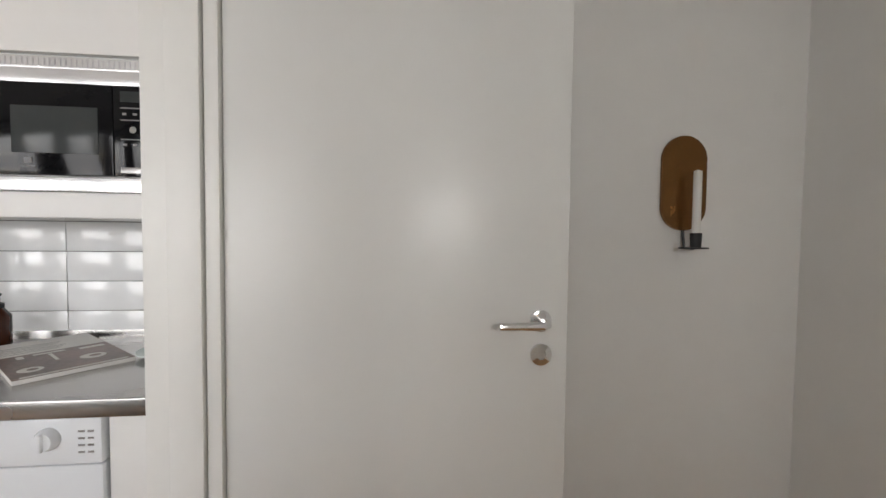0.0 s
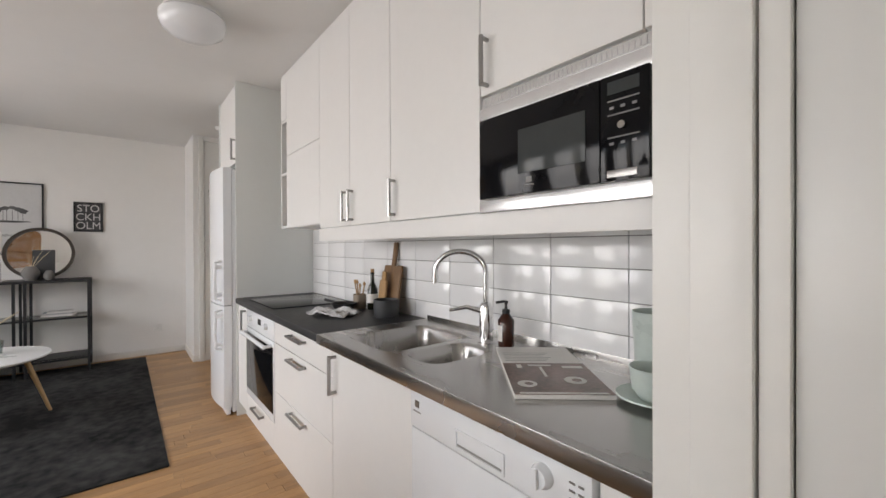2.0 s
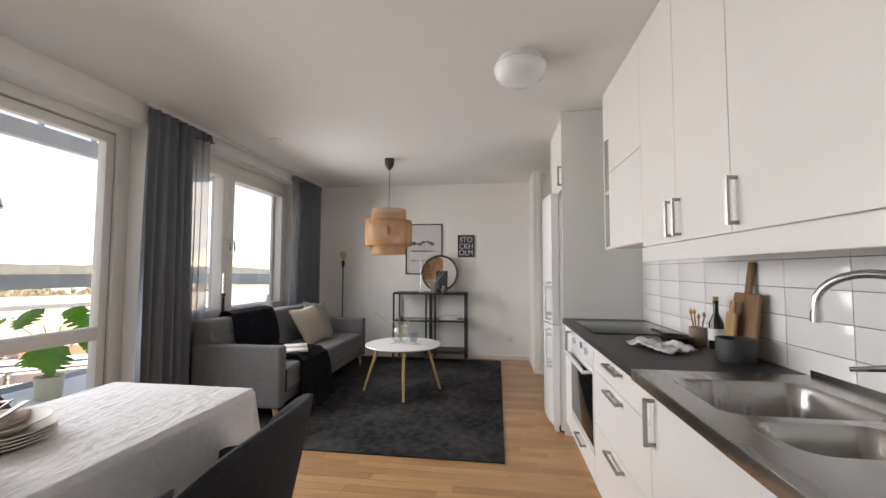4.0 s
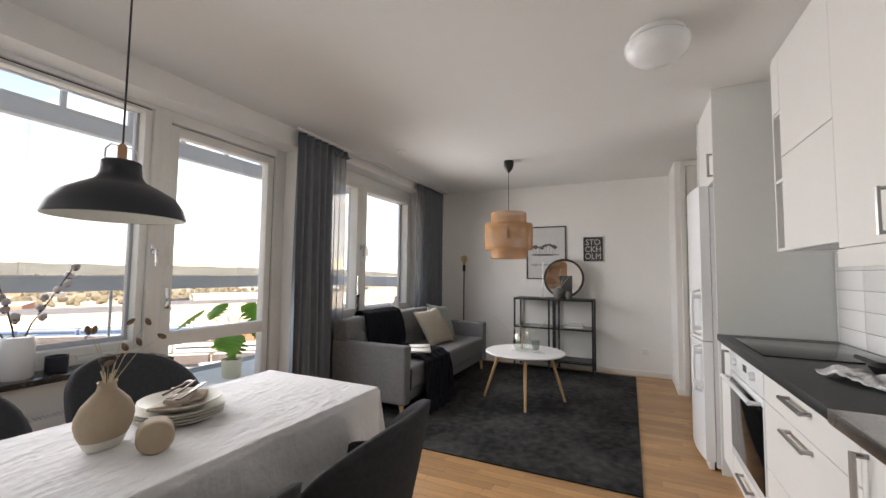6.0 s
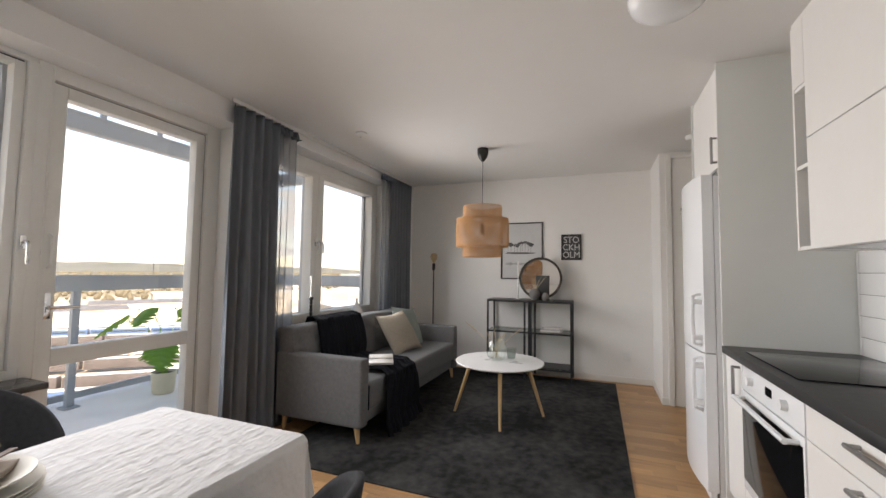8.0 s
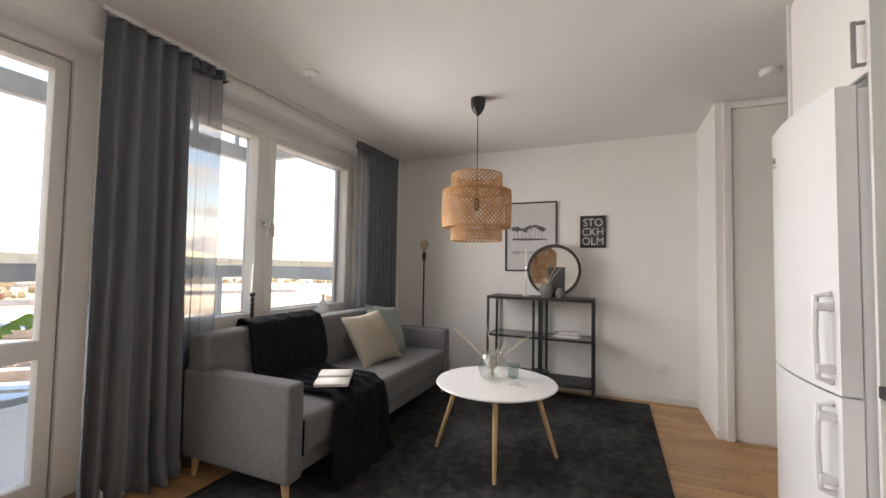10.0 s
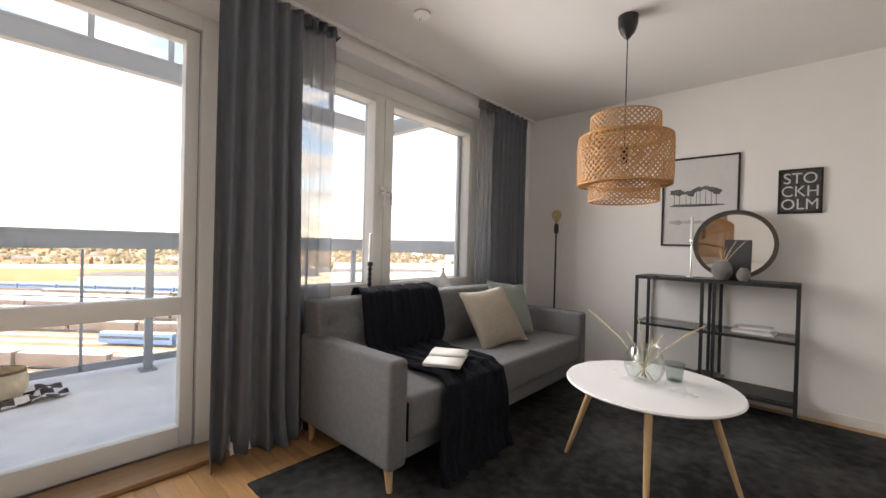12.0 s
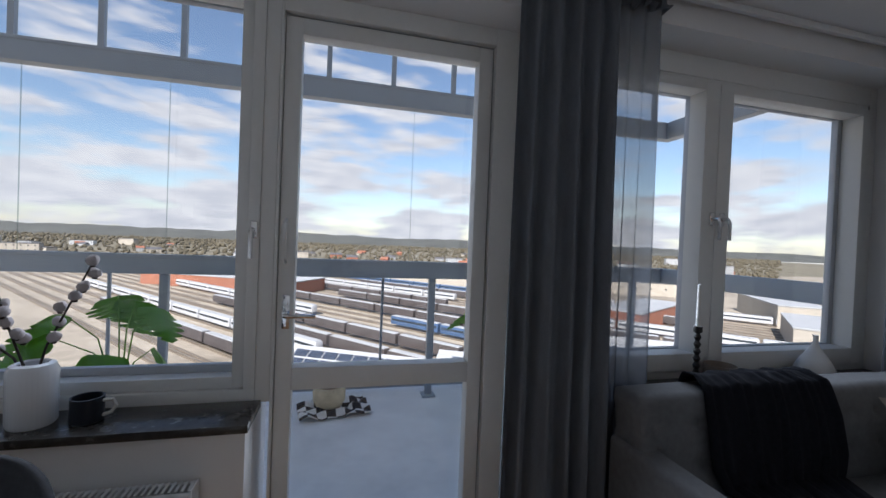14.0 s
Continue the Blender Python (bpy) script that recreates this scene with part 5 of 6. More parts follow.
# ceiling fittings
dm = thing("ceiling_lamp", "white opal dome ceiling lamp, switched off", "ceiling lamp", (-3.03, 0.685, H))
part("base_ring", lathe([(0, 0), (0.13, 0), (0.13, -0.03), (0, -0.03)], seg=40), M_PLASTIC, dm)
part("shade", lathe([(0.142, -0.03), (0.155, -0.045), (0.156, -0.07), (0.142, -0.105), (0.095, -0.138), (0, -0.152)], seg=48), M_APPL, dm, "opal glass dome")
rs = thing("ceiling_rose", "white ceiling lamp socket with a hook", "ceiling rose", (-4.21, -1.585, H))
part("disc", lathe([(0, 0), (0.05, 0), (0.052, -0.012), (0.03, -0.018), (0, -0.018)], seg=32), M_PLASTIC, rs)
part("hook", tube([(0, 0, -0.018), (0, 0, -0.035), (0.012, 0, -0.045), (0.02, 0, -0.036)], 0.003, 6), M_CHROME, rs)
sd = thing("smoke_detector", "white round smoke detector on the ceiling", "smoke detector", (-5.24, 1.20, H))
part("body", lathe([(0, 0), (0.055, 0), (0.055, -0.02), (0.045, -0.038), (0, -0.04)], seg=36), M_PLASTIC, sd)

# on the sill behind the sofa
SZ = SILL + 0.01
M_WOODDARK = mat("black stained wood", (0.016, 0.014, 0.013), 0.5, vary=0.2, scale=10)
prof = [(0, 0), (0.035, 0), (0.035, 0.012)]
for k in range(7):
    prof += [(0.009, 0.02 + 0.035 * k), (0.017, 0.0375 + 0.035 * k)]
prof += [(0.009, 0.265), (0.02, 0.275), (0.02, 0.30), (0, 0.30)]
bc = thing("candlestick", "turned black wooden candlestick with a white candle", "candlestick", (-4.33, -2.18, SZ))
part("stick", lathe(prof, seg=20), M_WOODDARK, bc)
part("candle", lathe([(0, 0.30), (0.0105, 0.30), (0.009, 0.50), (0.002, 0.508), (0, 0.51)], seg=14), M_CANDLE, bc, "white taper candle")
bkt = thing("small_pot", "small woven pot on the window sill", "pot", (-4.50, -2.2, SZ))
part("pot", lathe([(0, 0), (0.055, 0), (0.068, 0.02), (0.074, 0.10), (0.07, 0.10), (0.06, 0.012), (0, 0.012)], seg=32), M_CERAMIC, bkt)
solo("teardrop_vase", lathe([(0, 0), (0.06, 0), (0.085, 0.03), (0.088, 0.06), (0.065, 0.11), (0.025, 0.17), (0.012, 0.20), (0.012, 0.235), (0.016, 0.24), (0.009, 0.24), (0, 0.22)], seg=36), M_BLIND, "white drop-shaped vase on the sill", "vase", (-5.13, -2.19, SZ))
solo("sill_dish", lathe([(0, 0), (0.08, 0), (0.10, 0.02), (0.096, 0.021), (0.078, 0.006), (0, 0.006)], seg=32), M_GREYSTONE, "dark shallow dish on the sill", "dish", (-4.93, -2.17, SZ))

# ---- dining area ----
M_TANCLAY = mat("tan stoneware", (0.40, 0.31, 0.22), 0.7, vary=0.05, scale=8, bump=0.1, bump_scale=80)
M_CREAM = mat("cream stoneware", (0.72, 0.69, 0.62), 0.5, vary=0.04, scale=8)
M_NAVY = mat("dark navy enamel", (0.012, 0.016, 0.024), 0.38, vary=0.08, scale=10)
M_LEATHER = mat("tan leather strap", (0.42, 0.23, 0.12), 0.6, vary=0.1)
M_NAPKIN = mat("beige linen napkin", (0.40, 0.33, 0.27), 0.9, vary=0.12, scale=40, bump=0.5)
M_DARKFORK = mat("dark bronze cutlery", (0.12, 0.07, 0.045), 0.35, metal=0.8, vary=0.1)
M_COTTON = mat("cotton boll", (0.44, 0.40, 0.39), 1.0, vary=0.15, scale=40, bump=0.8, bump_scale=120)
M_TWIG = mat("dark twig bark", (0.035, 0.025, 0.02), 0.8, vary=0.3, scale=30)
M_SEED = mat("brown seed head", (0.16, 0.10, 0.06), 0.9, vary=0.3, scale=40, bump=0.5)
M_LEAF = mat("monstera leaf", (0.10, 0.25, 0.045), 0.4, vary=0.25, scale=10)
leaf_tree = M_LEAF.node_tree
glow = leaf_tree.nodes.new("ShaderNodeBsdfTranslucent")
glow.inputs["Color"].default_value = (0.36, 0.62, 0.10, 1)
leaf_mix = leaf_tree.nodes.new("ShaderNodeMixShader")
leaf_mix.inputs["Fac"].default_value = 0.55
leaf_tree.links.new(leaf_tree.nodes["Principled BSDF"].outputs["BSDF"], leaf_mix.inputs[1])
leaf_tree.links.new(glow.outputs["BSDF"], leaf_mix.inputs[2])
leaf_tree.links.new(leaf_mix.outputs["Shader"], leaf_tree.nodes["Material Output"].inputs["Surface"])
M_POT = mat("cream plant pot", (0.55, 0.52, 0.40), 0.6, vary=0.05)

TX0, TX1, TY0, TY1, TZ = -2.245, -0.90, -1.145, -0.49, 0.75
tb = thing("dining_table", "rectangular dining table under a white cloth", "table", (0, 0, 0))
part("tabletop", box(TX0 + 0.01, TX1 - 0.01, TY0 + 0.01, TY1 - 0.01, 0.715, 0.745, 0.004), M_WOODLEG, tb)
for x in (TX0 + 0.07, TX1 - 0.07):
    for y in (TY0 + 0.07, TY1 - 0.07):
        part("leg", box(x - 0.025, x + 0.025, y - 0.025, y + 0.025, 0, 0.715, 0.004), M_BLACKMETAL, tb)


def cloth_at(u, v):
    """The cloth: flat on the table, hanging over all round with soft folds."""
    drop = 0.30
    lx, ly = TX1 - TX0, TY1 - TY0
    s, t = -drop + u * (lx + 2 * drop), -drop + v * (ly + 2 * drop)
    ox, oy = max(0, -s, s - lx), max(0, -t, t - ly)
    cx, cy = min(max(s, 0), lx), min(max(t, 0), ly)
    over = max(ox, oy) if min(ox, oy) == 0 else (ox * ox + oy * oy) ** 0.5
    n = noise.noise(Vector((s * 5, t * 5, 1)))
    crease = 0.0024 * max(0, 1 - 5 * abs(noise.noise(Vector((s * 7, t * 4, 3))))) + 0.002 * max(0, 1 - 5 * abs(noise.noise(Vector((s * 4, t * 10, 8))))) + 0.0024 * noise.noise(Vector((s * 14, t * 42, 5))) + 0.002 * noise.noise(Vector((s * 46, t * 17, 6)))
    crease *= 0.35 + 0.65 * min(1, max(0, min(cx, lx - cx, cy, ly - cy) / 0.05))
    if over <= 0:
        return Vector((TX0 + cx, TY0 + cy, TZ + 0.0028 + crease))
    bend = min(over, 0.03) / 0.03
    wave = 0.012 + 0.016 * (over / drop) * (1 + math.sin(14 * (s + t) + 2 * n))
    dx = (-1 if s < 0 else 1) if ox > 0 else 0
    dy = (-1 if t < 0 else 1) if oy > 0 else 0
    nn = max(1e-6, (dx * dx + dy * dy) ** 0.5)
    k = 1.0 if min(ox, oy) == 0 else 1.0 + 1.1 * min(ox, oy) / drop
    return Vector((TX0 + cx + dx / nn * wave * bend * k, TY0 + cy + dy / nn * wave * bend * k, TZ + 0.003 + crease - max(0, min(over, drop * 1.05) - 0.008)))


tc = solo("tablecloth", sheet(cloth_at, 330, 210), M_LINEN, "white creased linen tablecloth on the dining table", "tablecloth", angle=180)
thick(tc, 0.0015, -1)


# chairs: a felt shell on four metal legs
def chair_shell(u, v):
    """u round from arm to arm, v from the seat's middle to the rim."""
    a = radians(-138 + 276 * u)
    back = max(0.0, math.cos(a))
    side = abs(math.sin(a))
    f = v
    rad = 0.225 + 0.015 * back
    if f < 0.55:
        r = rad * f / 0.55
        return Vector((r * math.sin(a), r * math.cos(a) * 1.0, 0.445 + 0.03 * (f / 0.55) ** 3))
    g = (f - 0.55) / 0.45
    rise = 0.36 * back ** 0.55 + 0.02 if math.cos(a) > 0 else 0.02
    rise = max(rise, 0.03 + 0.10 * side ** 2)
    out = 0.02 * math.sin(math.pi * g / 2) + 0.05 * g * back
    return Vector(((rad + out) * math.sin(a), (rad + out) * math.cos(a), 0.475 + rise * g ** 0.9))


def chair(at, rz, label):
    c = thing("dining_chair", label, "chair", at, rz, "chairs round the dining table")
    thick(part("shell", sheet(chair_shell, 48, 26), M_CHAIR, c, "charcoal felt bucket shell", angle=180), 0.018, -1)
    part("seat_pad", lathe([(0, 0.452), (0.17, 0.455), (0.195, 0.468), (0.19, 0.482), (0.12, 0.49), (0, 0.49)], seg=36), M_CHAIR, c)
    for sx in (1, -1):
        for sy in (1, -1):
            part("leg", tube([(0.21 * sx, 0.21 * sy, 0.0), (0.11 * sx, 0.11 * sy, 0.445)], 0.009, 8, r_end=0.012), M_BLACKMETAL, c, "black metal leg")
    return c


c1 = chair((-1.80, -0.36, 0), 6, "charcoal felt dining chair with black legs")
copy_thing(c1, pose(-1.235, -0.37, 0, 0, 0, -4))
copy_thing(c1, pose(-1.83, -1.40, 0, 0, 0, 180))
copy_thing(c1, pose(-1.20, -1.40, 0, 0, 0, 184))

# dark pendant over the table
bp = thing("dining_pendant", "dark navy enamel pendant lamp over the dining table", "pendant lamp", (-1.383, -0.828, 0))
part("shade", lathe([(0.167, 1.412), (0.170, 1.416), (0.162, 1.445), (0.14, 1.478), (0.095, 1.505), (0.062, 1.522), (0.052, 1.54), (0.049, 1.578), (0.044, 1.582), (0, 1.583)], seg=64), M_NAVY, bp, "dark enamel shade")
part("inner_shade", lathe([(0.166, 1.413), (0.158, 1.443), (0.137, 1.474), (0.092, 1.501), (0.058, 1.518), (0.046, 1.54), (0, 1.56)], seg=64), M_CREAM, bp, "white enamelled inside")
part("neck", lathe([(0, 1.58), (0.012, 1.58), (0.012, 1.625), (0.006, 1.635), (0, 1.635)], seg=20), M_LEATHER, bp, "copper-coloured neck")
bm = tube([(-0.042, 0, 1.578), (-0.042, 0, 1.61), (-0.03, 0, 1.626), (0.03, 0, 1.626), (0.042, 0, 1.61), (0.042, 0, 1.578)], 0.0025, 6)
part("bail", bm, M_CHROME, bp, "wire bail")
part("cable", tube([(0, 0, 1.63), (0, 0, 2.50)], 0.003, 8), M_BLACK, bp, "dark cable")
part("canopy", lathe([(0, 2.48), (0.03, 2.485), (0.05, 2.524), (0, 2.524)], seg=28), M_NAVY, bp)

# on the table
CT = TZ + 0.005
v = thing("bottle_vase", "tan and cream stoneware bottle vase with dried flowers", "vase", (-1.364, -0.847, CT), 20)
part("body", lathe([(0.077, 0.036), (0.090, 0.06), (0.098, 0.09), (0.097, 0.115), (0.08, 0.15), (0.052, 0.178), (0.034, 0.196), (0.03, 0.215), (0.035, 0.224), (0.029, 0.224), (0.026, 0.20), (0, 0.18)], seg=48, squash=0.7), M_TANCLAY, v, "tan upper body")
part("foot", lathe([(0, 0), (0.056, 0), (0.063, 0.006), (0.0765, 0.0352), (0.074, 0.0359), (0, 0.0359)], seg=48, squash=0.7), M_CREAM, v, "cream dipped base")
part("stem", tube([(0, 0, 0.16), (0.004, 0.0, 0.24), (0.008, 0.004, 0.285)], 0.002, 6), M_TWIG, v)
part("seed_head", lathe([(0, 0.278), (0.018, 0.284), (0.026, 0.298), (0.022, 0.314), (0, 0.32)], (0.008, 0.004, 0), 14), M_TWIG, v, "dark poppy seed head")
for k in range(6):
    a = 1.1 * k
    tip = Vector((0.02 * math.cos(a), 0.02 * math.sin(a), 0.245 + 0.008 * (k % 3)))
    part("stalk", tube([(0, 0, 0.19), tip], 0.0022, 6), M_STRAW, v, "cut straw stalk")
rng = random.Random(3)
for k in range(8):
    tip = Vector((rng.uniform(-0.20, 0.06), rng.uniform(-0.10, 0.06), rng.uniform(0.28, 0.43)))
    part("stem", tube([(0, 0, 0.19), tip * 0.5 + Vector((0, 0, 0.13)), tip], 0.0009, 5), M_STRAW, v, "hair-thin dry stem")
    bm = lathe([(0, -0.016), (0.008, -0.008), (0.010, 0.004), (0.006, 0.016), (0, 0.022)], (0, 0, 0), 12)
    bmesh.ops.transform(bm, matrix=Matrix.Translation(tip) @ pose(0, 0, 0, rng.uniform(-70, 70), rng.uniform(-70, 70), 0), verts=bm.verts)
    part("bunny_tail", bm, M_SEED, v, "soft brown grass head")
v.scale = (0.82, 0.82, 0.82)
v.location.x, v.location.y = -1.385, -0.835
for k in range(4):
    solo("plate", lathe([(0, 0), (0.085, 0), (0.10, 0.003), (0.137, 0.017), (0.139, 0.020), (0.136, 0.0205), (0.10, 0.0075), (0.085, 0.005), (0, 0.005)], seg=64), M_CREAM, "cream stoneware plate in a stack", "plate", (-1.625 + 0.003 * (k % 2), -0.878 + 0.002 * k, CT + 0.0098 * k), 0, "stack of plates")
solo("soup_plate", lathe([(0, 0), (0.07, 0), (0.10, 0.018), (0.124, 0.030), (0.124, 0.033), (0.098, 0.022), (0.07, 0.005), (0, 0.005)], seg=64), M_CREAM, "cream soup plate on a stack of plates", "plate", (-1.625, -0.876, CT + 0.0352))
np_ = thing("folded_napkin", "folded beige napkins with bronze cutlery on the plates", "napkin", (-1.625, -0.876, CT + 0.056), 35)
for k, (w_, d_, z_, turn_) in enumerate(((0.20, 0.095, 0.0, 0.0), (0.17, 0.07, 0.013, 0.35))):
    bm = sheet(lambda u, v: Vector((w_ * (u - 0.5), d_ * (v - 0.5) + 0.01 * math.sin(5 * u), z_ + 0.010 + 0.006 * math.sin(6 * u + 2 * k) * math.cos(4 * v))), 20, 12)
    bmesh.ops.rotate(bm, cent=(0, 0, 0), matrix=Matrix.Rotation(turn_, 3, "Z"), verts=bm.verts)
    thick(part("napkin", bm, M_NAPKIN, np_, angle=180), 0.010, -1)
part("fork", bx(tube([(-0.11, 0.0, 0.040), (0.05, 0.008, 0.038)], 0.004, 6), 0.05, 0.10, -0.004, 0.018, 0.036, 0.039, 0.001), M_DARKFORK, np_, "dark bronze fork")
part("knife", box(-0.10, 0.11, 0.028, 0.043, 0.033, 0.037, 0.001), M_DARKFORK, np_, "dark bronze knife")
part("spoon", lathe([(0, 0), (0.014, 0.002), (0.018, 0.005), (0, 0.008)], (-0.10, -0.02, 0.036), 16, tube([(-0.09, -0.02, 0.040), (0.06, -0.03, 0.038)], 0.0035, 6), 0.7), M_DARKFORK, np_, "dark bronze spoon")
cp = thing("tumbler", "tan stoneware tumbler lying on its side", "cup", (-1.43, -0.672, CT + 0.045), 0)
bm = lathe([(0, 0), (0.041, 0), (0.045, 0.004), (0.045, 0.055), (0.041, 0.055), (0.039, 0.008), (0, 0.008)], seg=40)
bmesh.ops.transform(bm, matrix=pose(0.0, 0.0, 0, 90, 0, -29) @ pose(0, 0, -0.028), verts=bm.verts)
part("body", bm, M_TANCLAY, cp)

# on the sill by the table
SZ = SILL + 0.01
rv = thing("ribbed_vase", "white ribbed vase with cotton branches", "vase", (-1.645, -2.20, SZ))
bm = bmesh.new()
prof = [(0.0, 0), (0.058, 0), (0.064, 0.01), (0.066, 0.18), (0.057, 0.202), (0.044, 0.208), (0.04, 0.202), (0.056, 0.17), (0.0, 0.01)]
lathe(prof, seg=96, bm=bm)
for vv in bm.verts:
    a = math.atan2(vv.co.y, vv.co.x)
    if 0.005 < vv.co.z < 0.18 and (vv.co.x ** 2 + vv.co.y ** 2) > 0.0585 ** 2:
        s = 1 + 0.018 * math.cos(32 * a)
        vv.co.x, vv.co.y = vv.co.x * s, vv.co.y * s
part("body", bm, M_APPL, rv, "white ribbed porcelain")
rng = random.Random(8)
for tips in ([(0, 0, 0.12), (-0.04, 0.01, 0.26), (-0.12, 0.03, 0.42), (-0.19, 0.04, 0.57)], [(0, 0, 0.12), (0.03, 0.02, 0.25), (0.06, 0.03, 0.36), (0.10, 0.02, 0.50)], [(0, 0, 0.12), (0.06, -0.01, 0.22), (0.16, 0.02, 0.33), (0.22, 0.03, 0.43)]):
    part("branch", tube(tips, 0.0045, 8, r_end=0.0025), M_TWIG, rv, "dark bare branch")
    for k in range(7):
        f = 0.42 + 0.09 * k
        s = f * 3
        i = min(int(s), 2)
        p = Vector(tips[i]).lerp(Vector(tips[i + 1]), s - i) + Vector((rng.uniform(-0.024, 0.024), rng.uniform(-0.018, 0.018), rng.uniform(-0.006, 0.012)))
        bm = bmesh.new()
        bmesh.ops.create_icosphere(bm, subdivisions=2, radius=0.019)
        for vv in bm.verts:
            vv.co *= 1 + 0.28 * noise.noise(vv.co * 60 + Vector((k, f * 9, 0)))
            vv.co += p
        b_ = part("cotton_boll", bm, M_COTTON, rv, "fluffy off-white cotton boll")
        part("husk", tube([p + Vector((0, 0, -0.022)), p + Vector((0, 0, -0.006))], 0.006, 6, r_end=0.012), M_TWIG, b_)
mg2 = thing("dark_mug", "dark mug with a pale handle on the sill", "mug", (-1.80, -2.20, SZ))
part("body", lathe([(0, 0), (0.042, 0), (0.047, 0.006), (0.047, 0.085), (0.043, 0.085), (0.042, 0.01), (0, 0.01)], seg=36), M_NAVY, mg2)
part("handle", tube([(-0.045, 0.0, 0.07), (-0.075, 0.0, 0.072), (-0.085, 0.0, 0.05), (-0.07, 0.0, 0.028), (-0.046, 0.0, 0.02)], 0.006, 8), M_CREAM, mg2, "pale handle")

# radiator
rd = thing("radiator", "white panel radiator under the window", "radiator", (0, 0, 0))
RX0, RX1 = -2.18, -1.05
part("back_panel", box(RX0 + 0.01, RX1 - 0.01, -2.10, -2.085, 0.13, 0.535, 0.002, 1), M_APPL, rd)
def ribbed(u, v):
    """A pressed steel front with upright ribs."""
    k = 0.5 + 0.5 * math.cos(2 * math.pi * 33 * u)
    rib = 0.007 * min(1, max(0, 1.6 * k - 0.3)) if 0.08 < v < 0.92 else 0.0
    return Vector((RX0 + (RX1 - RX0) * u, -2.033 + rib, 0.13 + 0.405 * v))


bm = sheet(ribbed, 264, 26)
thick(part("front_panel", bm, M_APPL, rd, "white ribbed steel panel", angle=60), 0.0015, -1)
bm = bmesh.new()
for k in range(60):
    x = RX0 + 0.012 + (RX1 - RX0 - 0.024) * k / 59
    bx(bm, x - 0.004, x + 0.004, -2.094, -2.035, 0.535, 0.54)
part("top_grille", bm, M_APPL, rd, "slotted top grille")
for x in (RX0, RX1 - 0.01):
    part("side_cover", box(x, x + 0.009, -2.10, -2.032, 0.135, 0.541, 0.002, 1), M_APPL, rd)
part("pipe", tube([(RX0 + 0.05, -2.06, 0.0), (RX0 + 0.05, -2.06, 0.13)], 0.008, 10), M_APPL, rd)

# ---- hall ----
M_SCONCE = mat("brass-brown mirror plate", (0.22, 0.10, 0.03), 0.25, metal=0.7, vary=0.15, scale=5)
sc = thing("candle_sconce", "oval brown wall sconce with a white candle", "sconce", (0.755, 1.458, 1.465))
bm = bmesh.new()
ring = [(0.07 * math.cos(a), 0.068 * (1 if math.sin(a) > 0 else -1) + 0.07 * math.sin(a)) for a in [math.pi * k / 24 for k in range(48)]]
f0, f1 = [bm.verts.new((x, -0.012, z)) for x, z in ring], [bm.verts.new((x, 0.0, z)) for x, z in ring]
bm.faces.new(f0)
for i in range(48):
    bm.faces.new((f0[i], f0[(i + 1) % 48], f1[(i + 1) % 48], f1[i]))
bmesh.ops.recalc_face_normals(bm, faces=bm.faces)
sc.scale = (1.25, 1.0, 1.25)
part("back_plate", bm, M_SCONCE, sc, "polished brown oval plate")
part("candle", lathe([(0, -0.145), (0.012, -0.145), (0.012, 0.03), (0, 0.035)], (0.014, -0.055, 0), 16), M_CANDLE, sc, "white candle")
bm = lathe([(0, -0.19), (0.04, -0.19), (0.04, -0.186), (0, -0.186)], (0.008, -0.055, 0), 24)
tube([(0.0, -0.005, -0.12), (0.0, -0.02, -0.19), (0.008, -0.055, -0.19)], 0.004, 6, bm)
lathe([(0.015, -0.186), (0.017, -0.145), (0.014, -0.145), (0.012, -0.186)], (0.014, -0.055, 0), 16, bm)
part("arm", bm, M_BLACKMETAL, sc, "black candle arm")
M_LAMPON = bpy.data.materials.new("lit opal glass")
M_LAMPON.use_nodes = True
M_LAMPON.node_tree.nodes["Principled BSDF"].inputs["Base Color"].default_value = (0.8, 0.8, 0.78, 1)
M_LAMPON.node_tree.nodes["Principled BSDF"].inputs["Emission Color"].default_value = (0.80, 0.91, 1.0, 1)
M_LAMPON.node_tree.nodes["Principled BSDF"].inputs["Emission Strength"].default_value = HALL_LAMP
# Out of view: this lamp is assumed from the highlight on the hall door.
wl2 = thing("hall_lamp", "unseen round opal wall lamp assumed in the hall, lit", "wall lamp", (0.20, -1.0, 1.56))
bm = lathe([(0, 0), (0.12, 0), (0.12, 0.02), (0, 0.02)], seg=32)
bmesh.ops.transform(bm, matrix=pose(0, 0, 0, -90, 0, 0), verts=bm.verts)
part("base", bm, M_PLASTIC, wl2)
bm = lathe([(0.14, 0.02), (0.17, 0.04), (0.155, 0.08), (0.09, 0.11), (0, 0.118)], seg=40)
bmesh.ops.transform(bm, matrix=pose(0, 0, 0, -90, 0, 0), verts=bm.verts)
part("opal_shade", bm, M_LAMPON, wl2, "glowing opal shade")

# ---- on the balcony ----
bsk = thing("balcony_basket", "round straw basket on the balcony floor", "basket", (-2.56, -3.93, 0.012))
part("basket", lathe([(0, 0), (0.09, 0), (0.125, 0.06), (0.13, 0.13), (0.115, 0.20), (0.107, 0.20), (0.12, 0.13), (0.115, 0.06), (0, 0.012)], seg=36), M_STRAW, bsk)
part("dark_rim", lathe([(0.118, 0.17), (0.119, 0.198), (0.113, 0.205), (0.108, 0.20)], seg=36), M_SEED, bsk, "dark woven rim")
M_PATTERN = bpy.data.materials.new("black and white patterned blanket")
M_PATTERN.use_nodes = True
nt = M_PATTERN.node_tree
ck = nt.nodes.new("ShaderNodeTexChecker")
ck.inputs["Scale"].default_value = 14
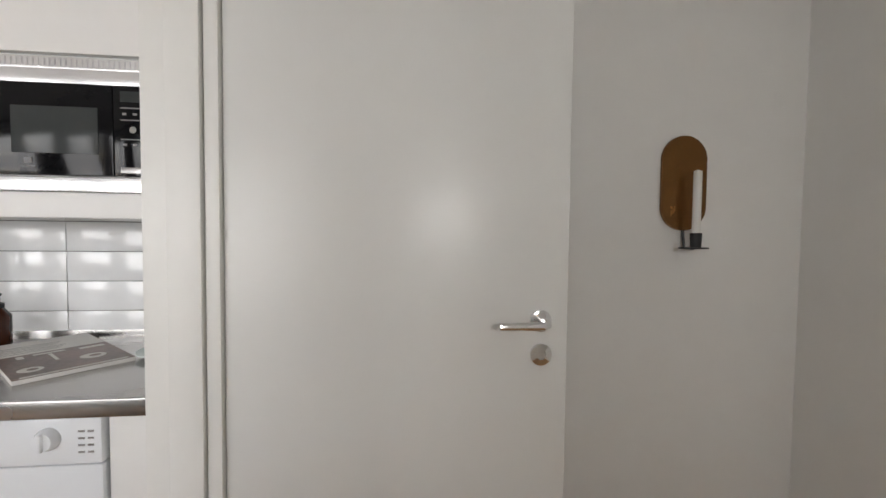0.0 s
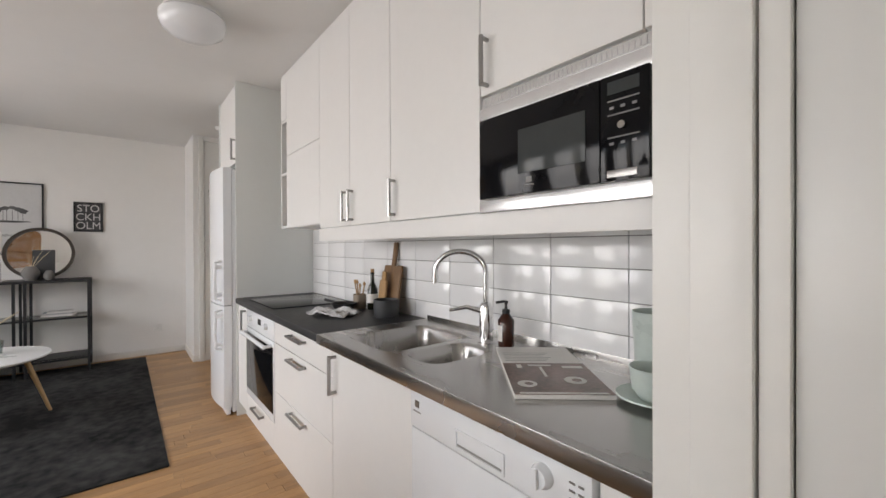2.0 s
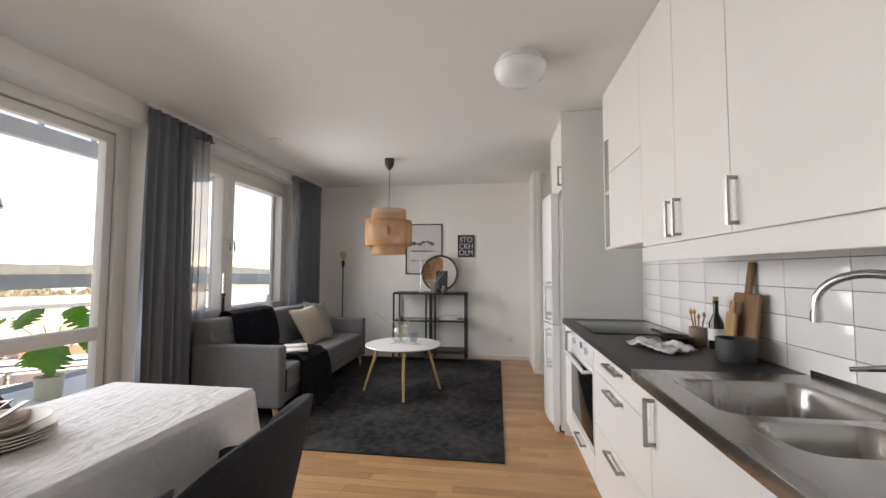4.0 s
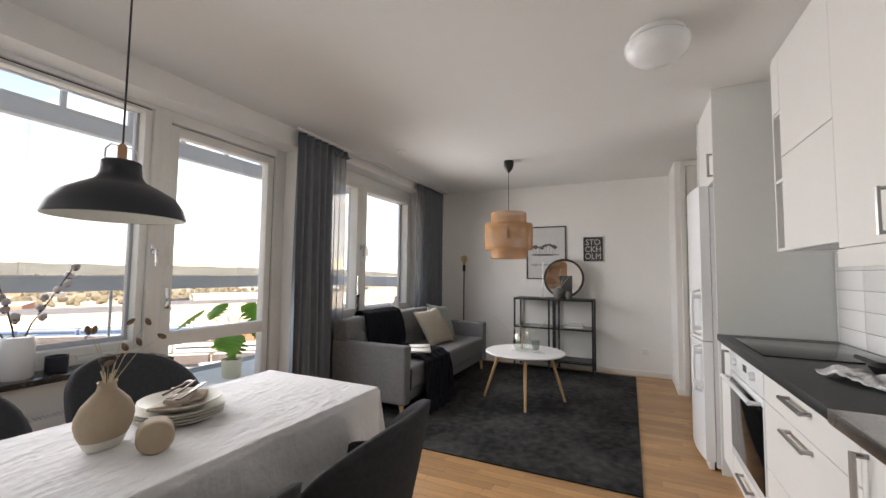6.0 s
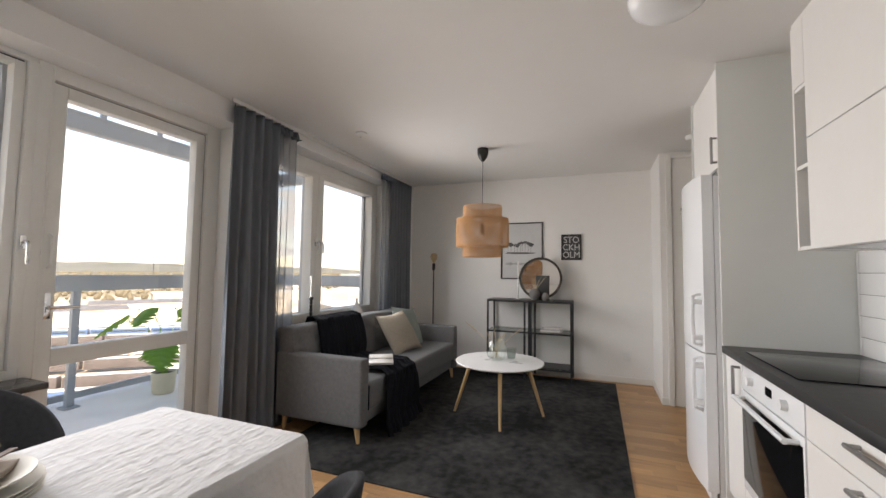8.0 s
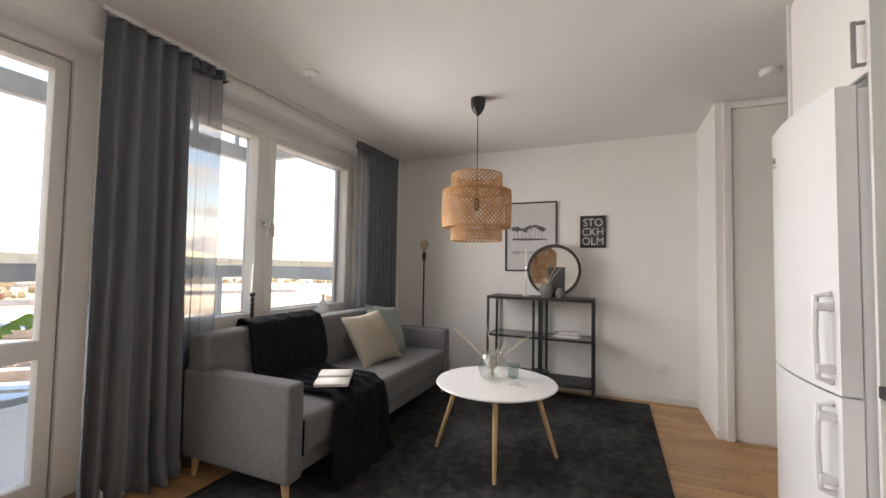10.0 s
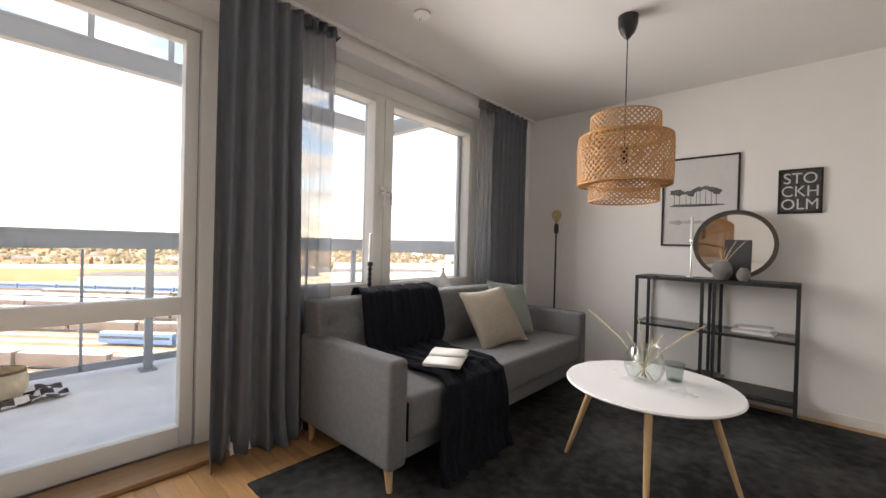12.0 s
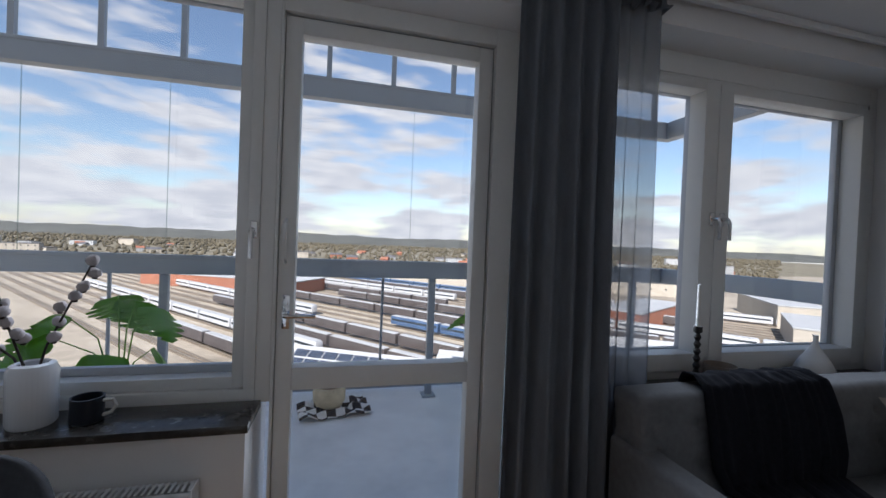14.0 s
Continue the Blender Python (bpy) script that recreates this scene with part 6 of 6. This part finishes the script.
ck.inputs["Color1"].default_value, ck.inputs["Color2"].default_value = (0.03, 0.03, 0.035, 1), (0.7, 0.7, 0.7, 1)
nt.links.new(nt.nodes.new("ShaderNodeTexCoord").outputs["Object"], ck.inputs["Vector"])
nt.links.new(ck.outputs["Color"], nt.nodes["Principled BSDF"].inputs["Base Color"])
nt.nodes["Principled BSDF"].inputs["Roughness"].default_value = 0.95
bl = solo("patterned_blanket", sheet(lambda u, v: Vector((0.55 * (u - 0.5), 0.34 * (v - 0.5), max(0, 0.012 + 0.05 * (noise.noise(Vector((u * 5, v * 5, 2))) + 0.25)) * (1 if (u - 0.5) ** 2 + (v - 0.5) ** 2 > 0.05 else 0.05))), 40, 26), M_PATTERN, "black and white patterned blanket on the balcony", "blanket", (-2.60, -3.90, -0.008), 10, angle=180)
thick(bl, 0.004, 1)


def monstera_leaf(size, seed):
    """A heart-shaped leaf cut with deep slots."""
    rng = random.Random(seed)
    bm = bmesh.new()
    rows = 16
    mid = [bm.verts.new((0, size * (k / rows), 0.05 * size * math.sin(3 * k / rows))) for k in range(rows + 1)]
    for s in (1, -1):
        rim = []
        for k in range(rows + 1):
            f = k / rows
            w = size * 0.52 * (math.sin(math.pi * min(1, f * 0.9 + 0.12)) ** 0.7) * (1 - 0.15 * f)
            if k in (4, 7, 10, 13):
                w *= rng.uniform(0.35, 0.5)
            rim.append(bm.verts.new((s * w, size * (f + 0.14 * (1 - f)) - 0.12 * size * (f < 0.1), -0.10 * size * (w / size))))
        for k in range(rows):
            bm.faces.new((mid[k], mid[k + 1], rim[k + 1], rim[k]) if s > 0 else (mid[k + 1], mid[k], rim[k], rim[k + 1]))
    return bm


def monstera(at, base, seed, label, spread, count=6):
    m = thing("monstera_plant", label, "potted plant", at, 0, "balcony plants")
    part("pot", lathe([(0, 0), (0.085, 0), (0.10, 0.02), (0.115, 0.22), (0.108, 0.22), (0.1, 0.19), (0, 0.19)], (0, 0, base), 36), M_POT, m)
    part("soil", lathe([(0, 0.195), (0.1, 0.193)], (0, 0, base), 24), M_TWIG, m)
    if base > 0.05:
        for k in range(4):
            a = math.pi / 4 + k * math.pi / 2
            part("stand_leg", tube([(0.10 * math.cos(a), 0.10 * math.sin(a), 0), (0.08 * math.cos(a), 0.08 * math.sin(a), base)], 0.012, 8), M_WOODLEG, m)
        part("stand_plate", lathe([(0, -0.02), (0.10, -0.02), (0.10, -0.0005), (0, -0.0005)], (0, 0, base), 24), M_WOODLEG, m)
    rng = random.Random(seed)
    for k in range(count):
        a = 2 * math.pi * k / count + rng.uniform(-0.3, 0.3)
        h, r = base + rng.uniform(0.40, 0.92 - 0.15 * (base > 0.05)), spread * rng.uniform(0.55, 1.0)
        tip = Vector((r * math.cos(a), r * math.sin(a), h))
        part("stem", tube([(0.02 * math.cos(a), 0.02 * math.sin(a), base + 0.19), Vector((tip.x * 0.4, tip.y * 0.4, base + 0.19 + (h - base - 0.19) * 0.7)), tip], 0.005, 7, r_end=0.003), M_LEAF, m, "green stem")
        bm = monstera_leaf(rng.uniform(0.27, 0.35), seed * 10 + k)
        bmesh.ops.transform(bm, matrix=Matrix.Translation(tip) @ pose(0, 0, 0, 0, 0, math.degrees(a) - 90) @ pose(0, 0, 0, rng.uniform(-75, -30), rng.uniform(-20, 20), 0), verts=bm.verts)
        thick(part("leaf", bm, M_LEAF, m, "slotted green leaf", angle=180), 0.002)
    return m


monstera((-4.07, -3.82, -0.012), 0.0, 2, "green monstera in a cream pot on the balcony", 0.36, 7)
monstera((-1.36, -3.35, -0.012), 0.22, 5, "green monstera on a low stand on the balcony", 0.30, 7)

# ---- the town below ----
M_GROUND = mat("rail yard gravel", (0.34, 0.295, 0.235), 0.95, vary=0.35, scale=0.02, bump=0.2, bump_scale=0.5)
M_TRACK = mat("rail bed", (0.19, 0.155, 0.115), 0.8, vary=0.3, scale=0.1)
M_RAILBRIGHT = mat("worn rails", (0.30, 0.26, 0.22), 0.4, metal=0.6, vary=0.2, scale=0.2)
M_ROOFPALE = mat("pale roof sheet", (0.42, 0.43, 0.44), 0.6, vary=0.1, scale=0.1)
M_ROOFDARK = mat("dark roof felt", (0.10, 0.10, 0.11), 0.8, vary=0.3, scale=0.1)
M_BRICKRED = mat("red brick facade", (0.32, 0.13, 0.08), 0.85, vary=0.2, scale=0.2)
M_PLASTER = mat("cream plaster facade", (0.42, 0.38, 0.32), 0.85, vary=0.1, scale=0.2)
M_TRAINBLUE = mat("blue train paint", (0.06, 0.11, 0.21), 0.4, vary=0.1, scale=0.3)
M_TRAINGREY = mat("silver train paint", (0.50, 0.51, 0.53), 0.4, vary=0.1, scale=0.3)
M_TRAINDARK = mat("dark wagon paint", (0.07, 0.06, 0.06), 0.7, vary=0.3, scale=0.3)
M_SOLAR = mat("solar panel glass", (0.045, 0.058, 0.085), 0.25, vary=0.2, scale=1.0)
M_WINDOWFAR = mat("dark window glass", (0.04, 0.05, 0.06), 0.15, vary=0.2, scale=0.5)
M_WOODS = mat("spring woodland", (0.105, 0.09, 0.06), 1.0, vary=0.12, scale=0.05)
M_RIDGE = mat("distant wooded ridge", (0.085, 0.088, 0.078), 1.0, vary=0.35, scale=0.006)
M_GRASS = mat("dry spring grass", (0.17, 0.15, 0.105), 1.0, vary=0.3, scale=0.02)
GZ = -34.0

struct("ground", sheet(lambda u, v: Vector((-2600 + 5200 * u, 60 - 3600 * v, GZ)), 8, 8), M_GROUND, "gravel ground of the rail yard and town")
struct("ground_far", sheet(lambda u, v: Vector((-2600 + 5200 * u, -560 - 2900 * v, GZ + 0.3 + 10 * v)), 8, 8), M_GRASS, "dry grass and gardens beyond the yard")
rng = random.Random(21)


def yard(d, off):
    """A place in the yard: d along the tracks, off across them."""
    c, s = math.cos(radians(131)), math.sin(radians(131))
    return Vector((-30 + d * c + (off - 60) * -s, -235 + d * s + (off - 60) * c, GZ))


beds, rails_ = bmesh.new(), bmesh.new()
for k in range(30):
    off = -70 + 8.0 * k
    a, b = yard(-420, off), yard(420, off)
    dirv = (b - a).normalized()
    side = Vector((-dirv.y, dirv.x, 0))
    for bm, offs, w, z in ((beds, (0,), 1.7, 0.25), (rails_, (-0.75, 0.75), 0.14, 0.45)):
        for o in offs:
            p = [a + side * (o - w), b + side * (o - w), b + side * (o + w), a + side * (o + w)]
            lo, hi = [bm.verts.new(q) for q in p], [bm.verts.new(q + Vector((0, 0, z))) for q in p]
            bm.faces.new(hi)
            for i in range(4):
                bm.faces.new((lo[i], lo[(i + 1) % 4], hi[(i + 1) % 4], hi[i]))
tagged(solo("track_beds", beds, M_TRACK, "brown rail track beds crossing the yard", "tracks"), kind="stuff")
tagged(solo("track_rails", rails_, M_RAILBRIGHT, "worn steel rails in the yard", "tracks"), kind="stuff")


def car_mesh(material_roof):
    return mesh_of("carriage", box(-12, 12, -1.45, 1.45, 0.9, 4.2, 0.5, 2), material_roof)


CARS = {k: car_mesh(m) for k, m in (("blue", M_TRAINBLUE), ("grey", M_TRAINGREY), ("dark", M_TRAINDARK))}
ROOF = mesh_of("carriage_roof", box(-11.6, 11.6, -1.2, 1.2, 4.18, 4.45, 0.1, 1), M_ROOFPALE)
BAND = mesh_of("window_band", box(-11.2, 11.2, -1.47, 1.47, 2.5, 3.3), M_WINDOWFAR)
for k, (row, start, n, col) in enumerate(((2, -60, 6, "dark"), (4, -150, 9, "grey"), (5, 20, 7, "dark"), (7, -40, 10, "dark"), (9, -180, 8, "grey"), (10, 60, 6, "blue"), (12, -90, 9, "dark"), (13, -220, 7, "grey"), (15, -20, 11, "dark"), (17, -150, 8, "dark"), (18, 60, 9, "grey"), (20, -210, 10, "grey"), (22, -60, 9, "dark"), (25, -150, 11, "blue"), (27, 20, 10, "grey"))):
    off = -70 + 8.0 * row
    p = yard(start, off)
    t = thing("train", {"blue": "blue and white passenger train standing in the yard", "grey": "silver passenger train standing in the yard", "dark": "dark freight train standing in the yard"}[col], "train", (p.x, p.y, GZ + 0.45), 131, "trains in the yard")
    for i in range(n):
        c = new("carriage", CARS[col])
        c.parent, c.location = t, (25 * i, 0, 0)
        for nm, me in (("roof", ROOF), ("window_band", BAND)):
            if nm == "window_band" and col == "dark":
                continue
            r = new(nm, me)
            r.parent = c


def building(name, label, x, y, w, d, h, rz, wall, roof, storeys, bays, gable=0.0, flat=0.6):
    b = thing(name, label, "building", (x, y, GZ), rz, "town buildings")
    part("wall", box(-w / 2, w / 2, -d / 2, d / 2, 0, h), wall, b)
    if gable:
        bm = bmesh.new()
        o = 0.4
        v = [bm.verts.new(q) for q in ((-w / 2 - o, -d / 2 - o, h), (w / 2 + o, -d / 2 - o, h), (w / 2 + o, d / 2 + o, h), (-w / 2 - o, d / 2 + o, h), (-w / 2 - o, 0, h + gable), (w / 2 + o, 0, h + gable))]
        for f in ((0, 1, 5, 4), (2, 3, 4, 5), (1, 2, 5), (3, 0, 4), (3, 2, 1, 0)):
            bm.faces.new([v[i] for i in f])
        part("roof", bm, roof, b)
    else:
        part("roof", box(-w / 2 - 0.3, w / 2 + 0.3, -d / 2 - 0.3, d / 2 + 0.3, h, h + flat), roof, b)
    if storeys:
        me = mesh_of("window", box(-0.6, 0.6, -0.06, 0.06, -0.75, 0.75), M_WINDOWFAR)
        for s in range(storeys):
            for k in range(bays):
                o = new("window", me)
                o.parent = b
                o.location = (-w / 2 + w * (k + 0.5) / bays, d / 2 + 0.02, h * (s + 0.55) / storeys)
    return b


# low sheds right under the balcony with solar roofs
for x, y, w, d, h, rz in ((-38, -72, 34, 17, 9, -28), (-6, -84, 30, 16, 8, -28), (-78, -78, 40, 22, 10, -28)):
    b = building("depot_shed", "low depot shed with solar panels on its roof", x, y, w, d, h, rz, M_ROOFPALE, M_ROOFPALE, 0, 0, 4.5)
    sl = math.atan2(4.5, d / 2 + 0.4)
    me = mesh_of("solar_panel", box(-1.5, 1.5, -0.95, 0.95, 0.0, 0.12), M_SOLAR)
    for i in range(int(w / 3.3) - 1):
        for j in range(3):
            for side in (1, -1):
                o = new("solar_panel", me)
                o.parent = b
                yy = side * (d / 2 - 1.6 - 2.2 * j)
                o.matrix_basis = pose(-w / 2 + 3.3 + 3.3 * i, yy, h + (d / 2 + 0.4 - abs(yy)) * math.tan(sl) + 0.06, math.degrees(-sl * side))
for x, y, w, d, h, rz in ((-110, -330, 150, 40, 9, -28), (70, -300, 120, 34, 8, -28), (-230, -300, 130, 36, 10, -28), (-60, -430, 170, 40, 10, -28), (150, -420, 120, 40, 11, -20), (-330, -380, 140, 40, 10, -30), (-190, -120, 46, 18, 9, 40), (-150, -170, 60, 20, 8, 30), (-240, -170, 60, 22, 11, 55)):
    building("warehouse", "long pale-roofed warehouse by the rail yard", x, y, w, d, h, rz, M_PLASTER if rng.random() < 0.6 else M_BRICKRED, M_ROOFPALE if rng.random() < 0.6 else M_ROOFDARK, 1 if abs(x) > 180 else 0, 12)
for k in range(74):
    y = -500 - 620 * rng.random() ** 1.2
    x = rng.uniform(-1.25, 1.05) * (-y)
    if k % 5 == 0:
        building("apartment_block", "pale apartment block at the edge of town", x, y, rng.uniform(22, 50), 13, rng.uniform(11, 20), rng.uniform(-30, 30), M_ROOFPALE if k % 2 else M_PLASTER, M_ROOFDARK, 4, 7)
    else:
        building("house", "small house with a pitched roof among trees", x, y, rng.uniform(11, 22), rng.uniform(8, 11), rng.uniform(5, 8), rng.uniform(-40, 40), (M_PLASTER, M_BRICKRED, M_ROOFPALE)[k % 3], (M_ROOFDARK, M_BRICKRED)[k % 2], 2, 3, 3.4)
tower = building("tower_block", "pair of distant grey towers on the horizon", 190, -1500, 16, 16, 74, 5, M_TRAINGREY, M_ROOFDARK, 0, 0)
tower = building("tower_block", "distant slim grey tower on the horizon", 225, -1510, 13, 14, 62, 5, M_TRAINGREY, M_ROOFDARK, 0, 0)


# woods: many small uneven clumps, joined
def clump_field(count, ymin, ymax, size, seed):
    r = random.Random(seed)
    ico = bmesh.new()
    bmesh.ops.create_icosphere(ico, subdivisions=1, radius=1)
    base_v = [v.co.copy() for v in ico.verts]
    base_f = [[v.index for v in f.verts] for f in ico.faces]
    ico.free()
    verts, faces = [], []
    for _ in range(count):
        y = -(ymin + (ymax - ymin) * r.random())
        x = r.uniform(-1.4, 1.2) * (-y)
        s = size * r.uniform(0.6, 1.5)
        gz = GZ + max(0, (-y - 560) / 2900 * 10)
        q = len(verts)
        for c in base_v:
            k = r.uniform(0.65, 1.25)
            verts.append((x + c.x * s * k, y + c.y * s * k, gz + s * 0.7 + c.z * s * 0.95 * k))
        faces += [[q + i for i in f] for f in base_f]
    me = bpy.data.meshes.new("woods")
    me.from_pydata(verts, [], faces)
    me.materials.append(M_WOODS)
    return me


tagged(new("garden_trees", clump_field(2600, 470, 1150, 3.0, 5)), "bare brown spring trees between the houses", "trees", "", "stuff")
tagged(new("far_woods", clump_field(5200, 1150, 2300, 4.6, 6)), "wooded ridge along the horizon", "woods", "", "stuff")
struct("backdrop_hills", sheet(lambda u, v: Vector((-9000 + 18000 * u, -2350 - 900 * v, GZ + (70 + 22 * noise.noise(Vector((u * 22, 0, 0))) + 9 * noise.noise(Vector((u * 110, 3, 0))) + 5 * noise.noise(Vector((u * 500, v * 9, 5)))) * v ** 0.8)), 700, 10), M_RIDGE, "low wooded hills on the horizon")

# ---- floor staves and wall tiles, piece by piece ----
floor = struct("floor", bx(box(XW, -0.705, YS - 0.21, 1.95, -0.021, -0.006), -0.7045, 1.25, -1.0, 1.46, -0.021, -0.006), M_OAK, "oak parquet floor")
rng = random.Random(5)
PW, GAPF = 0.072, 0.0004
stave_mesh = {}


def stave(length):
    if length not in stave_mesh:
        bm = box(-PW / 2 + GAPF, PW / 2 - GAPF, -length / 2 + GAPF, length / 2 - GAPF, -0.0055, 0.0, 0.0006, 1)
        stave_mesh[length] = mesh_of("stave", bm, M_OAK)
    return stave_mesh[length]


rest_v, rest_f = [], []
count = 0
i = 0
x = XW + PW / 2
while x < 1.25 - PW / 2:
    y = YS + 0.0 - rng.choice((0.0, 0.1, 0.2, 0.3))
    if -3.38 < x < -2.32:
        y -= 0.2
    while y < 1.95:
        L = rng.choice((0.36, 0.42, 0.48, 0.54))
        hall = x > -0.705
        y0, y1 = max(y, -1.0 if hall else YS if not (-3.38 < x < -2.32) else -2.1), min(y + L, 1.46 if hall else 1.95)
        if y1 - y0 > 0.05:
            near = -4.6 < x < -1.2 and -0.2 < y0 < 1.1
            if near and count < 290 and abs((y1 - y0) - L) < 1e-6:
                o = new("stave", stave(L))
                o.parent, o.location = floor, (x, (y0 + y1) / 2, 0)
                count += 1
            else:
                q = len(rest_v)
                xa, xb, ya, yb = x - PW / 2 + GAPF, x + PW / 2 - GAPF, y0 + GAPF, y1 - GAPF
                e = 0.0006
                rest_v += [(xa, ya, -0.0055), (xb, ya, -0.0055), (xb, yb, -0.0055), (xa, yb, -0.0055), (xa + e, ya + e, 0), (xb - e, ya + e, 0), (xb - e, yb - e, 0), (xa + e, yb - e, 0)]
                rest_f += [[q + k for k in f] for f in ((4, 5, 6, 7), (0, 1, 5, 4), (1, 2, 6, 5), (2, 3, 7, 6), (3, 0, 4, 7))]
        y += L
    x += PW
me = bpy.data.meshes.new("staves")
me.from_pydata(rest_v, [], rest_f)
me.materials.append(M_OAK)
rest = new("staves", me)
rest.parent = floor
tagged(rest, "joined oak staves", kind="stuff")

back = struct("splashback", box(-3.86, -0.814, YK - 0.0035, YK - 0.0005, TOP - 0.03, 1.40), M_GROUT, "white tiled splashback with grey joints")
TW, TH, G = 0.2965, 0.1075, 0.0015
tile_meshes = {}


def tile(w):
    key = round(w, 4)
    if key not in tile_meshes:
        tile_meshes[key] = mesh_of("tile", box(G, w - G, -0.008, 0.0, -TH / 2 + G, TH / 2 - G, 0.0012, 2), M_TILE)
    return tile_meshes[key]


for r in range(5):
    z = 0.8725 + TH * (r + 0.5)
    for c in range(-1, 11):
        xa, xb = max(-3.859, -3.8375 + TW * c), min(-0.815, -3.8375 + TW * (c + 1))
        if xb - xa > 0.01:
            o = new("tile", tile(xb - xa))
            o.location = (xa, YK - 0.0036, z)
            o.parent = back
